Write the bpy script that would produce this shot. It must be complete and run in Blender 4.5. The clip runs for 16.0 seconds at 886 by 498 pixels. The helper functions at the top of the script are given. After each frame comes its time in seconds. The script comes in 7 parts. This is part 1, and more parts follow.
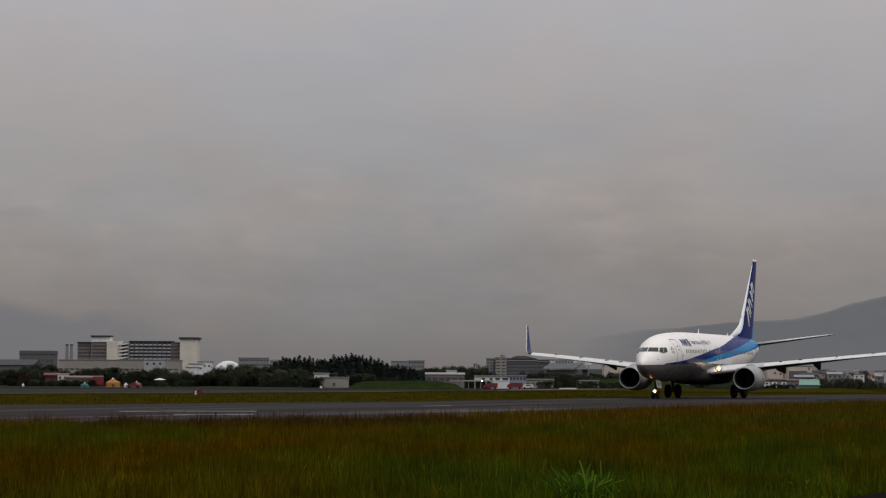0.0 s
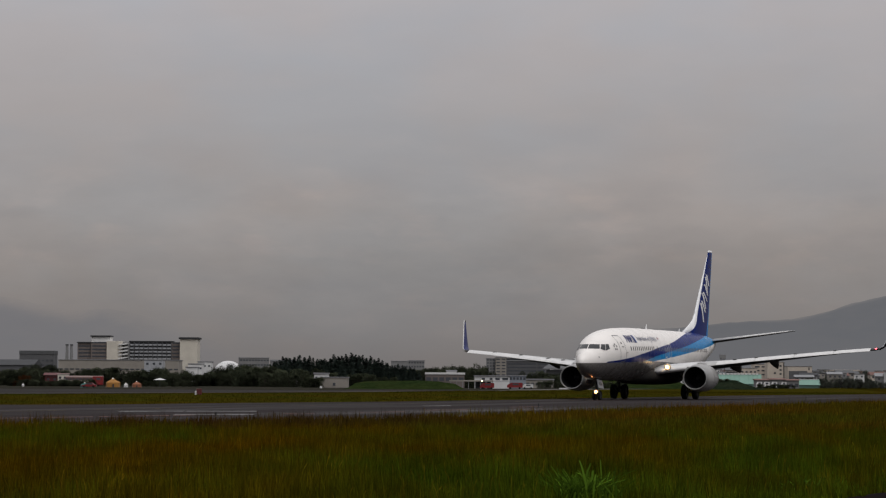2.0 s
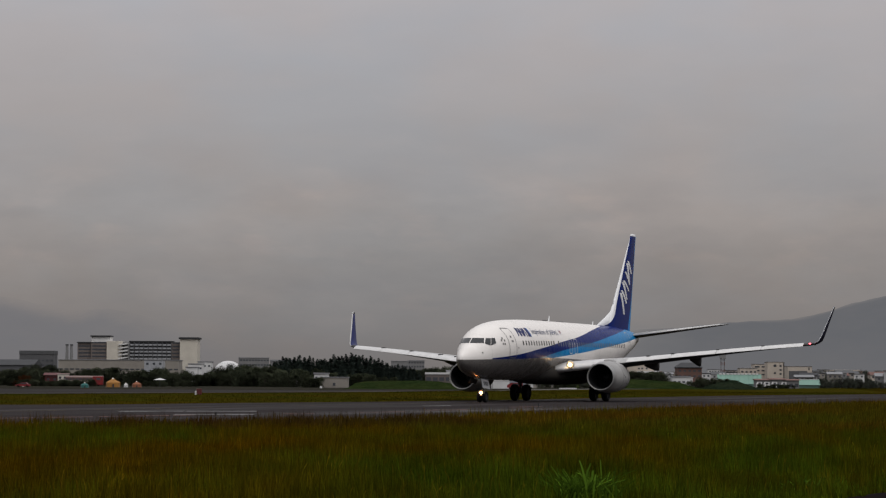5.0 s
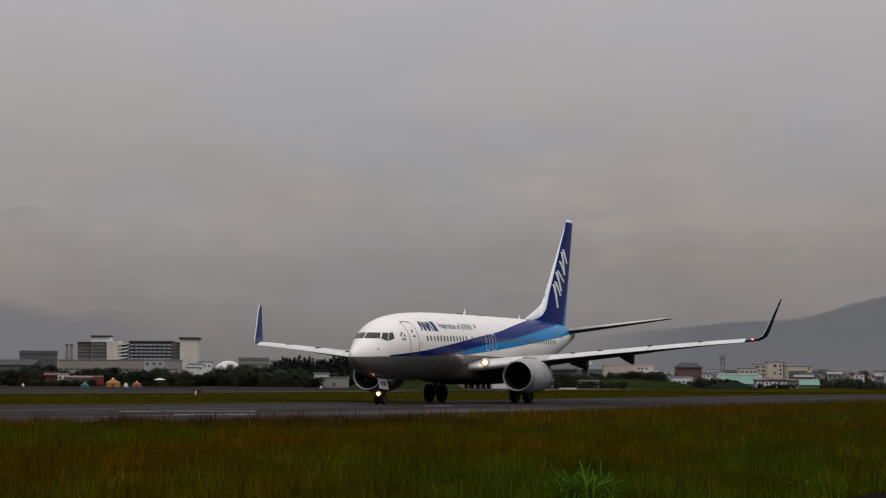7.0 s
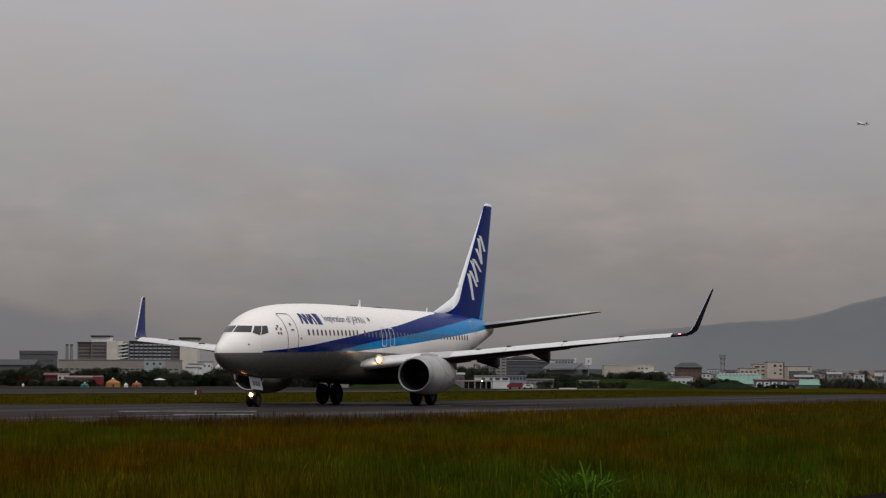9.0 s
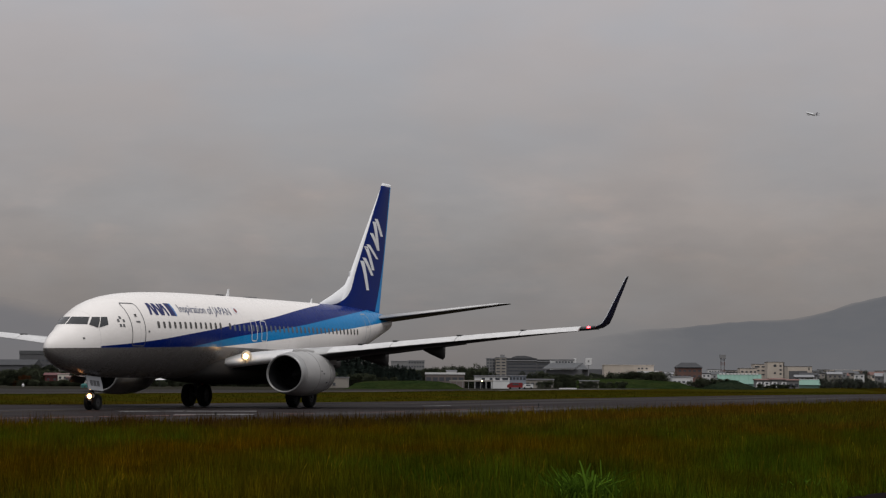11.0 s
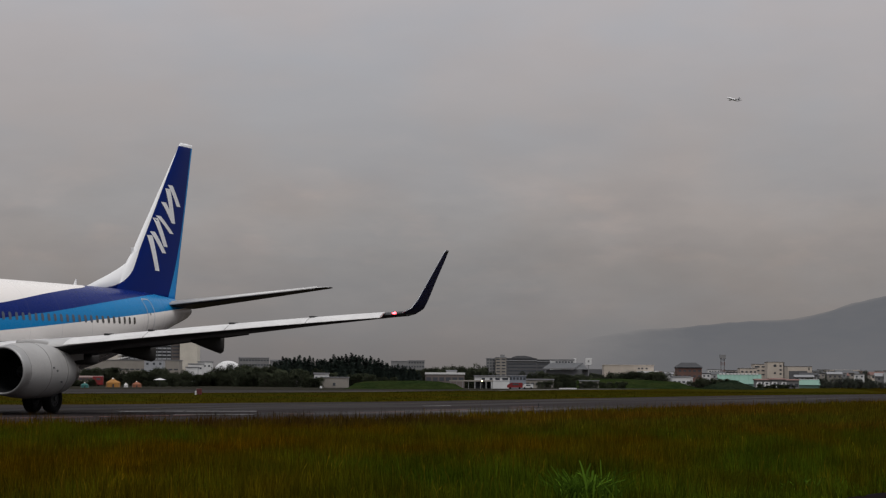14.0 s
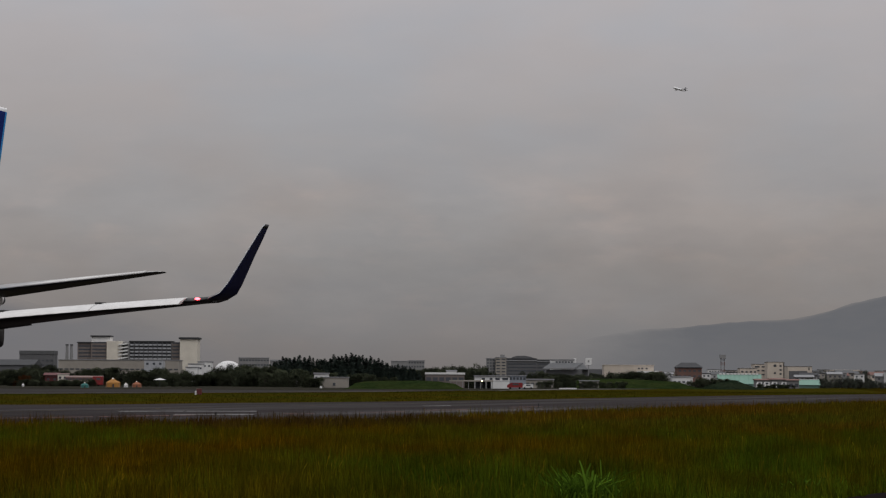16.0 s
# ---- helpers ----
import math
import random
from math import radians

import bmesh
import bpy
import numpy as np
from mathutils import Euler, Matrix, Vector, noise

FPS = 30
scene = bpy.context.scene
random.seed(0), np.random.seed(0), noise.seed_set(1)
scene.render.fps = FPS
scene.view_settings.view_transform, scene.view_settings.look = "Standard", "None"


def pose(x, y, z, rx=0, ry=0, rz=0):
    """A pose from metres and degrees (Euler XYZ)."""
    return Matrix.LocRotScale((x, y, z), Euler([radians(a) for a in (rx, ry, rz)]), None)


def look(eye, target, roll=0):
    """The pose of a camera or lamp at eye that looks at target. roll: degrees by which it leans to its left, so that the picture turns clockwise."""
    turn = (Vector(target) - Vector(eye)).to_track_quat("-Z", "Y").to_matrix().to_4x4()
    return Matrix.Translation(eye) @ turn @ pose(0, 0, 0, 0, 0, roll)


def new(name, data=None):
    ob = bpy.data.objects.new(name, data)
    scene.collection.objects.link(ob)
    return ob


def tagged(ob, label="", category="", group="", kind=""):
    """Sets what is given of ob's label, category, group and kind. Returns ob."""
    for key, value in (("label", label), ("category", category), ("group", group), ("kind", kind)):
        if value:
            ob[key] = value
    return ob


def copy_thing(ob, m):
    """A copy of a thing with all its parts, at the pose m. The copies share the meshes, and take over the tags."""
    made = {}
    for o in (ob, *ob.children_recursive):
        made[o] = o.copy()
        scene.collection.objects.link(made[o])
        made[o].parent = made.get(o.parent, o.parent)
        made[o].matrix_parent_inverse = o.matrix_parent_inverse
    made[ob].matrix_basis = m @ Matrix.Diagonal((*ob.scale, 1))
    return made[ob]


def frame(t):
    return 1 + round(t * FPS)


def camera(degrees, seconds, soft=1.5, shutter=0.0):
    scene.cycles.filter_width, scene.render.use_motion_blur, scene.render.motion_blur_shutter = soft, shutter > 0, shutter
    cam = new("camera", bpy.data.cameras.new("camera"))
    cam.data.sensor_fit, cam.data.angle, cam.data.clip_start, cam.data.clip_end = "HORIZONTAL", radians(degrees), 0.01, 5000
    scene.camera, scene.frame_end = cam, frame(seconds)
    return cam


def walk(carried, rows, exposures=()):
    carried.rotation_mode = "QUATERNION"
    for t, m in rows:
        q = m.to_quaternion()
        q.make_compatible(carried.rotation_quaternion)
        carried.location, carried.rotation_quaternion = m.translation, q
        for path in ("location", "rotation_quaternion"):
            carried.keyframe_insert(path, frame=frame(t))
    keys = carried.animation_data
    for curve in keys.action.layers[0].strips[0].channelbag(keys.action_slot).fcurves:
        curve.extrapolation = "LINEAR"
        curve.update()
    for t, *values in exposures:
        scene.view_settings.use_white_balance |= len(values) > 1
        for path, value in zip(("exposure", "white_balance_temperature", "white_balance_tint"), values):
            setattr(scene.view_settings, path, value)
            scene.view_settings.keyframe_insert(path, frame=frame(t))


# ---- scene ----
# ---------------------------------------------------------------- camera
CAM = pose(0, 0, 1.38, 93.28, 0, 0) @ pose(0, 0, 0, 0, 0, 0.31)
cam = camera(21.93, 16.0, soft=1.25)
walk(cam, [(0, CAM), (16, CAM)])

# ---------------------------------------------------------------- world, sun, exposure
scene.view_settings.exposure = 0.0
world = bpy.data.worlds.new("overcast")
scene.world = world
world.use_nodes = True


def mathn(nt, op, a, b=None, clamp=False):
    n = nt.nodes.new("ShaderNodeMath")
    n.operation = op
    n.use_clamp = clamp
    for i, v in enumerate((a, b)):
        if v is None:
            continue
        if isinstance(v, (int, float)):
            n.inputs[i].default_value = v
        else:
            nt.links.new(v, n.inputs[i])
    return n.outputs[0]


def mixc(nt, fac, a, b, blend="MIX"):
    n = nt.nodes.new("ShaderNodeMix")
    n.data_type = "RGBA"
    n.blend_type = blend
    for sock, v in ((n.inputs[0], fac), (n.inputs[6], a), (n.inputs[7], b)):
        if isinstance(v, (int, float)):
            sock.default_value = v
        elif isinstance(v, tuple):
            sock.default_value = (*v[:3], 1)
        else:
            nt.links.new(v, sock)
    return n.outputs[2]


def ramp(nt, fac, stops, smooth=False):
    n = nt.nodes.new("ShaderNodeValToRGB")
    e = n.color_ramp.elements
    while len(e) < len(stops):
        e.new(0.5)
    for el, (p, c) in zip(e, stops):
        el.position = p
        el.color = (*c, 1) if isinstance(c, tuple) else (c, c, c, 1)
    if smooth:
        n.color_ramp.interpolation = "EASE"
    nt.links.new(fac, n.inputs[0])
    return n.outputs[0]


def noisen(nt, vec, scale, detail=4.0, rough=0.55):
    n = nt.nodes.new("ShaderNodeTexNoise")
    n.inputs["Scale"].default_value = scale
    n.inputs["Detail"].default_value = detail
    n.inputs["Roughness"].default_value = rough
    if vec is not None:
        nt.links.new(vec, n.inputs["Vector"])
    return n.outputs["Fac"]


def mapn(nt, vec, scale=(1, 1, 1), loc=(0, 0, 0)):
    n = nt.nodes.new("ShaderNodeMapping")
    n.inputs["Scale"].default_value = scale
    n.inputs["Location"].default_value = loc
    nt.links.new(vec, n.inputs["Vector"])
    return n.outputs[0]


SUN_ELEVATION, SUN_TURN = radians(61), radians(150)
w = world.node_tree
w.nodes.clear()
w_out = w.nodes.new("ShaderNodeOutputWorld")
w_bg = w.nodes.new("ShaderNodeBackground")
w_tc = w.nodes.new("ShaderNodeTexCoord")
w_sep = w.nodes.new("ShaderNodeSeparateXYZ")
w.links.new(w_tc.outputs["Generated"], w_sep.inputs[0])
w_sky = w.nodes.new("ShaderNodeTexSky")
w_sky.sky_type = "NISHITA"
w_sky.sun_disc = False
w_sky.sun_elevation, w_sky.sun_rotation = SUN_ELEVATION, SUN_TURN
# the closed cloud deck: dim and warm-grey at the horizon, three times brighter overhead
deck = ramp(w, w_sep.outputs[2], [(0.0, (0.158, 0.150, 0.153)), (0.03, (0.214, 0.198, 0.197)), (0.075, (0.310, 0.284, 0.276)),
                                  (0.12, (0.368, 0.348, 0.348)), (0.17, (0.430, 0.418, 0.430)), (0.45, (0.60, 0.60, 0.62)), (0.75, (0.85, 0.86, 0.88)), (1.0, (0.98, 0.98, 1.0))])
streak = noisen(w, mapn(w, w_tc.outputs["Generated"], (6, 6, 17), (3.1, 0.4, 0.2)), 1.6, 5.0, 0.5)
puff = noisen(w, mapn(w, w_tc.outputs["Generated"], (16, 16, 40), (0.3, 1.7, 0.9)), 1.5, 6.0, 0.55)
tint = noisen(w, mapn(w, w_tc.outputs["Generated"], (7, 7, 16), (8.3, 2.2, 4.1)), 1.4, 3.0, 0.5)
band = ramp(w, w_sep.outputs[2], [(0.0, 0.2), (0.035, 0.9), (0.07, 1.0), (0.105, 0.3), (0.2, 0.25), (1.0, 0.25)])
clouds = mathn(w, "ADD", mathn(w, "MULTIPLY", streak, 0.6), mathn(w, "MULTIPLY", puff, 0.4))
lift = mathn(w, "ADD", 1.0, mathn(w, "MULTIPLY", mathn(w, "SUBTRACT", clouds, 0.5), mathn(w, "MULTIPLY", band, 0.62)))
w_mul = w.nodes.new("ShaderNodeVectorMath")
w_mul.operation = "SCALE"
hue = mixc(w, ramp(w, tint, [(0.38, 0.0), (0.62, 1.0)]), (0.975, 1.0, 1.03), (1.035, 0.995, 0.975))
w.links.new(mixc(w, 1.0, deck, hue, "MULTIPLY"), w_mul.inputs[0])
w.links.new(lift, w_mul.inputs["Scale"])
w_nis = w.nodes.new("ShaderNodeVectorMath")
w_nis.operation = "SCALE"
w_nis.inputs["Scale"].default_value = 0.10
w.links.new(w_sky.outputs[0], w_nis.inputs[0])
# thin dark shreds of cloud low in the sky and a few warm-lit puffs between them
low_band = ramp(w, w_sep.outputs[2], [(0.0, 0.0), (0.03, 0.75), (0.075, 1.0), (0.095, 0.35), (0.14, 0.15), (1.0, 0.1)])
shred = ramp(w, noisen(w, mapn(w, w_tc.outputs["Generated"], (11, 11, 44), (1.9, 0.7, 3.3)), 1.5, 6.0, 0.52), [(0.48, 0.0), (0.72, 1.0)])
lit = ramp(w, noisen(w, mapn(w, w_tc.outputs["Generated"], (19, 19, 56), (6.1, 2.7, 1.4)), 1.5, 5.0, 0.52), [(0.55, 0.0), (0.75, 1.0)])
cloudy = mixc(w, mathn(w, "MULTIPLY", shred, low_band), w_mul.outputs[0], mixc(w, 1.0, w_mul.outputs[0], (0.915, 0.925, 0.945), "MULTIPLY"))
cloudy = mixc(w, mathn(w, "MULTIPLY", lit, low_band), cloudy, mixc(w, 1.0, cloudy, (1.12, 1.075, 1.05), "MULTIPLY"))
sky_col = mixc(w, 0.06, cloudy, w_nis.outputs[0])
w.links.new(sky_col, w_bg.inputs["Color"])
w_bg.inputs["Strength"].default_value = 1.0
w.links.new(w_bg.outputs[0], w_out.inputs[0])

sun_data = bpy.data.lights.new("sun", "SUN")
sun_data.energy, sun_data.angle, sun_data.color = 1.22, radians(28), (1.0, 0.97, 0.93)
sun = new("sun", sun_data)
sun.matrix_world = look((22.5, -39, 80), (0, 0, 0))

# ---------------------------------------------------------------- materials


def material(name):
    m = bpy.data.materials.new(name)
    m.use_nodes = True
    nt = m.node_tree
    b = nt.nodes["Principled BSDF"]
    tc = nt.nodes.new("ShaderNodeTexCoord")
    return m, nt, b, tc.outputs["Object"]


def bump(nt, b, height, strength=0.3, distance=0.02):
    n = nt.nodes.new("ShaderNodeBump")
    n.inputs["Strength"].default_value = strength
    n.inputs["Distance"].default_value = distance
    nt.links.new(height, n.inputs["Height"])
    nt.links.new(n.outputs[0], b.inputs["Normal"])


def paint(name, colour, rough=0.35, metal=0.0, dirt=0.12, scale=2.0, coat=0.0, relief=0.0):
    """A painted or coated surface with broad stains and fine grain."""
    m, nt, b, ob = material(name)
    big, fine = noisen(nt, ob, scale, 5), noisen(nt, ob, scale * 14, 3)
    dark = tuple(c * (1 - 2.2 * dirt) for c in colour)
    k = ramp(nt, mathn(nt, "ADD", mathn(nt, "MULTIPLY", big, 0.7), mathn(nt, "MULTIPLY", fine, 0.3)), [(0.3, 1.0), (0.7, 0.0)])
    nt.links.new(mixc(nt, k, colour, dark), b.inputs["Base Color"])
    nt.links.new(mathn(nt, "ADD", rough - 0.05, mathn(nt, "MULTIPLY", fine, 0.12)), b.inputs["Roughness"])
    b.inputs["Metallic"].default_value = metal
    b.inputs["Coat Weight"].default_value = coat
    if relief:
        bump(nt, b, fine, relief, 0.02)
    return m


def glow(name, colour, strength):
    m = bpy.data.materials.new(name)
    m.use_nodes = True
    b = m.node_tree.nodes["Principled BSDF"]
    b.inputs["Base Color"].default_value = (*colour, 1)
    b.inputs["Emission Color"].default_value = (*colour, 1)
    b.inputs["Emission Strength"].default_value = strength
    return m


WHITE = (0.78, 0.78, 0.79)
M_WHITE = paint("white_gloss_paint", WHITE, 0.28, 0, 0.05, 0.8, 0.3)
M_LIGHTGREY = paint("light_grey_paint", (0.34, 0.35, 0.37), 0.35, 0, 0.08, 1.0, 0.2)
# wing, flaps and stabilizer: underside shade is put into this near-black grey
M_WINGSHADE = paint("wing_grey_with_shade", (0.040, 0.039, 0.039), 0.4, 0, 0.12, 1.2)
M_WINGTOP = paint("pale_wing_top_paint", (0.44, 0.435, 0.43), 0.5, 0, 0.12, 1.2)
M_SLAT = paint("pale_leading_edge", (0.64, 0.63, 0.625), 0.5, 0.0, 0.11, 2.2)
M_NACELLE = paint("nacelle_grey_paint", (0.36, 0.352, 0.346), 0.4, 0, 0.1, 1.2, 0.0)
M_LIP = paint("polished_inlet_lip", (0.33, 0.325, 0.32), 0.4, 0.5, 0.05, 3.0)
M_NAVY = paint("dark_blue_paint", (0.005, 0.011, 0.10), 0.4, 0, 0.08, 1.0)
M_SKYPAINT = paint("sky_blue_paint", (0.03, 0.15, 0.40), 0.4, 0, 0.08, 1.0)
M_NAVYSHADE = paint("navy_with_shade", (0.004, 0.006, 0.034), 0.45, 0, 0.1, 1.5)
M_TYRE = paint("tyre_rubber", (0.010, 0.010, 0.010), 0.9, 0, 0.15, 4.0)
M_RIM = paint("wheel_rim", (0.055, 0.055, 0.056), 0.75, 0.0, 0.2, 5.0)
M_STRUT = paint("gear_strut_metal", (0.03, 0.03, 0.031), 0.6, 0.1, 0.25, 4.0)
M_DARKMETAL = paint("dark_fan_metal", (0.009, 0.009, 0.010), 0.85, 0.0, 0.15, 4.0)
M_NOZZLE = paint("burnt_nozzle_metal", (0.16, 0.14, 0.12), 0.4, 0.8, 0.2, 3.0)
M_GLASSDARK = paint("dark_cockpit_glass", (0.018, 0.019, 0.021), 0.22, 0, 0.05, 2.0)
M_CABINGLASS = paint("dark_cabin_glass", (0.055, 0.050, 0.044), 0.2, 0, 0.1, 2.0)
M_BLUEGLASS = paint("blue_cabin_glass", (0.040, 0.060, 0.098), 0.3, 0, 0.1, 2.0)
M_JOINT = paint("faint_panel_joint", (0.23, 0.225, 0.22), 0.6, 0, 0.1, 4.0)
M_SEAM = paint("dark_seam", (0.10, 0.10, 0.105), 0.6, 0, 0.1, 4.0)
# far jet: haze is put into its wing, engine and tail colours
M_FARHAZE = paint("far_grey_with_haze", (0.62, 0.62, 0.63), 0.6, 0, 0.05, 0.2)
M_FARTAIL = paint("far_tail_with_haze", (0.14, 0.14, 0.16), 0.6, 0, 0.05, 0.2)
M_TEXTGREY = paint("blue_grey_lettering", (0.05, 0.065, 0.14), 0.4, 0, 0.05, 2.0)
M_RED = paint("red_paint", (0.21, 0.012, 0.014), 0.4, 0, 0.15, 1.5)
M_LAMP = glow("lamp_glass_lit", (1.0, 0.66, 0.30), 12.0)
M_TAXILAMP = glow("taxi_lamp_glass_lit", (1.0, 0.40, 0.14), 20.0)
M_HALOBOWL = paint("pale_halo_bowl", (0.62, 0.56, 0.48), 0.45, 0, 0.05, 2.0)
M_NAVRED = glow("red_lamp_lit", (1.0, 0.07, 0.09), 9.0)
# fairings and main gear doors: much darker than the hull's belly grey
M_BELLY = paint("belly_dark_grey", (0.046, 0.043, 0.041), 0.7, 0, 0.08, 1.0)
for dull in (M_NACELLE, M_TYRE, M_RIM, M_DARKMETAL, M_NAVY, M_NAVYSHADE):
    dull.node_tree.nodes["Principled BSDF"].inputs["Specular IOR Level"].default_value = 0.18
for matt in (M_WINGSHADE, M_BELLY):
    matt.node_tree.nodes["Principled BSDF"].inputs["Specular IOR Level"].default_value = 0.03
M_BLACKTIP = paint("black_tip_and_shade", (0.012, 0.012, 0.014), 0.5, 0, 0.1, 2.0)


def float_curve(nt, value, points):
    n = nt.nodes.new("ShaderNodeFloatCurve")
    c = n.mapping.curves[0]
    while len(c.points) < len(points):
        c.points.new(0.5, 0.5)
    for p, (a, b) in zip(c.points, points):
        p.location = (a, b)
        p.handle_type = "AUTO"
    n.mapping.update()
    nt.links.new(value, n.inputs["Value"])
    return n.outputs[0]


def livery():
    """Fuselage paint: white above, grey belly, a dark-blue and a sky-blue sweep that rise towards the tail."""
    m, nt, b, ob = material("fuselage_livery")
    sep = nt.nodes.new("ShaderNodeSeparateXYZ")
    nt.links.new(ob, sep.inputs[0])
    s = mathn(nt, "MULTIPLY", sep.outputs[0], -1 / 40.0)
    z = mathn(nt, "MULTIPLY", sep.outputs[2], 1 / 6.0)

    def above(points):
        line = float_curve(nt, s, [(a / 40, c / 6) for a, c in points])
        return mathn(nt, "MULTIPLY", mathn(nt, "SUBTRACT", z, line), 900.0, clamp=True)

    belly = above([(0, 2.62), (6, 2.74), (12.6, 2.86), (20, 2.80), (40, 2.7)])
    dark_top = above([(0, 2.55), (2.0, 2.70), (4.2, 2.87), (6.6, 3.09), (9.2, 3.37), (11.8, 3.65), (14.05, 3.91), (18.1, 4.31), (22.5, 4.86), (25.0, 5.13), (27.1, 5.33), (29, 5.75), (40, 5.95)])
    sky_top = above([(0, 2.3), (9.5, 2.80), (11.6, 3.04), (13.85, 3.31), (17.8, 3.69), (22.2, 4.10), (27.0, 4.63), (30.8, 5.01), (33.5, 5.22), (36, 5.35), (40, 5.4)])
    sky_low = above([(0, 2.4), (10.5, 2.72), (13.8, 2.94), (17.9, 3.22), (22.3, 3.56), (27.0, 3.95), (32.1, 4.36), (36.0, 4.66), (40, 4.9)])
    soft = noisen(nt, ob, 0.7, 4)
    fine = noisen(nt, mapn(nt, ob, (1, 1, 3)), 9.0, 3)
    wear = ramp(nt, mathn(nt, "ADD", mathn(nt, "MULTIPLY", soft, 0.6), mathn(nt, "MULTIPLY", fine, 0.4)), [(0.35, 0.0), (0.75, 1.0)])
    white = mixc(nt, wear, (0.80, 0.765, 0.738), (0.72, 0.684, 0.655))
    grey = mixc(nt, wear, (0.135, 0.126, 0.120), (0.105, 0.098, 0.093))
    sky_blue = mixc(nt, wear, (0.009, 0.185, 0.435), (0.012, 0.170, 0.395))
    navy = mixc(nt, wear, (0.0010, 0.0130, 0.130), (0.0014, 0.0130, 0.115))
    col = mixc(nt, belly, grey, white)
    col = mixc(nt, mathn(nt, "MULTIPLY", sky_low, belly), col, sky_blue)
    col = mixc(nt, mathn(nt, "MULTIPLY", sky_top, belly), col, navy)
    col = mixc(nt, dark_top, col, white)
    # the sweep does not reach ahead of the door
    ahead = mathn(nt, "MULTIPLY", mathn(nt, "SUBTRACT", 2.6 / 40, s), 600.0, clamp=True)
    col = mixc(nt, ahead, col, mixc(nt, belly, grey, white))
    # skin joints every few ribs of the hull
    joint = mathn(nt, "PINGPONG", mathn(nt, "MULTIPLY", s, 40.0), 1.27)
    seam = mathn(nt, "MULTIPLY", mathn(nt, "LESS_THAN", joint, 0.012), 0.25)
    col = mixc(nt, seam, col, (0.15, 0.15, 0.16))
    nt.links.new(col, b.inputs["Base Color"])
    nt.links.new(mathn(nt, "ADD", 0.22, mathn(nt, "MULTIPLY", wear, 0.15)), b.inputs["Roughness"])
    nt.links.new(mathn(nt, "SUBTRACT", 0.55, mathn(nt, "MULTIPLY", belly, 0.51)), b.inputs["Specular IOR Level"])
    return m


def fin_paint():
    """Fin paint: dark blue with a white leading edge and a sky-blue trailing foot."""
    m, nt, b, ob = material("fin_livery")
    sep = nt.nodes.new("ShaderNodeSeparateXYZ")
    nt.links.new(ob, sep.inputs[0])
    s = mathn(nt, "MULTIPLY", sep.outputs[0], -1.0)
    z = sep.outputs[2]
    lead = float_curve(nt, mathn(nt, "MULTIPLY", mathn(nt, "SUBTRACT", z, 5.0), 1 / 8.0),
                       [((q - 5.0) / 8, (v - 28) / 12) for q, v in ((5.0, 28.2), (5.40, 29.8), (5.55, 30.65), (5.73, 31.2), (6.18, 31.95), (6.72, 32.42), (7.29, 32.84), (8.13, 33.50), (10.62, 35.45), (12.34, 36.83), (13.0, 37.35))])
    lead = mathn(nt, "ADD", 28.0, mathn(nt, "MULTIPLY", lead, 12.0))
    inside = mathn(nt, "MULTIPLY", mathn(nt, "SUBTRACT", s, lead), 60.0, clamp=True)
    back = mathn(nt, "ADD", 36.72, mathn(nt, "MULTIPLY", mathn(nt, "SUBTRACT", z, 5.2), 0.223))
    low = mathn(nt, "POWER", mathn(nt, "MAXIMUM", mathn(nt, "SUBTRACT", 9.0, z), 0.0), 2.0)
    wide = mathn(nt, "ADD", 0.16, mathn(nt, "MULTIPLY", low, 0.05))
    tail = mathn(nt, "MULTIPLY", mathn(nt, "SUBTRACT", s, mathn(nt, "SUBTRACT", back, wide)), 60.0, clamp=True)
    wear = noisen(nt, ob, 1.3, 5)
    navy = mixc(nt, wear, (0.0010, 0.0130, 0.130), (0.0014, 0.0130, 0.115))
    col = mixc(nt, inside, (0.78, 0.78, 0.79), navy)
    col = mixc(nt, mathn(nt, "MULTIPLY", tail, inside), col, (0.022, 0.22, 0.52))
    cap = mathn(nt, "GREATER_THAN", z, 12.42)
    col = mixc(nt, cap, col, (0.75, 0.75, 0.76))
    nt.links.new(col, b.inputs["Base Color"])
    b.inputs["Roughness"].default_value = 0.28
    b.inputs["Specular IOR Level"].default_value = 0.03
    return m


M_LIVERY, M_FIN = livery(), fin_paint()


def asphalt(name, base, wet, gloss=0.05):
    m, nt, b, ob = material(name)
    turned = nt.nodes.new("ShaderNodeMapping")
    turned.vector_type = "TEXTURE"
    turned.inputs["Rotation"].default_value = (0, 0, radians(68))
    turned.inputs["Scale"].default_value = (60, 5, 1)
    nt.links.new(ob, turned.inputs["Vector"])
    big = noisen(nt, turned.outputs[0], 1.0, 6)
    fine = noisen(nt, ob, 3.0, 4)
    grit = noisen(nt, ob, 40.0, 2)
    k = ramp(nt, mathn(nt, "ADD", mathn(nt, "MULTIPLY", big, 0.6), mathn(nt, "MULTIPLY", fine, 0.4)), [(0.35, 0.0), (0.68, 1.0)])
    nt.links.new(mixc(nt, k, tuple(c * 0.55 for c in base), tuple(c * 1.5 for c in base)), b.inputs["Base Color"])
    nt.links.new(ramp(nt, big, [(0.30, wet * 0.55), (0.46, wet), (0.65, min(1, wet + 0.3))]), b.inputs["Roughness"])
    b.inputs["Specular IOR Level"].default_value = gloss
    bump(nt, b, grit, 0.25, 0.01)
    return m


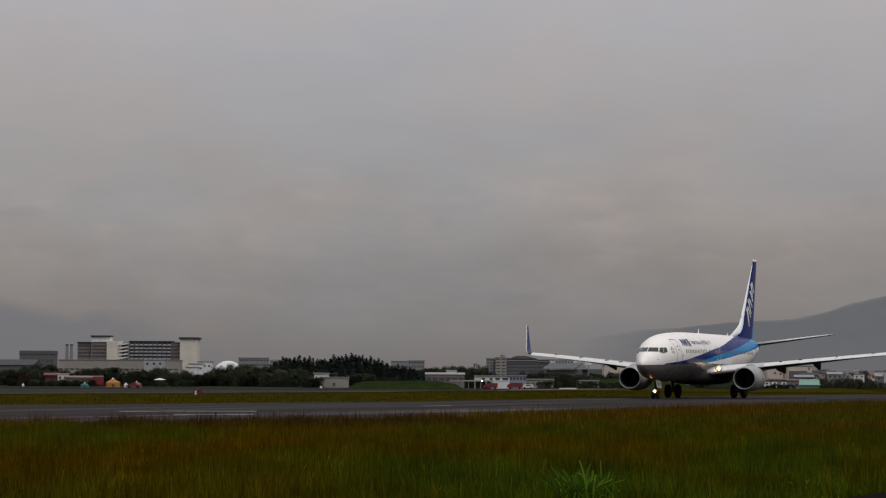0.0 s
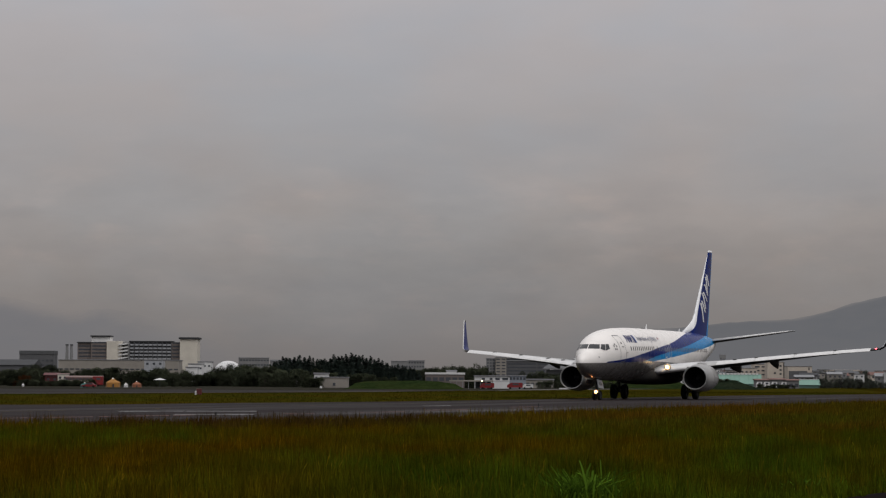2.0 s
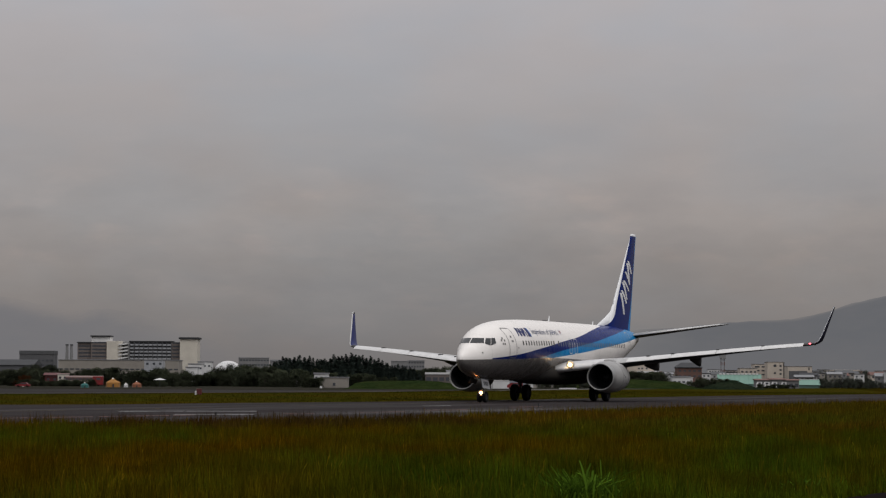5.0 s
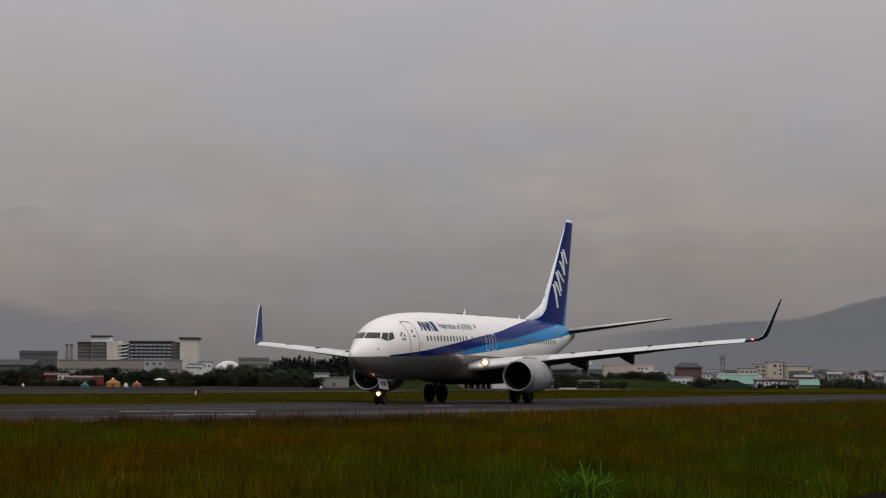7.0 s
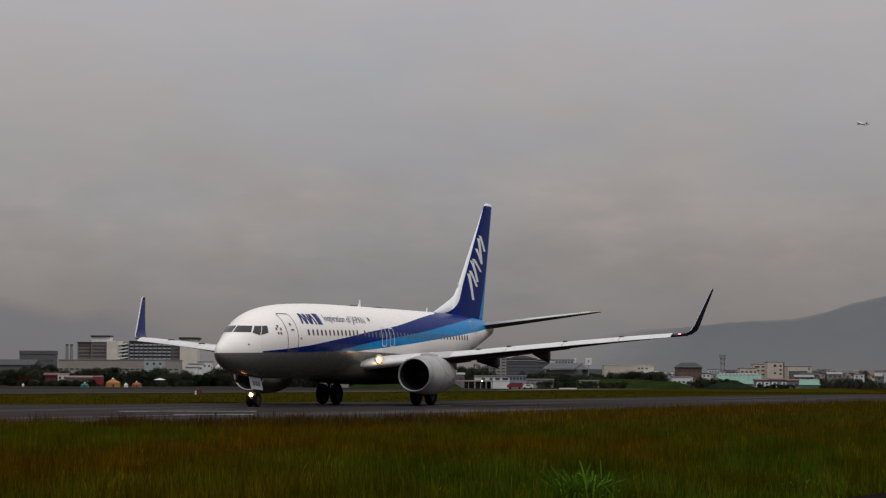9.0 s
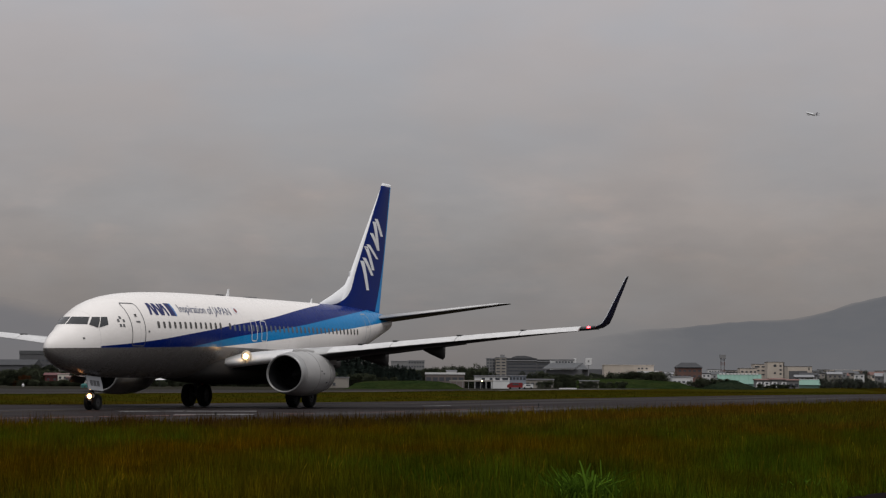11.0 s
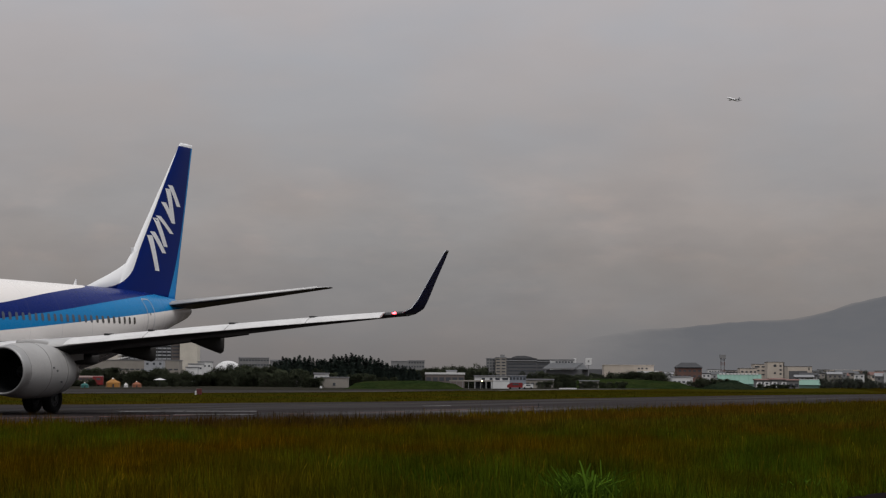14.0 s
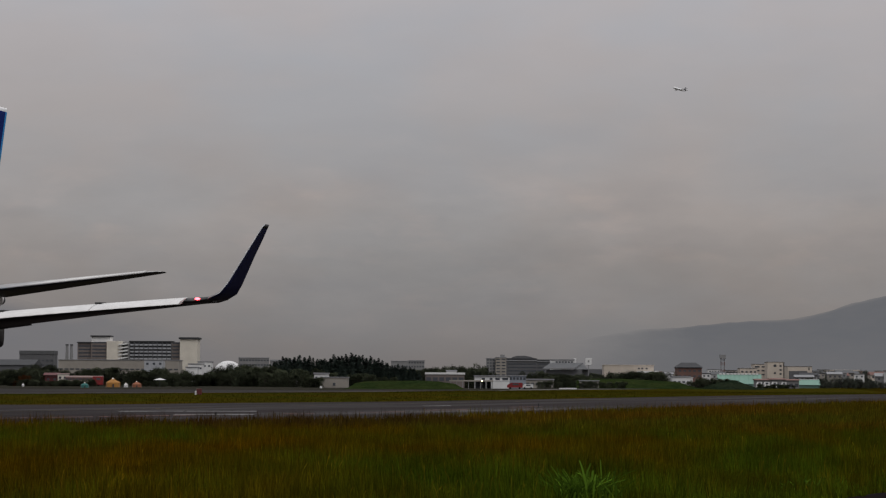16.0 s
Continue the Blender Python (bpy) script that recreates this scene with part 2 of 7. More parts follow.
M_TAXI = asphalt("damp_asphalt", (0.0218, 0.0176, 0.0178), 0.72, 0.03)
M_RUNWAY = asphalt("old_runway_asphalt", (0.0245, 0.0220, 0.0212), 0.85, 0.02)
M_CONCRETE = paint("pale_concrete", (0.092, 0.084, 0.077), 0.85, 0, 0.15, 0.1)
M_CONCRETE.node_tree.nodes["Principled BSDF"].inputs["Specular IOR Level"].default_value = 0.05
M_LANE = asphalt("perimeter_asphalt", (0.010, 0.008, 0.008), 0.9, 0.0)
M_SHOULDER = paint("pale_concrete_edge", (0.043, 0.036, 0.031), 0.8, 0, 0.15, 0.4)


def worn(name, colour):
    """Road paint scrubbed away in patches down to the asphalt; the pale streaks share the pattern."""
    m, nt, b, ob = material(name)
    k = ramp(nt, noisen(nt, mapn(nt, ob, (0.35, 1.2, 1)), 1.6, 7, 0.65), [(0.40, 0.0), (0.62, 1.0)])
    nt.links.new(mixc(nt, k, (0.026, 0.023, 0.023), colour), b.inputs["Base Color"])
    b.inputs["Roughness"].default_value = 0.7
    b.inputs["Specular IOR Level"].default_value = 0.1
    return m


M_SHOULDER.node_tree.nodes["Principled BSDF"].inputs["Specular IOR Level"].default_value = 0.03
M_PALESTREAK = worn("patchy_pale_streak", (0.30, 0.295, 0.30))
M_WORNRED = worn("worn_red_marking", (0.27, 0.125, 0.105))
M_WORNYELLOW = worn("worn_yellow_marking", (0.17, 0.115, 0.045))


def turf(name, straw, green, blade, shift=(0, 0, 0), vary=1.0, dead=False):
    """Grass: straw-brown and green patches; blades vary one by one."""
    m, nt, b, ob = material(name)
    patch = noisen(nt, mapn(nt, ob, (0.11, 0.05, 0.4), shift), 1.0, 4)
    mottle = noisen(nt, ob, 0.9, 4)
    k = ramp(nt, mathn(nt, "ADD", mathn(nt, "MULTIPLY", patch, 0.75), mathn(nt, "MULTIPLY", mottle, 0.25)), [(0.42, 0.0), (0.60, 1.0)])
    sep = nt.nodes.new("ShaderNodeSeparateXYZ")
    nt.links.new(ob, sep.inputs[0])
    lush = mathn(nt, "MULTIPLY", mathn(nt, "SUBTRACT", 62.0, sep.outputs[1]), 0.012, clamp=True)
    k = mathn(nt, "ADD", k, mathn(nt, "MULTIPLY", lush, mathn(nt, "ADD", 0.55, mathn(nt, "MULTIPLY", sep.outputs[0], 0.1), clamp=True)), clamp=True)
    # two stands of fresh growth
    for px, py, rx, ry in ((-6.3, 46.0, 2.0, 6.5), (6.4, 52.0, 2.0, 12.0), (5.0, 37.0, 1.6, 6.5)):
        dx = mathn(nt, "MULTIPLY", mathn(nt, "SUBTRACT", sep.outputs[0], px), 1 / rx)
        dy = mathn(nt, "MULTIPLY", mathn(nt, "SUBTRACT", sep.outputs[1], py), 1 / ry)
        near = mathn(nt, "SUBTRACT", mathn(nt, "ADD", 0.5, mottle), mathn(nt, "ADD", mathn(nt, "MULTIPLY", dx, dx), mathn(nt, "MULTIPLY", dy, dy)), clamp=True)
        k = mathn(nt, "ADD", k, mathn(nt, "MULTIPLY", near, 0.6), clamp=True)
    col = mixc(nt, k, straw, green)
    if dead:
        # a patch of dead dark-brown growth along the pavement
        dx = mathn(nt, "MULTIPLY", mathn(nt, "ADD", sep.outputs[0], 5.5), 1 / 7.0)
        dy = mathn(nt, "MULTIPLY", mathn(nt, "SUBTRACT", sep.outputs[1], 70.0), 1 / 12.0)
        far2 = mathn(nt, "ADD", mathn(nt, "MULTIPLY", dx, dx), mathn(nt, "MULTIPLY", dy, dy))
        spot = mathn(nt, "MULTIPLY", mathn(nt, "SUBTRACT", mathn(nt, "ADD", 0.75, mathn(nt, "MULTIPLY", patch, 0.9)), far2), 2.2, clamp=True)
        col = mixc(nt, mathn(nt, "MULTIPLY", spot, 0.8), col, (0.038, 0.020, 0.006))
    if blade:
        g = nt.nodes.new("ShaderNodeNewGeometry")
        col = mixc(nt, 1.0, col, ramp(nt, g.outputs["Random Per Island"], [(0.0, 1 - 0.55 * vary), (0.6, 1 - 0.05 * vary), (0.92, 1 + 0.4 * vary), (1.0, 1 + 1.1 * vary)]), "MULTIPLY")
    else:
        col = mixc(nt, 1.0, col, ramp(nt, noisen(nt, ob, 6.0, 5), [(0.3, 0.6), (0.7, 1.2)]), "MULTIPLY")
    tuft = noisen(nt, mapn(nt, ob, (0.8, 0.32, 0.5), (1.7, 4.1, 0)), 1.0, 5, 0.6)
    col = mixc(nt, 1.0, col, ramp(nt, tuft, [(0.30, 0.55), (0.5, 1.0), (0.70, 1.55)]), "MULTIPLY")
    nt.links.new(col, b.inputs["Base Color"])
    b.inputs["Roughness"].default_value = 0.9
    b.inputs["Specular IOR Level"].default_value = 0.0
    return m


M_SOIL = turf("field_ground", (0.028, 0.016, 0.001), (0.012, 0.015, 0.001), False)
M_GRASS = turf("tall_grass_blades", (0.083, 0.041, 0.001), (0.039, 0.056, 0.003), True)
M_VERGE = turf("reddish_verge_blades", (0.083, 0.044, 0.004), (0.054, 0.053, 0.004), True, (2, 9, 0), 1.0, True)
M_SEED = turf("tan_seed_heads", (0.095, 0.052, 0.004), (0.065, 0.056, 0.004), True, (1, 3, 0))
M_LUSH = turf("lush_lane_grass", (0.068, 0.084, 0.005), (0.050, 0.094, 0.006), True, (4, 1, 0))
M_STRIPGRASS = turf("mown_grass_blades", (0.047, 0.034, 0.003), (0.030, 0.036, 0.003), True, (5, 2, 0), 0.35)
M_STRIPBASE = turf("mown_grass_ground", (0.040, 0.028, 0.003), (0.026, 0.029, 0.003), False, (5, 2, 0))
M_LAWN = turf("green_bank", (0.021, 0.029, 0.009), (0.013, 0.022, 0.007), False)
M_SCRUB = turf("dark_scrub_bank", (0.016, 0.021, 0.012), (0.010, 0.016, 0.009), False)
# haze over the far grass is put into this greyed colour
M_FARTURF = turf("hazy_far_field", (0.034, 0.031, 0.025), (0.026, 0.026, 0.020), False)


def leaf_mat(name, a, b_, spread=((0, 0.6), (1, 1.45))):
    m, nt, b, ob = material(name)
    g = nt.nodes.new("ShaderNodeNewGeometry")
    oi = nt.nodes.new("ShaderNodeObjectInfo")
    col = mixc(nt, g.outputs["Random Per Island"], a, b_)
    col = mixc(nt, 1.0, col, ramp(nt, oi.outputs["Random"], list(spread)), "MULTIPLY")
    nt.links.new(col, b.inputs["Base Color"])
    b.inputs["Roughness"].default_value = 0.8
    b.inputs["Specular IOR Level"].default_value = 0.0
    thin, mix = nt.nodes.new("ShaderNodeBsdfTranslucent"), nt.nodes.new("ShaderNodeMixShader")
    mix.inputs[0].default_value = 0.35
    nt.links.new(col, thin.inputs["Color"])
    nt.links.new(b.outputs[0], mix.inputs[1])
    nt.links.new(thin.outputs[0], mix.inputs[2])
    nt.links.new(mix.outputs[0], nt.nodes["Material Output"].inputs[0])
    return m


M_CONIFER = leaf_mat("conifer_needles", (0.030, 0.041, 0.036), (0.046, 0.060, 0.048))
M_BROADLEAF = leaf_mat("broad_leaves", (0.074, 0.088, 0.062), (0.124, 0.138, 0.080))
M_RUSTLEAF = leaf_mat("rust_brown_leaves", (0.07, 0.028, 0.012), (0.11, 0.045, 0.018))
M_WEED = leaf_mat("bright_weed_leaves", (0.042, 0.092, 0.006), (0.080, 0.136, 0.014), ((0, 0.4), (0.8, 1.0), (0.93, 1.3), (1, 3.2)))
# far town trees: the haze before them is put into the leaf colour
M_HAZELEAF = leaf_mat("far_leaves_with_haze", (0.115, 0.130, 0.108), (0.165, 0.178, 0.138))
M_BARK = paint("bark", (0.07, 0.055, 0.045), 0.9, 0, 0.2, 3.0)
M_BEIGE = paint("beige_render_wall", (0.28, 0.255, 0.225), 0.85, 0, 0.12, 0.15)
M_SAND = paint("sand_render_wall", (0.50, 0.435, 0.37), 0.85, 0, 0.1, 0.15)
M_SLATE = paint("slate_grey_roof", (0.085, 0.087, 0.092), 0.8, 0, 0.12, 0.2)
M_CREAM = paint("cream_render_wall", (0.62, 0.575, 0.50), 0.85, 0, 0.1, 0.15)
M_REDBROWN = paint("red_brown_wall", (0.155, 0.085, 0.068), 0.85, 0, 0.15, 0.2)
M_BROWNWALL = paint("brown_tile_wall", (0.155, 0.128, 0.118), 0.8, 0, 0.12, 0.15)
M_GREYWALL = paint("grey_concrete_wall", (0.21, 0.208, 0.21), 0.85, 0, 0.12, 0.15)
M_WHITEWALL = paint("white_render_wall", (0.64, 0.635, 0.63), 0.8, 0, 0.1, 0.2)
M_DARKWALL = paint("dark_grey_wall", (0.098, 0.098, 0.104), 0.85, 0, 0.12, 0.15)
M_BLUEWALL = paint("pale_blue_wall", (0.23, 0.25, 0.29), 0.8, 0, 0.1, 0.2)
M_TEALROOF = paint("teal_metal_sheet", (0.11, 0.205, 0.170), 0.6, 0, 0.12, 0.2)
M_DARKROOF = paint("dark_roof", (0.035, 0.036, 0.040), 0.8, 0, 0.15, 0.2)
M_GREYROOF = paint("pale_grey_roof", (0.22, 0.22, 0.23), 0.7, 0, 0.1, 0.2)
M_TEALWALL = paint("pale_teal_sheet", (0.16, 0.29, 0.235), 0.6, 0, 0.12, 0.2)
M_PINKROOF = paint("pale_pink_roof", (0.50, 0.37, 0.34), 0.8, 0, 0.12, 0.2)
M_REDROOF = paint("faded_red_roof", (0.15, 0.075, 0.062), 0.8, 0, 0.15, 0.2)
M_PANE = paint("building_glass", (0.05, 0.055, 0.065), 0.3, 0, 0.1, 0.5)
M_ORANGE = paint("orange_canvas", (0.36, 0.165, 0.034), 0.8, 0, 0.15, 0.6)
M_RUSTCANVAS = paint("rust_red_canvas", (0.27, 0.095, 0.045), 0.8, 0, 0.15, 0.6)
M_DARKRED = paint("dark_red_paint", (0.095, 0.009, 0.009), 0.5, 0, 0.2, 3.0)
M_TEALCANVAS = paint("teal_canvas", (0.025, 0.13, 0.12), 0.8, 0, 0.15, 0.6)


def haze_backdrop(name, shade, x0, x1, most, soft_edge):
    """Distant wooded hill in thick air: the haze is put into a plain glow that thins out into the sky at one end and
    along the ridge.
    """
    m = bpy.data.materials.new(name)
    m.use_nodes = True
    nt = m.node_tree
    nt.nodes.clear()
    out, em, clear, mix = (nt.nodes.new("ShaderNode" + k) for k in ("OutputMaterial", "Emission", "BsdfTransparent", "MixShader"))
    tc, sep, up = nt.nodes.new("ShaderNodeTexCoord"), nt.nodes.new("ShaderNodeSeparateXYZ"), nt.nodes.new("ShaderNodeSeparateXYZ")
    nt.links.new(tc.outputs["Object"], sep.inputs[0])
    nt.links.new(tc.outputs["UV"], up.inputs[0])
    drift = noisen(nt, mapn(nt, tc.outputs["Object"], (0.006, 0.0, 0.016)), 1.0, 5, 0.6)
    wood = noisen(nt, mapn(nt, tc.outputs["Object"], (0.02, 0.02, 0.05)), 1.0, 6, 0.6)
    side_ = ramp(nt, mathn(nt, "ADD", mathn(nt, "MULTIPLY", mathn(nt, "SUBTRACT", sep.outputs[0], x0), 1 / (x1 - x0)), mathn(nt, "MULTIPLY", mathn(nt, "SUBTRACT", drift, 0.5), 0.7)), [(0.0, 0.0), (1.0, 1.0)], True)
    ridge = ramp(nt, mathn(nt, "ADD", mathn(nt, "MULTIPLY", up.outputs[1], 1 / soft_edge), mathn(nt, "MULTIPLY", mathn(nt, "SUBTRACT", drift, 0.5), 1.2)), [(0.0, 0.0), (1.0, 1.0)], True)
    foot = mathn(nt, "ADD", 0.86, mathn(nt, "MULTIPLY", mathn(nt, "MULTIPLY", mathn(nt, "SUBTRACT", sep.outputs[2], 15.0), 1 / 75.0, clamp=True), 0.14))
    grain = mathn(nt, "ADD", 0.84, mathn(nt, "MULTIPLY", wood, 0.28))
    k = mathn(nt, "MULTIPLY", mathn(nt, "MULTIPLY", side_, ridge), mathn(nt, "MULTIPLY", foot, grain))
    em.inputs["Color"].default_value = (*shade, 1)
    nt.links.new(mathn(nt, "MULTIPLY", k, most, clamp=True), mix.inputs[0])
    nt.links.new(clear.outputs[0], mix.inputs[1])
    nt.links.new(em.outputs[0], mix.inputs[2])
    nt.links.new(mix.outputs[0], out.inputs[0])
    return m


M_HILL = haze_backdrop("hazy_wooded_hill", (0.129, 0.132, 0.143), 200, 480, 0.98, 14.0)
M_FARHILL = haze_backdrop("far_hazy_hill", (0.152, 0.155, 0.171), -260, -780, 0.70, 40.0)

# ---------------------------------------------------------------- mesh helpers


def mesh_from(name, verts, faces, mat, smooth=False):
    me = bpy.data.meshes.new(name)
    me.from_pydata([tuple(v) for v in verts], [], faces)
    me.materials.append(mat)
    if smooth:
        me.polygons.foreach_set("use_smooth", [True] * len(me.polygons))
    me.update()
    return me


def part(name, bm, mat, parent, label="", smooth=False):
    """Links a bmesh (or a mesh) as one mesh object under a thing or part."""
    if isinstance(bm, bmesh.types.BMesh):
        bmesh.ops.recalc_face_normals(bm, faces=bm.faces)
        me = bpy.data.meshes.new(name)
        bm.to_mesh(me)
        bm.free()
        me.materials.append(mat)
        if smooth:
            me.polygons.foreach_set("use_smooth", [True] * len(me.polygons))
    else:
        me = bm
    ob = new(name, me)
    ob.parent = parent
    if label:
        tagged(ob, label)
    return ob


def thing(name, m, label, category, group="", kind=""):
    ob = new(name)
    ob.empty_display_size = 0.2
    ob.matrix_world = m
    return tagged(ob, label, category, group, kind)


def box(bm, x0, x1, y0, y1, z0, z1, bevel=0.0):
    r = bmesh.ops.create_cube(bm, size=1.0)
    bmesh.ops.scale(bm, vec=(x1 - x0, y1 - y0, z1 - z0), verts=r["verts"])
    bmesh.ops.translate(bm, vec=((x0 + x1) / 2, (y0 + y1) / 2, (z0 + z1) / 2), verts=r["verts"])
    if bevel:
        edges = list({e for v in r["verts"] for e in v.link_edges})
        bmesh.ops.bevel(bm, geom=edges, offset=bevel, segments=2, affect="EDGES", profile=0.6)
    return bm


def boxed(*a, bevel=0.0):
    return box(bmesh.new(), *a, bevel=bevel)


def rod(bm, a, b, r0, r1=None, n=10):
    """A tapered round rod from a to b."""
    a, b = Vector(a), Vector(b)
    r1 = r0 if r1 is None else r1
    d = b - a
    m = Matrix.Translation((a + b) / 2) @ d.to_track_quat("Z", "Y").to_matrix().to_4x4()
    bmesh.ops.create_cone(bm, cap_ends=True, segments=n, radius1=r0, radius2=r1, depth=d.length, matrix=m)
    return bm


def loft(sections, mat, name, caps=True, smooth=True, closed=False):
    """A skin over rings of equal length."""
    n = len(sections[0])
    verts = [v for sec in sections for v in sec]
    faces = []
    count = len(sections)
    for i in range(count if closed else count - 1):
        j = (i + 1) % count
        for k in range(n):
            l = (k + 1) % n
            faces.append((i * n + k, i * n + l, j * n + l, j * n + k))
    if caps and not closed:
        faces.append(tuple(range(n))[::-1])
        faces.append(tuple((count - 1) * n + k for k in range(n)))
    me = mesh_from(name, verts, faces, mat, smooth)
    bm = bmesh.new()
    bm.from_mesh(me)
    bmesh.ops.recalc_face_normals(bm, faces=bm.faces)
    bm.to_mesh(me)
    bm.free()
    return me


def lathe(profile, axis_at, mat, name, n=40, squash=1.0):
    """A body of revolution about an axis along x: profile of (s aft, radius); squash flattens the underside."""
    secs = []
    for s, r in profile:
        ring = []
        for k in range(n):
            a = 2 * math.pi * k / n
            dz = math.sin(a) * r
            if dz < 0:
                dz *= squash
            ring.append((axis_at[0] - s, axis_at[1] + math.cos(a) * r, axis_at[2] + dz))
        secs.append(ring)
    return loft(secs, mat, name, caps=False)


# ---------------------------------------------------------------- ground, taxiway, runway


def ground_z(x, y):
    k = min(max((y - 230) / 430, 0), 1)
    return -1.5 * k * k * (3 - 2 * k)


def resample(poly, n):
    p = np.array(poly, float)
    d = np.r_[0, np.cumsum(np.hypot(*np.diff(p, axis=0).T))]
    t = np.linspace(0, d[-1], n)
    return np.stack([np.interp(t, d, p[:, 0]), np.interp(t, d, p[:, 1])], 1)


def strip(name, edge_a, edge_b, mat, lift, label, category, n=80, m=6):
    """A paved strip between two edge lines, laid on the ground."""
    a, b = resample(edge_a, n), resample(edge_b, n)
    verts, faces = [], []
    for i in range(n):
        for k in range(m + 1):
            q = a[i] + (b[i] - a[i]) * k / m
            verts.append((q[0], q[1], ground_z(*q) + lift))
    for i in range(n - 1):
        for k in range(m):
            o = i * (m + 1) + k
            faces.append((o, o + 1, o + m + 2, o + m + 1))
    ob = new(name, mesh_from(name, verts, faces, mat))
    return tagged(ob, label, category, kind="structure")


def build_ground():
    ys = [-400, -100, 0, 60, 120, 180] + [230 + 20 * i for i in range(23)] + [900, 1300, 2000, 3500, 6500]
    xs = [-6000, -1500, -400, -100, 0, 100, 400, 1500, 6000]
    verts = [(x, y, ground_z(x, y) - 0.03) for y in ys for x in xs]
    nx = len(xs)
    faces = [(j * nx + i, j * nx + i + 1, (j + 1) * nx + i + 1, (j + 1) * nx + i) for j in range(len(ys) - 1) for i in range(nx - 1)]
    ob = new("ground", mesh_from("ground", verts, faces, M_SOIL))
    tagged(ob, "dark olive and straw-brown grass field of the airport", "ground", kind="structure")


NEAR_EDGE = [(-60, 30), (-30, 52), (-16.9, 63.2), (-12.6, 65.6), (-10.3, 66.8), (-8.2, 69.2), (-5.9, 72.3), (-3.4, 76.3), (-0.7, 81.5), (1.5, 88.7), (3.9, 95.3), (6.7, 101.7), (10, 110.5),
             (14.1, 122.5), (20.8, 136.5), (32.2, 166), (60, 236), (110, 360)]
FAR_EDGE = [(-120, 70), (-60, 97), (-38, 109), (-22.6, 116.6), (-17.5, 120.5), (-12.5, 131), (-7.9, 136.9), (-3.0, 145), (4.7, 162), (14.7, 188.5), (27.5, 222), (45, 258), (62, 296), (86, 360)]
RUNWAY_NEAR = [(-140, 60), (-70, 155), (-37.4, 193.7), (-25.9, 217.4), (-16.5, 237.3), (-6.7, 263.0), (1, 330), (15.4, 640), (57, 779), (114, 932), (204, 1185)]
RUNWAY_FAR = [(-300, 190), (-150, 290), (-66, 341), (-45, 380), (-20, 430), (-3, 520), (13.5, 670), (56, 796), (113, 948), (203, 1205)]


def grass_blades(count, ok, y0, y1, spread, h0, h1, wid, name, mat, label, seed, lean=0.35, power=1.0):
    """Single tapering blades scattered over the ground where ok(x, y) holds."""
    rng = np.random.default_rng(seed)
    u = rng.random(count) ** power
    y = y0 + (y1 - y0) * u
    x = (rng.random(count) * 2 - 1) * spread * (y + 6)
    keep = ok(x, y)
    x, y = x[keep], y[keep]
    n = len(x)
    clump = 0.75 + 0.5 * np.sin(x * 1.9 + 1.3 * np.sin(y * 0.7)) * np.sin(y * 1.3 + x * 0.4)
    h = (h0 + (h1 - h0) * rng.random(n) ** 1.6) * clump
    a = rng.random(n) * 2 * np.pi
    wd = wid * (0.6 + 0.8 * rng.random(n))
    lx, ly = (rng.normal(size=n) * lean * h), (rng.normal(size=n) * lean * h)
    gz = np.array([ground_z(p, q) for p, q in zip(x, y)]) - 0.03
    ca, sa = np.cos(a) * wd / 2, np.sin(a) * wd / 2
    v = np.empty((n, 3, 3))
    v[:, 0] = np.stack([x - ca, y - sa, gz], 1)
    v[:, 1] = np.stack([x + ca, y + sa, gz], 1)
    v[:, 2] = np.stack([x + lx, y + ly, gz + h], 1)
    me = bpy.data.meshes.new(name)
    me.vertices.add(n * 3)
    me.vertices.foreach_set("co", v.reshape(-1))
    me.loops.add(n * 3)
    me.loops.foreach_set("vertex_index", np.arange(n * 3, dtype=np.int32))
    me.polygons.add(n)
    me.polygons.foreach_set("loop_start", np.arange(0, n * 3, 3, dtype=np.int32))
    me.update(calc_edges=True)
    me.materials.append(mat)
    return tagged(new(name, me), label, "grass", kind="stuff")


def seed_stalks(count, ok, y0, y1):
    """Thin bent stalks with a narrow spike of seed on top."""
    rng = np.random.default_rng(12)
    y = y0 + (y1 - y0) * rng.random(count) ** 1.2
    x = (rng.random(count) * 2 - 1) * 0.215 * (y + 6)
    keep = ok(x, y)
    verts, faces = [], []
    for px, py in zip(x[keep], y[keep]):
        h, w_ = 0.20 + 0.20 * rng.random(), 0.002
        lx, ly = rng.normal() * 0.07, rng.normal() * 0.05
        o = len(verts)
        verts += [(px - w_, py, -0.03), (px + w_, py, -0.03), (px + lx * 0.6 + w_, py + ly * 0.6, h * 0.75), (px + lx * 0.6 - w_, py + ly * 0.6, h * 0.75),
                  (px + lx * 0.8 - 0.0045, py + ly * 0.8, h * 0.87), (px + lx, py + ly, h), (px + lx * 0.8 + 0.0045, py + ly * 0.8, h * 0.86)]
        faces += [(o, o + 1, o + 2, o + 3), (o + 3, o + 2, o + 6, o + 5, o + 4)]
    return tagged(new("seed_stalks", mesh_from("seed_stalks", verts, faces, M_SEED)), "pale seed heads on thin stalks above the tall grass", "grass", kind="stuff")


def side_of(edge, x, y):
    e = np.array(edge, float)
    return x - np.interp(y, e[:, 1], e[:, 0])


LANE_EDGE = [(-109.0, -200), (-9.0, 0), (4.72, 27.3), (6.32, 30.6), (14.8, 47), (30.8, 79)]


def lane_edge(y):
    return np.interp(y, [p[1] for p in LANE_EDGE], [p[0] for p in LANE_EDGE])


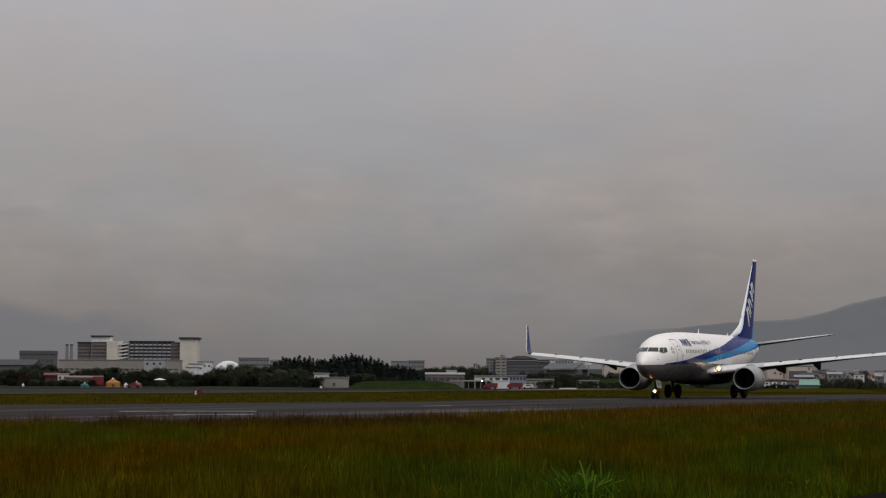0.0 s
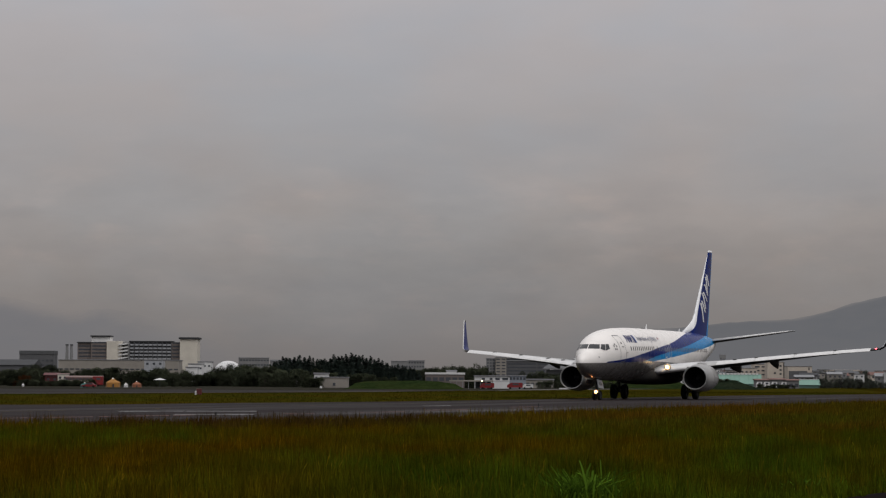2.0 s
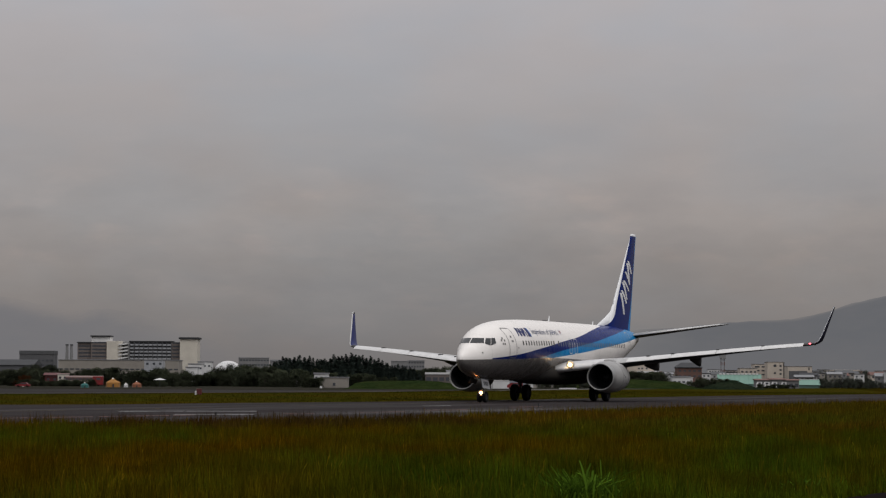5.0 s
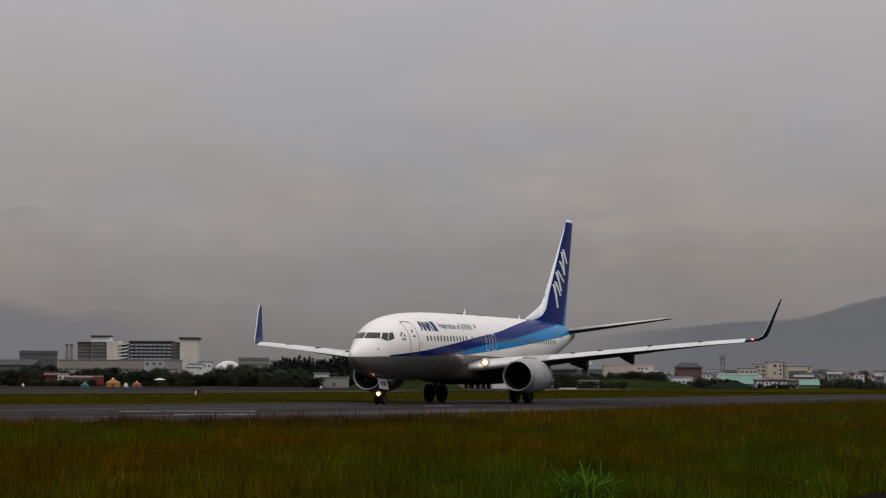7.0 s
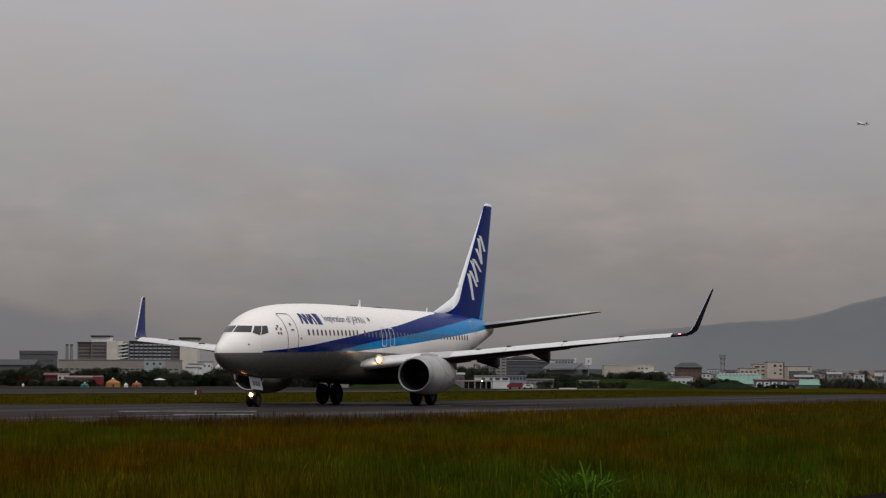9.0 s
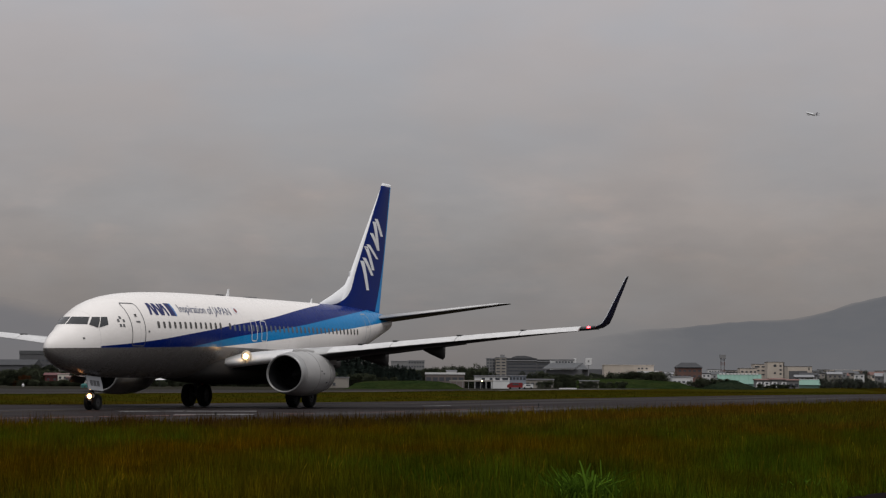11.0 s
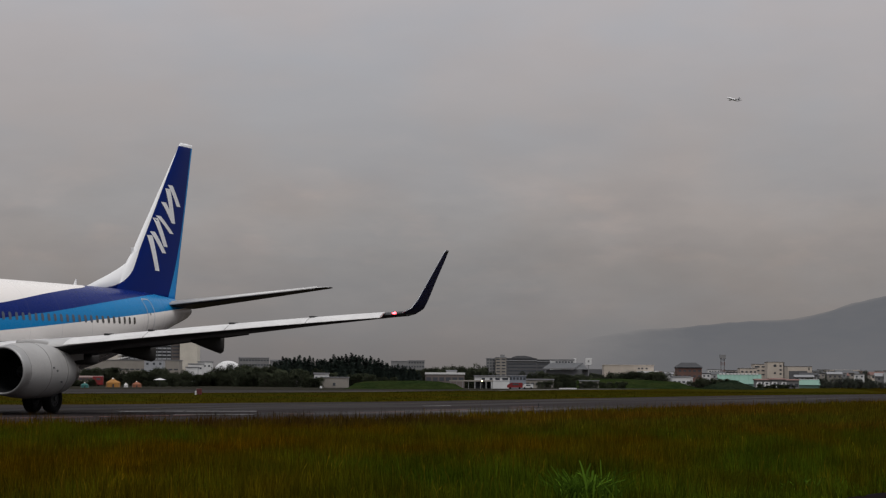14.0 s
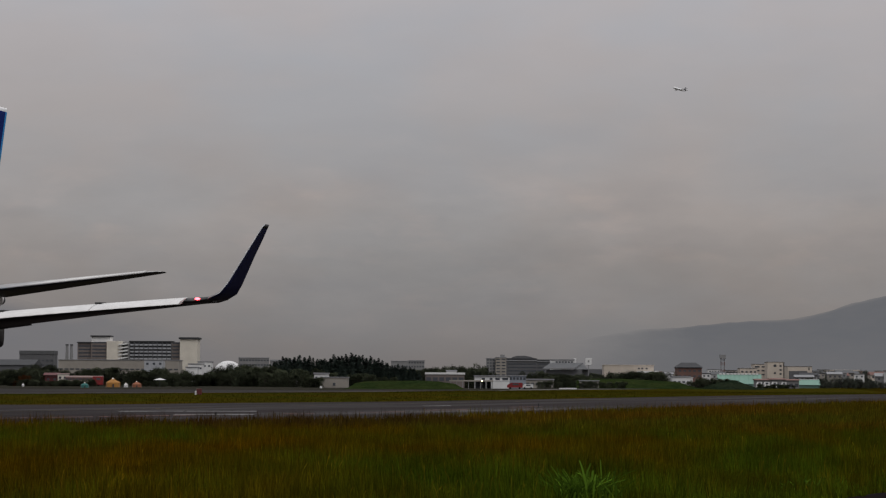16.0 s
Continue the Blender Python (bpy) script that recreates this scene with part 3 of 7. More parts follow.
def build_grounds():
    build_ground()
    strip("taxiway", NEAR_EDGE, FAR_EDGE, M_TAXI, 0.0, "damp dark grey asphalt taxiway", "taxiway", 90, 8)
    strip("runway", RUNWAY_NEAR, RUNWAY_FAR, M_RUNWAY, 0.0, "weathered grey asphalt runway beyond the grass strip", "runway", 120, 16)
    strip("grass_strip", FAR_EDGE, RUNWAY_NEAR, M_STRIPBASE, -0.015, "yellow-green mown ground between taxiway and runway", "ground", 140, 28)
    far = RUNWAY_FAR
    strip("far_field", far, [(p[0] - 250, p[1] + 520) for p in far], M_FARTURF, 0.0, "dull grey-green field beyond the runway", "ground", 120, 20)
    near = np.array(RUNWAY_NEAR)
    strip("runway_edge", [tuple(p) for p in near + (0.2, -0.4)], [tuple(p) for p in near + (-7.5, 3.2)], M_SHOULDER, 0.02, "pale brown concrete edge of the runway", "kerb", 90, 1)
    strip("perimeter_lane", [(p[0], p[1]) for p in LANE_EDGE], [(p[0] + 5, p[1] - 2.5) for p in LANE_EDGE], M_LANE, -0.01, "dark asphalt perimeter lane beside the tall grass", "road", 30, 2)
    rim = [(2, 360), (15.4, 640), (57, 779), (114, 932), (204, 1185), (300, 1455)]
    strip("service_road", rim, [(p[0] + 6, p[1] + 85) for p in rim], M_CONCRETE, 0.03, "pale concrete service road along the far field", "road", 90, 6)
    mk = "worn %s painted line on the damp taxiway"
    for x0, y0, x1, y1 in ((-15.05, 77.3, -13.9, 79.0), (-13.8, 79.2, -12.4, 81.6), (-12.27, 82.0, -10.1, 85.4), (-10.0, 85.6, -9.3, 86.6), (-6.22, 90.6, -5.1, 92.4), (-3.34, 94.8, -1.56, 99.8), (-0.7, 104.08, 1.31, 106.89), (3.56, 117.91, 5.31, 121.22)):
        strip("edge_marking", [(x0, y0), (x1, y1)], [(x0 - 0.15, y0 + 0.75), (x1 - 0.15, y1 + 0.75)], M_WORNRED, 0.006, mk % "reddish", "road marking", 8, 1)
    # pale patchy streaks across the taxiway
    for x0, y0, x1, y1, w_ in ((-13.44, 94.6, -10.9, 96.4, 1.9), (-10.8, 96.2, -7.89, 97.2, 1.7), (-10.26, 87.5, -7.26, 88.6, 1.5), (-0.97, 120.85, 0.53, 122.9, 1.6)):
        strip("stand_marking", [(x0, y0), (x1, y1)], [(x0 - 0.1, y0 + w_), (x1 - 0.1, y1 + w_)], M_PALESTREAK, 0.006, mk % "white", "road marking", 6, 1)
    c0, d = np.array((15.0, 175.0)), np.array((0.372, 0.928))
    nrm = np.array((0.928, -0.372))
    strip("centre_marking", [tuple(c0 + d * t - nrm * 0.1) for t in (-140, 160)], [tuple(c0 + d * t + nrm * 0.1) for t in (-140, 160)], M_WORNYELLOW, 0.006, mk % "yellow", "road marking", 60, 1)

    def front(x, y):
        return (side_of(NEAR_EDGE, x, y) > 0.15 + 0.3 * np.sin(y * 0.9 + 2 * np.sin(x * 0.7))) & (x < lane_edge(y) + 0.12 * np.sin(y * 7)) & (((x - 1.62) / 0.45) ** 2 + ((y - 25.4) / 1.3) ** 2 > 1)

    def back(x, y):
        return (side_of(FAR_EDGE, x, y) < -0.3) & (side_of(RUNWAY_NEAR, x, y) > 0.6)

    grass_blades(420000, front, 24, 62, 0.215, 0.12, 0.40, 0.011, "tall_grass", M_GRASS, "tall straw-brown and green grass in front of the taxiway", 3, lean=0.14)
    grass_blades(270000, front, 60, 190, 0.215, 0.20, 0.46, 0.026, "verge_grass", M_VERGE, "tall reddish straw-brown grass along the taxiway edge", 4, lean=0.14, power=1.3)
    def lane_side(x, y):
        return (x < lane_edge(y) + 0.05 * np.sin(y * 9)) & (lane_edge(y) - x < 1.8 + 1.3 * np.sin(x * 2.1 + y)) & (x > 1.5)

    grass_blades(90000, lane_side, 24, 37, 0.215, 0.08, 0.30, 0.011, "lane_grass", M_LUSH, "bright green grass beside the perimeter lane", 8, lean=0.3)
    seed_stalks(2600, front, 24, 70)
    grass_blades(110000, back, 100, 330, 0.22, 0.05, 0.18, 0.05, "strip_grass", M_STRIPGRASS, "yellow-green grass strip between taxiway and runway", 5)
    grass_blades(60000, back, 320, 900, 0.21, 0.08, 0.26, 0.14, "far_strip_grass", M_STRIPGRASS, "yellow-brown grass running out along the far field", 15)


def build_weed(x, y, leaves, wide, tall, seed, label):
    """A clump of broad arching leaves, a few of them long and pale."""
    rng = random.Random(seed)
    root = thing("weed_clump", pose(x, y, -0.03), label, "weed")
    for i in range(leaves):
        a, L = rng.random() * 6.283, tall * (0.34 + 0.56 * rng.random() ** 1.5 + (0.35 if rng.random() < 0.04 else 0))
        bx, by = rng.gauss(0, wide), rng.gauss(0, wide * 1.7)
        lean, wd = 0.25 + 0.7 * rng.random(), 0.005 + 0.009 * rng.random()
        verts, faces = [], []
        for k in range(6):
            t = k / 5
            out = L * lean * t * t
            up = L * (t - 0.35 * lean * t * t)
            hw = wd * math.sin(math.pi * min(1, 0.15 + 0.85 * (1 - t))) + 0.001
            cx, cy = bx + math.cos(a) * out, by + math.sin(a) * out
            for sgn in (-1, 0, 1):
                verts.append((cx - math.sin(a) * hw * sgn, cy + math.cos(a) * hw * sgn, up + (0.006 if sgn else 0)))
            if k:
                o = 3 * (k - 1)
                faces += [(o, o + 1, o + 4, o + 3), (o + 1, o + 2, o + 5, o + 4)]
        part("leaf", mesh_from("leaf", verts, faces, M_WEED, True), M_WEED, root)


# ---------------------------------------------------------------- hills


def hill(name, ridge, y, deep, mat, label):
    """A ridge with a rounded front slope; ridge of (x, height)."""
    r = np.array(ridge, float)
    xs = np.linspace(r[0, 0], r[-1, 0], 120)
    zs = np.interp(xs, r[:, 0], r[:, 1])
    verts, faces = [], []
    m = 8
    for i, (x, z) in enumerate(zip(xs, zs)):
        bumpy = 3.0 * noise.noise((x * 0.012, 0.3, y)) + 1.6 * noise.noise((x * 0.05, 1.3, y))
        for k in range(m + 1):
            t = k / m
            verts.append((x, y - deep * (1 - t), (z + bumpy) * math.sin(t * math.pi / 2) - 3))
    for i in range(len(xs) - 1):
        for k in range(m):
            o = i * (m + 1) + k
            faces.append((o, o + m + 1, o + m + 2, o + 1))
    me = mesh_from(name, verts, faces, mat, True)
    uv = me.uv_layers.new(name="below_ridge")
    for loop in me.loops:
        x, z = me.vertices[loop.vertex_index].co.x, me.vertices[loop.vertex_index].co.z
        uv.data[loop.index].uv = (x * 0.001, float(np.interp(x, r[:, 0], r[:, 1])) + 4.0 - z)
    tagged(new(name, me), label, "hill", kind="structure")


def build_hills():
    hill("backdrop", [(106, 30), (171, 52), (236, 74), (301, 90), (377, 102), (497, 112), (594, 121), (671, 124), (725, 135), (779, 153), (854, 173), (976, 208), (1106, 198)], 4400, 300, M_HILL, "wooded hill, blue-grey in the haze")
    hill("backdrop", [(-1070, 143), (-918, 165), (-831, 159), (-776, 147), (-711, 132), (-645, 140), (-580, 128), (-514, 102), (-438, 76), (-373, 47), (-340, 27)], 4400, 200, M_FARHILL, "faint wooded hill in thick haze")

# ---------------------------------------------------------------- the airliner (x forward from the nose, y to its left, z up from the ground)
HULL = [(0.0, 2.62, 2.58, 0.02), (0.06, 2.80, 2.42, 0.14), (0.2, 2.96, 2.26, 0.26), (0.5, 3.16, 2.06, 0.44), (1.0, 3.42, 1.86, 0.65), (1.5, 3.64, 1.72, 0.83),
        (2.1, 4.02, 1.60, 1.03), (2.8, 4.37, 1.52, 1.25), (3.6, 4.68, 1.47, 1.46), (4.5, 4.90, 1.43, 1.64), (5.5, 5.06, 1.41, 1.77), (7.0, 5.20, 1.40, 1.87),
        (9.0, 5.30, 1.40, 1.88), (12.0, 5.37, 1.40, 1.88), (24.0, 5.41, 1.40, 1.88), (26.0, 5.41, 1.55, 1.87), (28.0, 5.41, 1.88, 1.82), (30.0, 5.40, 2.32, 1.70), (32.0, 5.36, 2.82, 1.50),
        (34.0, 5.28, 3.32, 1.22), (36.0, 5.14, 3.82, 0.86), (37.3, 4.98, 4.14, 0.55), (38.02, 4.80, 4.36, 0.20)]
HULL_S = [h[0] for h in HULL]
GIRTH = 0.52


def smooth_at(s, col):
    """Monotone cubic through the hull stations."""
    v = [h[col] for h in HULL]
    i = min(max(int(np.searchsorted(HULL_S, s)) - 1, 0), len(v) - 2)

    def slope(j):
        if j <= 0 or j >= len(v) - 1:
            return 0.0 if j else (v[1] - v[0]) / (HULL_S[1] - HULL_S[0])
        a = (v[j] - v[j - 1]) / (HULL_S[j] - HULL_S[j - 1])
        b = (v[j + 1] - v[j]) / (HULL_S[j + 1] - HULL_S[j])
        return 0.0 if a * b <= 0 else 2 * a * b / (a + b)

    d = HULL_S[i + 1] - HULL_S[i]
    t = (s - HULL_S[i]) / d
    return (v[i] * (1 + 2 * t) * (1 - t) ** 2 + v[i + 1] * t * t * (3 - 2 * t) + d * (slope(i) * t * (1 - t) ** 2 - slope(i + 1) * t * t * (1 - t)))


def hull_at(s):
    top, bot, hw = smooth_at(s, 1), smooth_at(s, 2), smooth_at(s, 3)
    return top, bot, hw, bot + GIRTH * (top - bot)


def hull_y(s, z):
    """Half-width of the hull at station s and height z."""
    top, bot, hw, mid = hull_at(s)
    k = (z - mid) / ((top - mid) if z > mid else (mid - bot))
    return hw * math.sqrt(max(0.0, 1 - k * k))


def hull_s(y, z):
    """Station at which the nose reaches width y at height z."""
    a, b = 0.0, 6.0
    for _ in range(40):
        m = (a + b) / 2
        top, bot, hw, mid = hull_at(m)
        inside = bot < z < top and hull_y(m, z) > abs(y)
        a, b = (a, m) if inside else (m, b)
    return b


def patch(name, corners, mat, parent, side=1, n=5, lift=0.006, label="", front=False):
    """A skin panel that follows the hull: four corners (s, z) of the flank, or (y, z) of the nose."""
    c = [Vector(q) for q in corners]
    verts, faces = [], []
    for i in range(n + 1):
        for j in range(n + 1):
            u, v = i / n, j / n
            q = (c[0] * (1 - u) + c[1] * u) * (1 - v) + (c[3] * (1 - u) + c[2] * u) * v
            if front:
                p = Vector((-hull_s(q[0], q[1]) + lift, q[0] * side, q[1] + lift * 0.6))
            else:
                y = hull_y(q[0], q[1])
                mid = hull_at(q[0])[3]
                p = Vector((-q[0] + (lift if q[0] < 4 else 0), side * (y + lift), q[1] + lift * (0.8 if q[1] > mid + 0.4 else 0)))
            verts.append(p)
    for i in range(n):
        for j in range(n):
            o = i * (n + 1) + j
            f = (o, o + 1, o + n + 2, o + n + 1)
            faces.append(f if side > 0 else f[::-1])
    return part(name, mesh_from(name, verts, faces, mat, True), mat, parent, label)


def cabin_window(s, zc, side, parent):
    """A round-cornered cabin pane set on the flank; those over the blue sweep are bluer."""
    verts = [(-(s + 0.12), side * (hull_y(s + 0.12, zc) + 0.006), zc)]
    for k in range(12):
        a = 2 * math.pi * (k + 0.5) / 12
        q = s + 0.12 + 0.108 * math.copysign(abs(math.cos(a)) ** 0.55, math.cos(a))
        z = zc + 0.158 * math.copysign(abs(math.sin(a)) ** 0.55, math.sin(a))
        verts.append((-q, side * (hull_y(q, z) + 0.006), z + 0.003))
    faces = [(0, 1 + k, 1 + (k + 1) % 12) if side < 0 else (0, 1 + (k + 1) % 12, 1 + k) for k in range(12)]
    mat = M_BLUEGLASS if 13.6 < s < 25.5 else M_CABINGLASS
    part("cabin_window", mesh_from("cabin_window", verts, faces, mat), mat, parent)


def outline(name, s0, s1, z0, z1, wd, mat, parent, side, slant=0.0):
    """A rounded door outline drawn on the flank as one thin raised seam."""
    pts = []
    r = 0.16
    for cx, cz, a0 in ((s1 - r, z1 - r, 0), (s0 + r, z1 - r, 90), (s0 + r, z0 + r, 180), (s1 - r, z0 + r, 270)):
        for k in range(5):
            a = radians(a0 + 22.5 * k)
            pts.append((cx + r * math.cos(a), cz + r * math.sin(a), math.cos(a), math.sin(a)))
    full = []
    for i, p in enumerate(pts):
        q = pts[(i + 1) % len(pts)]
        steps = max(1, int(math.hypot(q[0] - p[0], q[1] - p[1]) / 0.15))
        for k in range(steps):
            t = k / steps
            full.append([p[j] + (q[j] - p[j]) * t for j in range(4)])
    verts, faces = [], []
    n = len(full)
    for s, z, nx, nz in full:
        for off in (0, -wd):
            a, b = s + nx * off, z + nz * off
            verts.append((-a, side * (hull_y(a, b) + 0.007), b + 0.004))
    for i in range(n):
        j = (i + 1) % n
        faces.append((2 * i, 2 * i + 1, 2 * j + 1, 2 * j))
    return part(name, mesh_from(name, verts, faces, mat, True), mat, parent)


def airfoil(chord, tc, n=14):
    """A wing section as (aft, up) points round the loop, leading edge first."""
    up, dn = [], []
    for i in range(n + 1):
        x = 0.5 * (1 - math.cos(math.pi * i / n))
        t = 5 * tc * (0.2969 * math.sqrt(x) - 0.126 * x - 0.3516 * x * x + 0.2843 * x ** 3 - 0.1015 * x ** 4)
        camber = 0.018 * 4 * x * (1 - x)
        up.append((x * chord, (camber + t) * chord))
        dn.append((x * chord, (camber - t) * chord))
    return up + dn[-2:0:-1]


WING = [(1.2, 13.0, 8.7, 1.98, 0.10), (2.4, 13.95, 7.75, 2.20, 0.10), (3.6, 15.0, 6.8, 2.36, 0.105), (5.0, 16.05, 5.85, 2.52, 0.115), (6.2, 16.8, 5.2, 2.66, 0.11), (9.0, 18.22, 4.3, 3.02, 0.105),
        (13.0, 20.25, 3.0, 3.50, 0.10), (16.3, 21.92, 2.0, 3.86, 0.10)]


def wing_at(y):
    return [float(np.interp(y, [q[0] for q in WING], [q[k] for q in WING])) for k in range(1, 5)]


def plane_ring(y, le, chord, z, tc, side, lean=0.0):
    """One wing ring; lean turns the thickness from upright to outboard, as on a winglet."""
    ring = []
    for a, up in airfoil(chord, tc):
        ring.append((-(le + a), side * (y - up * math.sin(lean)), z + up * math.cos(lean)))
    return ring


def shade_underside(ob, least=0.25):
    """Pale paint on the upper skin; the lower skin keeps the colour with shade put in."""
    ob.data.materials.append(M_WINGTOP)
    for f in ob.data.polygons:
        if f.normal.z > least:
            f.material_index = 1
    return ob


def build_wing(root, side):
    wing = part("wing", loft([plane_ring(y, le, c, z, tc, side) for y, le, c, z, tc in WING], M_WINGSHADE, "wing"), M_WINGSHADE, root, "swept wing, pale above, shade put into the colour below")
    shade_underside(wing)
    # winglet
    arc = [(16.28, 3.86, 21.91, 2.0, 4), (16.70, 3.89, 22.10, 1.92, 8), (17.06, 3.97, 22.42, 1.50, 28), (17.30, 4.17, 22.80, 1.34, 52), (17.42, 4.50, 23.15, 1.15, 68),
           (17.66, 5.40, 23.88, 0.80, 74), (17.84, 6.06, 24.40, 0.60, 74), (17.93, 6.40, 24.68, 0.46, 74), (17.96, 6.53, 24.86, 0.34, 74)]
    secs = [plane_ring(y, le, c, z, 0.09, side, radians(a)) for y, z, le, c, a in arc]
    blade = part("winglet", loft(secs, M_NAVY, "winglet"), M_NAVY, wing, "dark blue blended winglet")
    # outboard faces take a darker navy: their shade is put into the colour
    blade.data.materials.append(M_NAVYSHADE)
    for f in blade.data.polygons:
        if f.normal.y * side > 0:
            f.material_index = 1
    for nm, part_of in (("tip_panel", arc[:3]), ("winglet_cap", arc[-2:])):
        secs = [plane_ring(y, le - 0.02, c + 0.03, z, 0.105, side, radians(a)) for y, z, le, c, a in part_of]
        part(nm, loft(secs, M_BLACKTIP, nm), M_BLACKTIP, wing, "black panel")
    edge = []
    for y, z, le, c, a in arc[2:]:
        edge.append([(-(le - 0.03 + dx), side * (y - up * math.sin(radians(a))), z + up * math.cos(radians(a))) for dx, up in ((0, 0), (0.10, 0.05), (0.02, -0.02))])
    # far edge is given a paler colour to stand for its brighter light
    edge_lit = M_SLAT if side < 0 else M_LIGHTGREY
    part("winglet_leading_edge", loft(edge, edge_lit, "winglet_leading_edge"), edge_lit, wing, "bare metal leading edge")
    # leading-edge slats, let out and drooped
    for y0, y1 in ((5.75, 8.37), (8.40, 11.12), (11.15, 13.87), (13.90, 16.46)):
        secs = []
        for y in (y0, (y0 + y1) / 2, y1):
            le, c, z, tc = wing_at(y)
            d = 0.34 + 0.02 * c
            prof = [(0.50, 0.16), (0.2, 0.09), (-0.08, -0.03), (-0.24, -0.13), (-0.27, -0.17), (-0.24, -0.19), (-0.05, -0.14), (0.12, -0.03), (0.28, 0.05)]
            k = 0.75 + 0.06 * c
            secs.append([(-(le - 0.16 + a * k), side * y, z - 0.055 + 0.042 * c + 0.84 * b * k) for a, b in prof])
        part("slat", loft(secs, M_SLAT, "slat", smooth=False), M_SLAT, wing, "pale metal leading-edge slat, drooped")
    # inboard leading edge
    secs = []
    for y in (1.75, 2.3, 2.9, 3.6, 4.3):
        le, c, z, tc = wing_at(y)
        pts = airfoil(c, tc * 1.04)
        # pale strip stops just under the nose, so the wing's shade colour shows
        nose_pts = [q for q in pts[:7][::-1]] + [q for q in pts[-2:][::-1]]
        secs.append([(-(le - 0.02 + a), side * y, z + u) for a, u in nose_pts])
    part("inboard_leading_edge", loft(secs, M_SLAT, "inboard_leading_edge"), M_SLAT, wing, "pale inboard leading edge")
    # trailing flaps and their canoe fairings
    for y0, y1 in ((2.2, 4.7), (6.0, 10.3)):
        secs = []
        for y in (y0, (y0 + y1) / 2, y1):
            le, c, z, tc = wing_at(y)
            te = le + c
            k = 0.08 * c + 0.2
            secs.append([(-(te - 0.25 + a * k), side * y, z + 0.04 + b * k) for a, b in ((0, 0.12), (0.4, 0.09), (0.85, -0.12), (0.85, -0.15), (0.45, -0.06), (0.05, -0.06))])
        part("flap", loft(secs, M_WINGSHADE, "flap"), M_WINGSHADE, wing, "grey trailing-edge flap, partly lowered")
    for y, s_tip, z_tip in ((3.5, 23.0, 2.02), (6.1, 23.0, 2.12), (9.0, 23.3, 2.44)):
        le, c, z, tc = wing_at(y)
        s0 = le + 0.50 * c
        z0 = z - 0.05 * c
        secs = []
        for t, hw in ((0, 0.02), (0.2, 0.09), (0.45, 0.14), (0.7, 0.155), (0.9, 0.13), (0.97, 0.08), (1.0, 0.02)):
            top = z0 + 0.10 + 0.30 * t
            low = z0 + (z_tip - 0.10 - z0) * t ** 1.15 - 0.03 * math.sin(math.pi * t)
            if t > 0.95:
                low += (top - low) * (0.10 if t < 1 else 0.30)
            secs.append([(-(s0 + (s_tip - s0) * t), side * (y + hw * a), low + (top - low) * b) for a, b in ((0, 0), (0.6, 0.06), (0.95, 0.3), (1, 0.7), (0.7, 1), (-0.7, 1), (-1, 0.7), (-0.95, 0.3), (-0.6, 0.06))])
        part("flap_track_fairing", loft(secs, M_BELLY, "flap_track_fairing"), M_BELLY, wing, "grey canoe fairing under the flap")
    # lamps
    bm = bmesh.new()
    bmesh.ops.create_uvsphere(bm, u_segments=16, v_segments=10, radius=0.115, matrix=pose(-13.89, side * 2.54, 2.44))
    lamp = part("landing_light", bm, M_LAMP, wing, "lit warm landing light", True)
    # pale bowl added round the bulb to stand for the lamp's halo
    part("reflector", lathe([(0.10, 0.0), (0.09, 0.13), (0.10, 0.22), (0.13, 0.29)], (-13.86, side * 2.54, 2.44), M_HALOBOWL, "reflector", 24), M_HALOBOWL, lamp, "pale bowl added to stand for the lamp's halo")
    bm = bmesh.new()
    bmesh.ops.create_uvsphere(bm, u_segments=12, v_segments=8, radius=1.0, matrix=pose(-22.13, side * 16.84, 3.955, 0, 0, side * 26) @ Matrix.Diagonal((0.05, 0.085, 0.04, 1)))
    if side > 0:
        part("navigation_light", bm, M_NAVRED, wing, "lit red navigation light", True)
    else:
        part("navigation_light", bm, M_CABINGLASS, wing, "green navigation light glass", True)
    # small dark slat-track mouths where the slats meet, and a strobe housing behind the tip light
    for y in (6.9, 8.385, 11.135, 13.885):
        le, c, z, tc = wing_at(y)
        part("slat_track", boxed(-(le + 0.62), -(le + 0.20), side * y - 0.11, side * y + 0.11, z + 0.04 * c + 0.02, z + 0.052 * c + 0.085, bevel=0.02), M_STRUT, wing, "dark slat-track mouth")
    part("strobe_housing", boxed(-23.1, -22.8, side * 17.02 - 0.05, side * 17.02 + 0.05, 3.86, 3.93, bevel=0.015), M_STRUT, wing)
    if side < 0:
        # the far wing hangs a little lower
        for ob in [wing] + list(wing.children):
            for v in ob.data.vertices:
                out_ = max(0.0, abs(v.co.y) - 2.0)
                v.co.z -= 0.011 * out_
                v.co.y += 0.012 * out_
    return wing


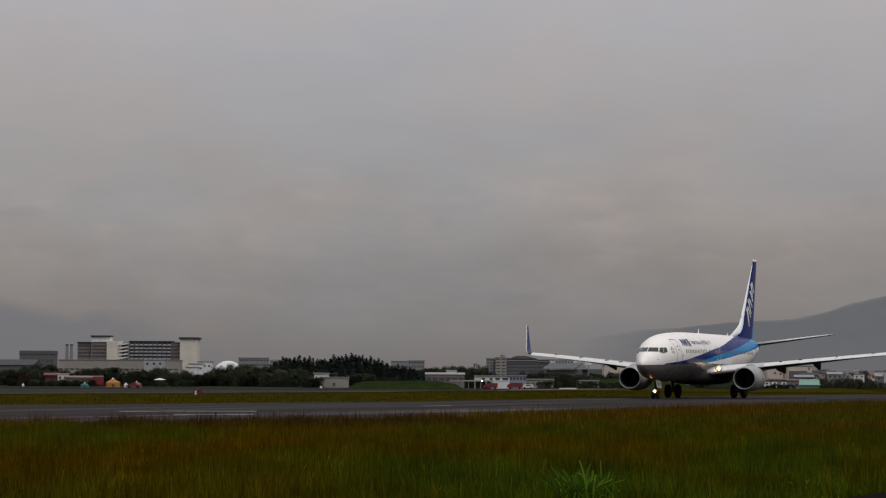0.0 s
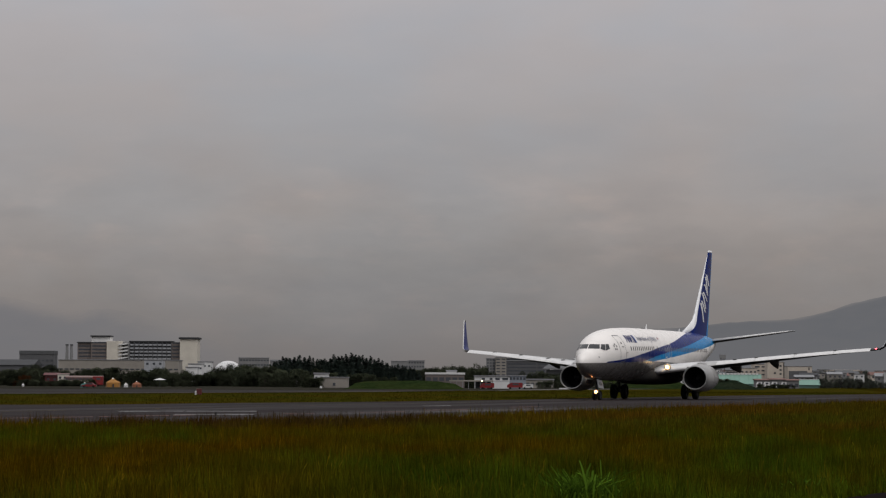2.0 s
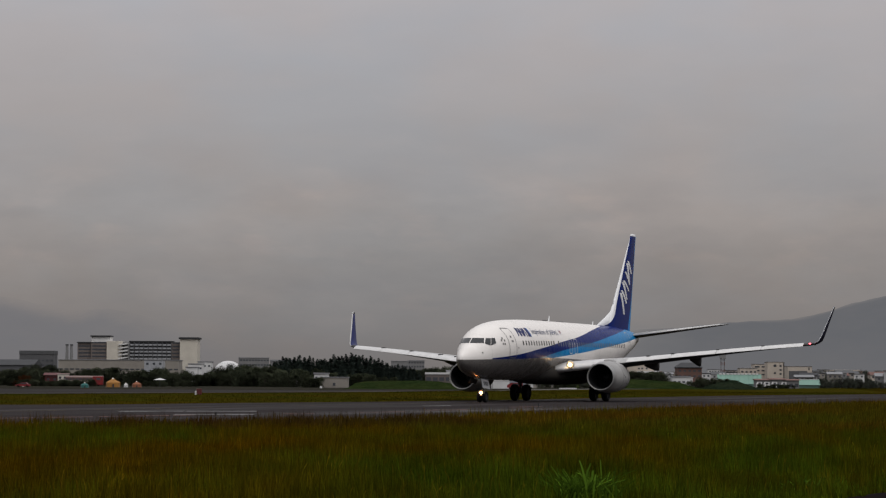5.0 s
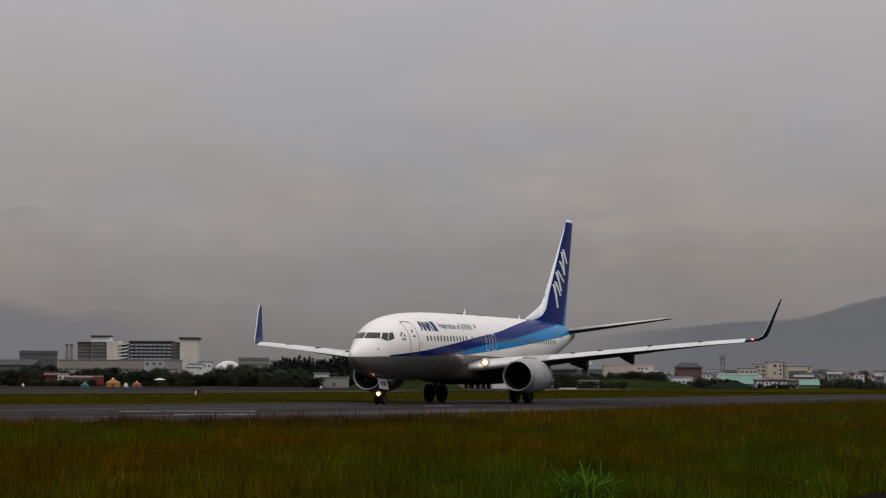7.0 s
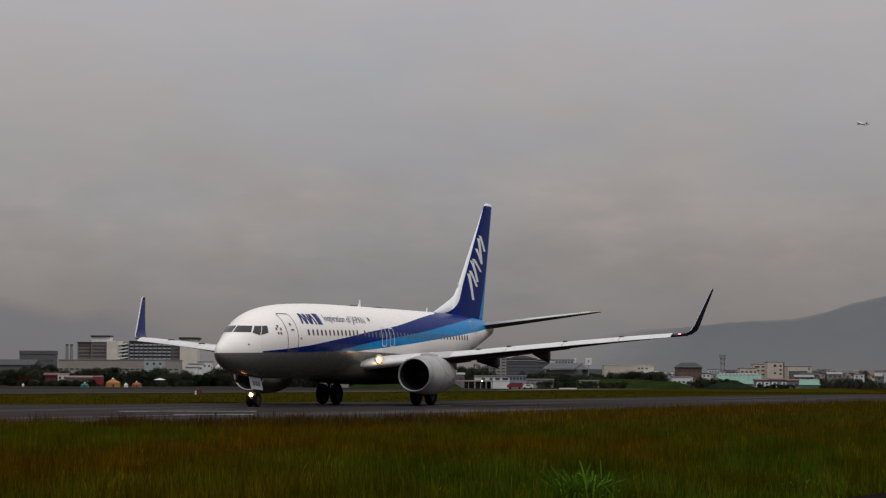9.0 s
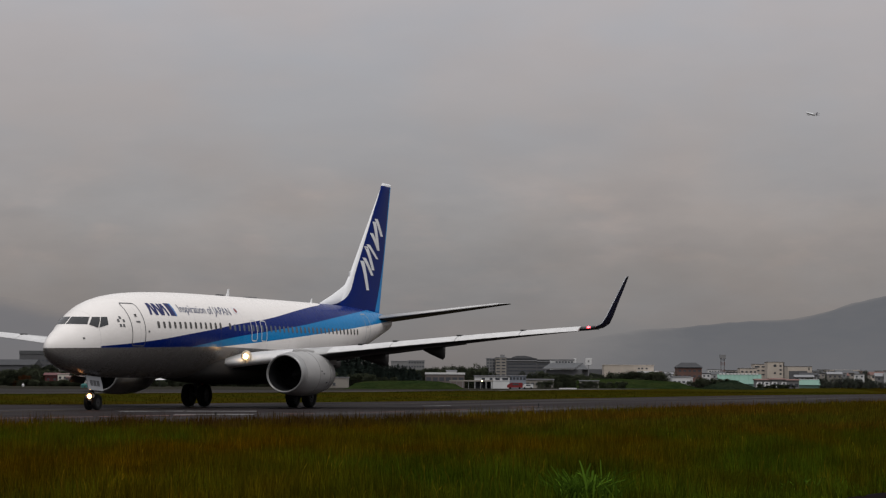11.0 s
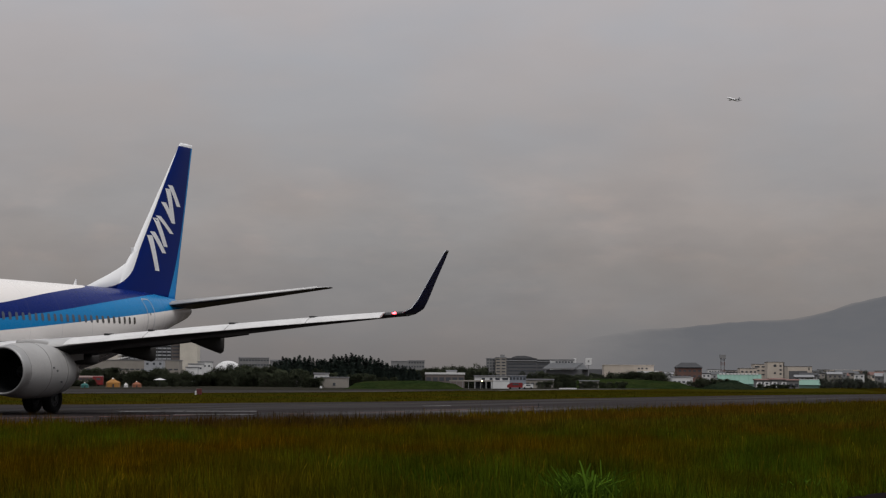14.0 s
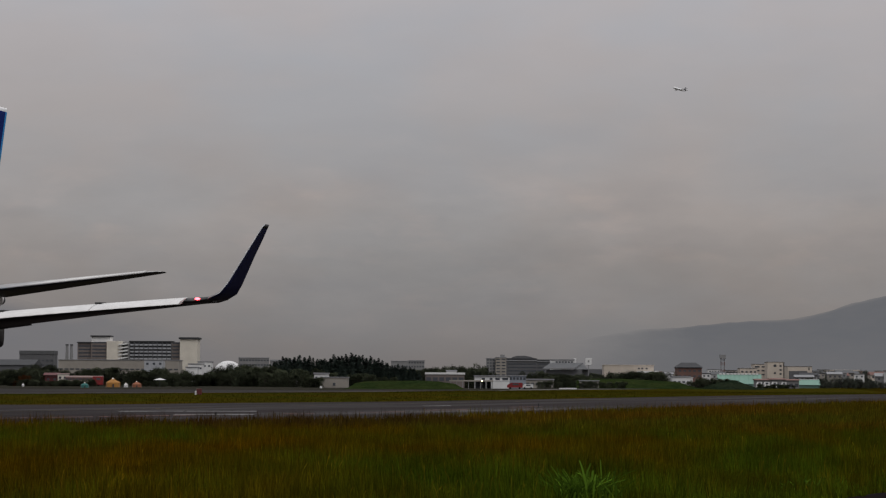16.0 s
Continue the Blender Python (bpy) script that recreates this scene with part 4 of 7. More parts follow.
def build_engine(root, side):
    """Turbofan: cowl with flattened underside, bright lip, deep dark intake, core nozzle and pylon."""
    at = (-13.25, side * 4.83, 1.61)
    cowl = [(0.42, 0.985), (0.9, 1.06), (1.6, 1.10), (2.4, 1.09), (3.2, 1.02), (3.9, 0.90), (4.0, 0.87), (4.0, 0.82), (3.4, 0.78)]
    engine = part("engine", lathe(cowl, at, M_NACELLE, "engine", 44, 0.92), M_NACELLE, root, "grey turbofan nacelle")
    lip = [(0.10, 0.835), (0.04, 0.855), (0.0, 0.885), (0.05, 0.93), (0.2, 0.965), (0.43, 0.99)]
    part("inlet_lip", lathe(lip, at, M_LIP, "inlet_lip", 44, 0.93), M_LIP, engine, "polished metal inlet lip")
    part("intake_duct", lathe([(0.095, 0.837), (0.25, 0.79), (0.55, 0.765), (0.98, 0.762), (1.3, 0.77), (1.7, 0.78), (1.72, 0.25), (1.72, 0.0)], at, M_DARKMETAL, "intake_duct", 44, 0.95), M_DARKMETAL, engine, "dark intake duct")
    part("spinner", lathe([(1.1, 0.0), (1.2, 0.1), (1.4, 0.22), (1.62, 0.28)], at, M_STRUT, "spinner", 20), M_STRUT, engine)
    for k in range(24):
        a = 2 * math.pi * k / 24
        verts = []
        for r, tw in ((0.26, 0.5), (0.5, 0.8), (0.75, 1.05)):
            for sg in (-1, 1):
                ang = a + sg * 0.085 * math.sin(tw) / max(r, 0.3)
                verts.append((at[0] - 1.55 - sg * 0.07 * math.cos(tw), at[1] + r * math.cos(ang), at[2] + r * math.sin(ang) * 0.96))
        part("fan_blade", mesh_from("fan_blade", verts, [(0, 1, 3, 2), (2, 3, 5, 4)], M_DARKMETAL, True), M_DARKMETAL, engine)
    core = [(3.2, 0.62), (3.9, 0.60), (4.6, 0.50), (5.05, 0.42), (5.05, 0.36), (4.7, 0.33)]
    part("core_nozzle", lathe(core, at, M_NOZZLE, "core_nozzle", 32), M_NOZZLE, engine, "brown heat-stained core nozzle")
    part("exhaust_plug", lathe([(4.6, 0.30), (5.1, 0.24), (5.7, 0.05), (5.75, 0.0)], at, M_NOZZLE, "exhaust_plug", 20), M_NOZZLE, engine)
    secs = []
    for s, lo, hi, hw in ((14.3, 2.62, 2.78, 0.06), (15.2, 2.5, 2.84, 0.17), (16.4, 2.3, 2.78, 0.2), (17.6, 2.0, 2.66, 0.19), (19.2, 2.1, 2.5, 0.08)):
        secs.append([(-s, side * 4.83 + dx, z) for dx, z in ((-hw, lo), (hw, lo), (hw, hi - 0.08), (hw * 0.4, hi), (-hw * 0.4, hi), (-hw, hi - 0.08))])
    part("pylon", loft(secs, M_NACELLE, "pylon"), M_NACELLE, engine, "grey engine pylon")
    bm = bmesh.new()
    box(bm, at[0] - 1.9, at[0] - 0.8, -0.01, 0.01, -0.12, 0.12)
    bmesh.ops.rotate(bm, verts=bm.verts, cent=(0, 0, 0), matrix=Matrix.Rotation(radians(35 * -side), 3, "X"))
    bmesh.ops.translate(bm, verts=bm.verts, vec=(0, at[1] - side * 0.80, at[2] + 0.78))
    part("nacelle_strake", bm, M_NACELLE, engine)
    # dark panel joints round the cowl
    for q, rr in ((0.43, 0.990), (1.72, 1.103), (3.05, 1.042)):
        part("cowl_joint", lathe([(q, rr - 0.004), (q, rr + 0.004), (q + 0.03, rr + 0.005), (q + 0.03, rr - 0.004)], at, M_JOINT, "cowl_joint", 44, 0.92), M_JOINT, engine)
    # access latches and vents on the cowl
    for s, ang in ((1.9, 8), (2.15, 2), (2.6, -20)):
        a = radians(ang)
        bm = boxed(-0.05, 0.05, -0.02, 0.02, -0.035, 0.035, bevel=0.008)
        r = 1.095
        bmesh.ops.translate(bm, verts=bm.verts, vec=(at[0] - s, at[1] + side * r * math.cos(a), at[2] + r * math.sin(a)))
        part("cowl_latch", bm, M_SEAM, engine)
    return engine


WHEELS = []


def tyre_mesh(r, half, name):
    prof = [(-half * 0.75, r * 0.55), (-half, r * 0.72), (-half, r * 0.86), (-half * 0.8, r * 0.97), (-half * 0.35, r), (half * 0.35, r), (half * 0.8, r * 0.97), (half, r * 0.86), (half, r * 0.72), (half * 0.75, r * 0.55)]
    secs = []
    for y, q in prof:
        secs.append([(q * math.cos(2 * math.pi * k / 32), y, q * math.sin(2 * math.pi * k / 32)) for k in range(32)])
    return loft(secs, M_TYRE, name, caps=False)


def rim_mesh(r, half, name):
    bm = bmesh.new()
    bmesh.ops.create_cone(bm, cap_ends=True, segments=28, radius1=r * 0.56, radius2=r * 0.56, depth=half * 1.3, matrix=pose(0, 0, 0, 90))
    for sg in (-1, 1):
        bmesh.ops.create_cone(bm, cap_ends=True, segments=16, radius1=r * 0.2, radius2=r * 0.14, depth=0.08, matrix=pose(0, sg * (half * 0.7), 0, -90 * sg))
        for k in range(8):
            a = k * math.pi / 4
            bmesh.ops.create_cone(bm, cap_ends=True, segments=6, radius1=r * 0.06, radius2=r * 0.06, depth=0.04, matrix=pose(r * 0.38 * math.cos(a), sg * half * 0.66, r * 0.38 * math.sin(a), 90))
    me = bpy.data.meshes.new(name)
    bm.to_mesh(me)
    bm.free()
    me.materials.append(M_RIM)
    return me


def build_gear(root):
    big_t, big_r = tyre_mesh(0.565, 0.20, "tyre"), rim_mesh(0.565, 0.20, "rim")
    sm_t, sm_r = tyre_mesh(0.345, 0.10, "tyre"), rim_mesh(0.345, 0.10, "rim")
    for x, y, r, tm, rm in [(-19.6, sg * 2.86 + o, 0.565, big_t, big_r) for sg in (1, -1) for o in (0.43, -0.43)] + [(-4.0, o, 0.345, sm_t, sm_r) for o in (0.19, -0.19)]:
        wheel = part("wheel", tm, M_TYRE, root, "black rubber aircraft tyre")
        wheel.location = (x, y, r)
        part("rim", rm, M_RIM, wheel, "grey metal rim")
        WHEELS.append((wheel, x, y, r))
    for sg in (1, -1):
        y = sg * 2.86
        bm = rod(bmesh.new(), (-19.6, y - 0.5, 0.565), (-19.6, y + 0.5, 0.565), 0.075)
        rod(bm, (-19.6, y, 0.5), (-19.5, y, 1.25), 0.085)
        rod(bm, (-19.5, y, 1.1), (-19.35, y, 2.4), 0.14)
        rod(bm, (-19.5, y, 1.3), (-19.3, y - sg * 1.3, 2.1), 0.06)
        rod(bm, (-19.72, y, 0.62), (-19.95, y, 0.95), 0.035)
        rod(bm, (-19.95, y, 0.95), (-19.62, y, 1.25), 0.035)
        gear = part("main_gear_strut", bm, M_STRUT, root, "dark metal main landing-gear strut")
        part("gear_door", boxed(-20.1, -19.0, y + sg * 0.62, y + sg * 0.66, 1.35, 2.3, bevel=0.012), M_BELLY, gear, "grey gear door")
    bm = rod(bmesh.new(), (-4.0, -0.28, 0.345), (-4.0, 0.28, 0.345), 0.05)
    rod(bm, (-4.0, 0, 0.3), (-4.0, 0, 0.95), 0.06)
    rod(bm, (-4.0, 0, 0.85), (-3.95, 0, 1.75), 0.095)
    rod(bm, (-4.0, 0, 1.1), (-4.9, 0, 1.75), 0.045)
    rod(bm, (-3.9, 0, 0.5), (-3.78, 0, 0.75), 0.025)
    rod(bm, (-3.78, 0, 0.75), (-3.9, 0, 1.0), 0.025)
    gear = part("nose_gear_strut", bm, M_STRUT, root, "dark metal nose landing-gear strut")
    for sg in (1, -1):
        def edge_of(x, k, off):
            """Door section at station x: k runs from hinge (0) to free edge (1)."""
            z = 1.50 - 0.06 * (x - 2.75) - k * (0.60 if sg > 0 else 0.28)
            return (-x, sg * (0.31 + 0.15 * k + off), z)
        secs = [[edge_of(x, k, off) for k, off in ((0, 0), (0, 0.04), (0.5, 0.045), (1, 0.035), (1, 0.0), (0.5, 0.0))] for x in (2.75, 2.82, 3.95, 4.02)]
        # the far door's shade is put into a near-black colour
        door_tone = M_LIGHTGREY if sg > 0 else M_BLACKTIP
        door = part("nose_gear_door", loft(secs, door_tone, "nose_gear_door", smooth=False), door_tone, root, "pale grey nose-gear door with a fleet mark" if sg > 0 else "nose-gear door, shade put into its dark colour")
        for k in range(3 if sg > 0 else 0):
            x = 2.98 + 0.29 * k
            secs = [[edge_of(q, kk, off) for kk, off in ((0.3, 0.046), (0.3, 0.054), (0.7, 0.052), (0.7, 0.043))] for q in (x, x + 0.22)]
            part("mark_bar", loft(secs, M_SEAM, "mark_bar", smooth=False), M_SEAM, door)
    bm = bmesh.new()
    bmesh.ops.create_uvsphere(bm, u_segments=16, v_segments=10, radius=0.088, matrix=pose(-3.68, 0.0, 0.60))
    lamp = part("taxi_light", bm, M_TAXILAMP, gear, "lit warm taxi light", True)
    # bowl added here too, lit by the bulb as the taxi light's halo
    part("reflector", lathe([(0.06, 0.0), (0.05, 0.10), (0.01, 0.19), (0.02, 0.20), (0.08, 0.19)], (-3.70, 0, 0.60), M_HALOBOWL, "reflector", 20), M_HALOBOWL, lamp, "pale bowl added to stand for the lamp's halo")
    # hood added to cut the bulb's spill on the nose
    part("lamp_hood", lathe([(0.0, 0.12), (0.02, 0.135), (0.2, 0.135), (0.3, 0.07), (0.3, 0.0)], (-3.66, 0, 0.60), M_STRUT, "lamp_hood", 20), M_STRUT, gear, "dark hood added to hold back the lamp's light")
    # plate added above the bulb to keep its light off the belly
    part("lamp_visor", boxed(-3.95, -3.46, -0.2, 0.2, 0.80, 0.82, bevel=0.006), M_STRUT, gear, "dark plate added to block the lamp's upward light")
    part("light_bracket", rod(bmesh.new(), (-3.72, 0, 0.6), (-3.98, 0, 0.62), 0.05), M_STRUT, gear)


def fin_half(s, z):
    """Half-thickness of the fin."""
    le = 32.42 + (z - 7.15) * 0.852 if z > 7.15 else 32.42 - (7.15 - z) * 1.05
    te = 36.72 + (z - 5.2) * 0.223
    k = min(max((s - le) / (te - le), 0.001), 1)
    return (te - le) * 5 * 0.095 * (0.2969 * math.sqrt(k) - 0.126 * k - 0.3516 * k * k + 0.2843 * k ** 3 - 0.1015 * k ** 4)


def build_tail(root):
    secs = []
    for z in [4.9, 5.3, 5.8, 6.3, 6.8, 7.15, 7.6, 8.5, 9.5, 10.5, 11.5, 12.2, 12.5, 12.58]:
        le = 32.42 + (z - 7.15) * 0.852 if z > 7.15 else 32.42 - (7.15 - z) * 1.05
        te = 36.72 + (z - 5.2) * 0.223
        cut = 0.12 if z > 12.55 else 0.0
        pts = airfoil(te - le - cut, 0.095 if z < 12.55 else 0.05)
        secs.append([(-(le + cut / 2 + a), (u - 0.018 * 4 * (a / (te - le - cut)) * (1 - a / (te - le - cut)) * (te - le - cut)), z) for a, u in pts])
    fin = part("tail_fin", loft(secs, M_FIN, "tail_fin"), M_FIN, root, "dark blue fin with white leading edge and white slanted bars")
    secs = []
    for s, top in ((28.2, 5.42), (29.2, 5.72), (30.2, 6.02), (31.2, 6.36), (32.0, 6.68), (32.6, 7.1), (33.2, 7.3)):
        hw = 0.05 + 0.03 * (s - 28.2)
        secs.append([(-s, -hw, 5.2), (-s, -hw * 0.8, 5.2 + (top - 5.2) * 0.5), (-s, -0.025, top - 0.02), (-s, 0.025, top - 0.02), (-s, hw * 0.8, 5.2 + (top - 5.2) * 0.5), (-s, hw, 5.2)])
    part("dorsal_fin", loft(secs, M_FIN, "dorsal_fin"), M_FIN, fin, "white dorsal fin strake")
    # plain slanted bars of the emblem, on both faces
    bars = [((33.5, 7.97), (34.22, 6.36)), ((33.75, 8.16), (34.97, 7.21)), ((34.09, 8.81), (35.12, 7.52)), ((34.35, 8.93), (35.79, 8.17)), ((34.9, 9.6), (35.99, 8.67)), ((35.36, 10.27), (35.93, 8.74)), ((35.62, 10.45), (36.56, 9.5))]
    for side in (1, -1):
        for (a, b) in bars:
            n = 6
            verts, faces = [], []
            for i in range(n + 1):
                s, z = a[0] + (b[0] - a[0]) * i / n, a[1] + (b[1] - a[1]) * i / n
                for d in (-0.23, 0.23):
                    verts.append((-(s + 0.22 + d), side * (fin_half(s + 0.22 + d, z) + 0.012), z))
                if i:
                    o = 2 * (i - 1)
                    faces.append((o, o + 1, o + 3, o + 2))
            part("emblem_bar", mesh_from("emblem_bar", verts, faces, M_WHITE), M_WHITE, fin, "white slanted bar")
    part("fin_antenna", boxed(-32.5, -32.3, -0.025, 0.025, 7.05, 7.32, bevel=0.02), M_WHITE, fin)
    for side in (1, -1):
        secs = []
        for y, le, c, z in ((0.5, 33.6, 4.1, 4.68), (2.0, 34.7, 3.4, 4.91), (4.5, 36.45, 2.35, 5.30), (6.7, 37.95, 1.35, 5.64), (7.0, 38.25, 1.0, 5.68), (7.1, 38.55, 0.55, 5.69)):
            secs.append(plane_ring(y, le, c, z, 0.068, side))
        stab = part("stabilizer", loft(secs, M_WINGSHADE, "stabilizer"), M_WINGSHADE, root, "grey horizontal stabilizer with pale leading edge")
        shade_underside(stab, 0.8)
        secs = []
        for y, le, c, z in ((1.1, 34.03, 3.8, 4.77), (4.0, 36.09, 2.56, 5.22), (6.7, 37.94, 1.35, 5.64)):
            k = 0.035 * c + 0.03
            secs.append([(-(le - 0.05), side * y, z - 0.025), (-(le - 0.06), side * y, z + 0.03), (-(le + 0.16), side * y, z + k + 0.015), (-(le + 0.16), side * y, z)])
        part("stabilizer_leading_edge", loft(secs, M_SLAT, "stabilizer_leading_edge"), M_SLAT, stab, "pale metal leading edge")
    part("tail_cone", lathe([(0, 0.24), (0.2, 0.2), (0.35, 0.12), (0.36, 0.0)], (-37.9, 0, 4.58), M_STRUT, "tail_cone", 18), M_STRUT, root, "dark exhaust of the tail cone")


def build_airliner():
    root = thing("airliner", pose(15.24, 175.16, 0, 0, 0, 249.02), "white twin-engine jet airliner with blue sweep livery taxiing on the taxiway", "airplane")
    stations = [0.0, 0.02, 0.06, 0.12, 0.2, 0.35, 0.5] + [0.75 + 0.25 * i for i in range(26)] + [8 + 2 * i for i in range(9)] + [25 + 0.5 * i for i in range(25)] + [37.3, 37.7, 38.02]
    n = 56
    secs = []
    for s in stations:
        top, bot, hw, mid = hull_at(s)
        ring = []
        for k in range(n):
            a = 2 * math.pi * k / n
            c, d = math.cos(a), math.sin(a)
            ring.append((-s, hw * c, mid + d * ((top - mid) if d > 0 else (mid - bot))))
        secs.append(ring)
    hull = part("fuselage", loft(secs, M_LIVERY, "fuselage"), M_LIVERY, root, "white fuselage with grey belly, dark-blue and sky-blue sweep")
    # belly fairing
    secs = []
    for s, hw, lo in ((11.6, 0.5, 1.42), (12.4, 1.3, 1.3), (13.6, 1.8, 1.2), (15.5, 2.02, 1.12), (19, 2.06, 1.10), (21.5, 1.95, 1.14), (23.2, 1.4, 1.3), (24.4, 0.6, 1.45)):
        ring = []
        for k in range(24):
            a = 2 * math.pi * k / 24
            c, d = math.cos(a), math.sin(a)
            ring.append((-s, hw * math.copysign(abs(c) ** 0.7, c), 1.95 + (0.55 if d > 0 else 1.95 - lo) * math.copysign(abs(d) ** 0.7, d)))
        secs.append(ring)
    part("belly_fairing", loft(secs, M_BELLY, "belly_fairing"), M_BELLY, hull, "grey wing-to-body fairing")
    for side in (1, -1):
        # windscreen and side panes
        patch("cockpit_pane", [(0.03, 3.66), (0.755, 3.66), (0.655, 3.98), (0.03, 3.985)], M_GLASSDARK, hull, side, 10, 0.012, "dark cockpit window", front=True)
        patch("cockpit_pane", [(2.16, 3.65), (2.50, 3.525), (2.88, 3.985), (2.53, 3.98)], M_GLASSDARK, hull, side, 8, 0.012)
        patch("cockpit_pane", [(2.56, 3.53), (3.08, 3.66), (3.21, 4.0), (2.92, 3.988)], M_GLASSDARK, hull, side, 8, 0.012)
        # cabin windows
        s = 6.42
        k = 0
        while s < 29.6:
            gap = (12.9 < s < 13.5) or (14.05 < s < 14.5)
            if not gap and s > 6.3:
                zc = 3.745 + 0.014 * (s - 6.4) * (1 if s < 14 else 0.5)
                cabin_window(s, zc, side, hull)
            s += 0.508
        # doors and over-wing exits
        outline("entry_door", 4.46, 5.46, 2.765, 4.67, 0.045, M_SEAM, hull, side)
        outline("rear_door", 30.9, 31.75, 2.95 + 0.35, 4.95, 0.045, M_LIGHTGREY, hull, side)
        outline("overwing_exit", 15.95, 16.60, 3.18, 4.22, 0.055, M_SLAT, hull, side)
        outline("overwing_exit", 17.05, 17.70, 3.18, 4.22, 0.055, M_SLAT, hull, side)
        patch("door_handle", [(4.86, 3.80), (5.14, 3.80), (5.14, 3.87), (4.86, 3.87)], M_SEAM, hull, side, 2, 0.012)
        patch("door_window", [(4.88, 4.05), (5.02, 4.05), (5.02, 4.17), (4.88, 4.17)], M_CABINGLASS, hull, side, 2, 0.012)
        patch("static_port", [(5.65, 3.39), (5.77, 3.39), (5.77, 3.47), (5.65, 3.47)], M_SEAM, hull, side, 2, 0.008)
        patch("static_port", [(1.61, 3.03), (1.72, 3.03), (1.72, 3.10), (1.61, 3.10)], M_SEAM, hull, side, 2, 0.01)
        patch("static_port", [(1.57, 2.55), (1.68, 2.55), (1.68, 2.62), (1.57, 2.62)], M_SEAM, hull, side, 2, 0.01)
        patch("service_panel", [(31.2, 4.2), (31.3, 4.2), (31.3, 4.3), (31.2, 4.3)], M_SEAM, hull, side, 2, 0.01)
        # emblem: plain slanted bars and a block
        for a0, a1 in ((6.18, 5.96), (6.26, 6.50), (6.66, 6.60), (6.74, 7.10), (7.20, 7.12), (7.50, 7.26), (7.58, 7.82)):
            hi, lo = (6.2 + (q - 5.96) * 0.82 for q in (a0, a1))
            patch("emblem_bar", [(lo - 0.085, 4.18), (lo + 0.085, 4.18), (hi + 0.085, 4.70), (hi - 0.085, 4.70)], M_NAVY, hull, side, 4, 0.008, "dark blue slanted bar")
        patch("emblem_block", [(7.94, 4.18), (8.36, 4.18), (8.26, 4.74), (7.82, 4.74)], M_NAVY, hull, side, 4, 0.008, "dark blue block")
        patch("emblem_block", [(8.37, 4.18), (8.50, 4.18), (8.42, 4.74), (8.27, 4.74)], M_SKYPAINT, hull, side, 3, 0.008, "sky-blue edge of the block")
        # star of five small marks
        for k in range(5):
            a = radians(90 + 72 * k)
            cs, cz = 3.89 + 0.17 * math.cos(a), 3.80 + 0.19 * math.sin(a)
            patch("star_mark", [(cs - 0.065, cz - 0.05), (cs + 0.055, cz - 0.065), (cs + 0.06, cz + 0.055), (cs - 0.05, cz + 0.065)], M_SEAM, hull, side, 2, 0.01, "small dark mark")
        # white flag panel with a red disc
        patch("flag_panel", [(14.62, 4.47), (15.10, 4.47), (15.10, 4.77), (14.62, 4.77)], M_WHITE, hull, side, 3, 0.006)
        verts = [(-14.86, side * (hull_y(14.86, 4.62) + 0.012), 4.62 + 0.006)]
        for k in range(16):
            a = 2 * math.pi * k / 16
            q, z = 14.86 + 0.13 * math.cos(a), 4.62 + 0.11 * math.sin(a)
            verts.append((-q, side * (hull_y(q, z) + 0.012), z + 0.006))
        part("flag_disc", mesh_from("flag_disc", verts, [(0, 1 + k, 1 + (k + 1) % 16) for k in range(16)], M_RED), M_RED, hull, "dark red disc")
        # slogan
        spans = {}
        for word in ("Inspiration of JAPAN", "Inspiration of", "Inspiration", "of", "JAPAN"):
            cu = bpy.data.curves.new("slogan", "FONT")
            cu.body, cu.size = word, 0.50
            tmp = new("slogan", cu)
            me = bpy.data.meshes.new_from_object(tmp.evaluated_get(bpy.context.evaluated_depsgraph_get()))
            bpy.data.objects.remove(tmp)
            spans[word] = (me, min(v.co.x for v in me.vertices), max(v.co.x for v in me.vertices))
        wide = {k: q[2] - q[1] for k, q in spans.items()}
        full = wide["Inspiration of JAPAN"]
        for word, off in (("Inspiration", 0.0), ("of", wide["Inspiration of"] - wide["of"]), ("JAPAN", full - wide["JAPAN"])):
            me, x0, _ = spans[word]
            for v in me.vertices:
                t = (v.co.x - x0 + off) / full
                q = 8.95 + 5.25 * t if side > 0 else 14.2 - 5.25 * t
                z = 4.38 + v.co.y * 1.0
                v.co = (-q, side * (hull_y(q, z) + 0.012), z + 0.008)
            me.materials.clear()
            me.materials.append(M_TEXTGREY)
            part("slogan_word", me, M_TEXTGREY, hull, "blue-grey slogan lettering")
        build_wing(root, side)
        build_engine(root, side)
    for s, hgt, ln in ((17.1, 0.36, 0.28), (27.15, 0.26, 0.2)):
        secs = [[(-(s - ln / 2), -0.03, 5.36), (-(s + ln / 2), -0.03, 5.36), (-(s + ln / 2), 0.03, 5.36), (-(s - ln / 2), 0.03, 5.36)],
                [(-(s + 0.08), -0.012, 5.40 + hgt), (-(s + ln / 2 + 0.04), -0.012, 5.40 + hgt), (-(s + ln / 2 + 0.04), 0.012, 5.40 + hgt), (-(s + 0.08), 0.012, 5.40 + hgt)]]
        part("blade_antenna", loft(secs, M_WHITE, "blade_antenna", smooth=False), M_WHITE, hull, "white blade antenna")
    part("roof_aerial", boxed(-16.6, -16.0, -0.1, 0.1, 5.39, 5.46, bevel=0.02), M_SEAM, hull)
    part("roof_aerial", boxed(-20.2, -19.2, -0.15, 0.15, 5.39, 5.45, bevel=0.02), M_SEAM, hull)
    bm = bmesh.new()
    bmesh.ops.create_uvsphere(bm, u_segments=12, v_segments=8, radius=0.05, matrix=pose(-14.5, 0, 1.13))
    part("beacon", bm, M_RED, hull, "red beacon under the belly", True)
    build_gear(root)
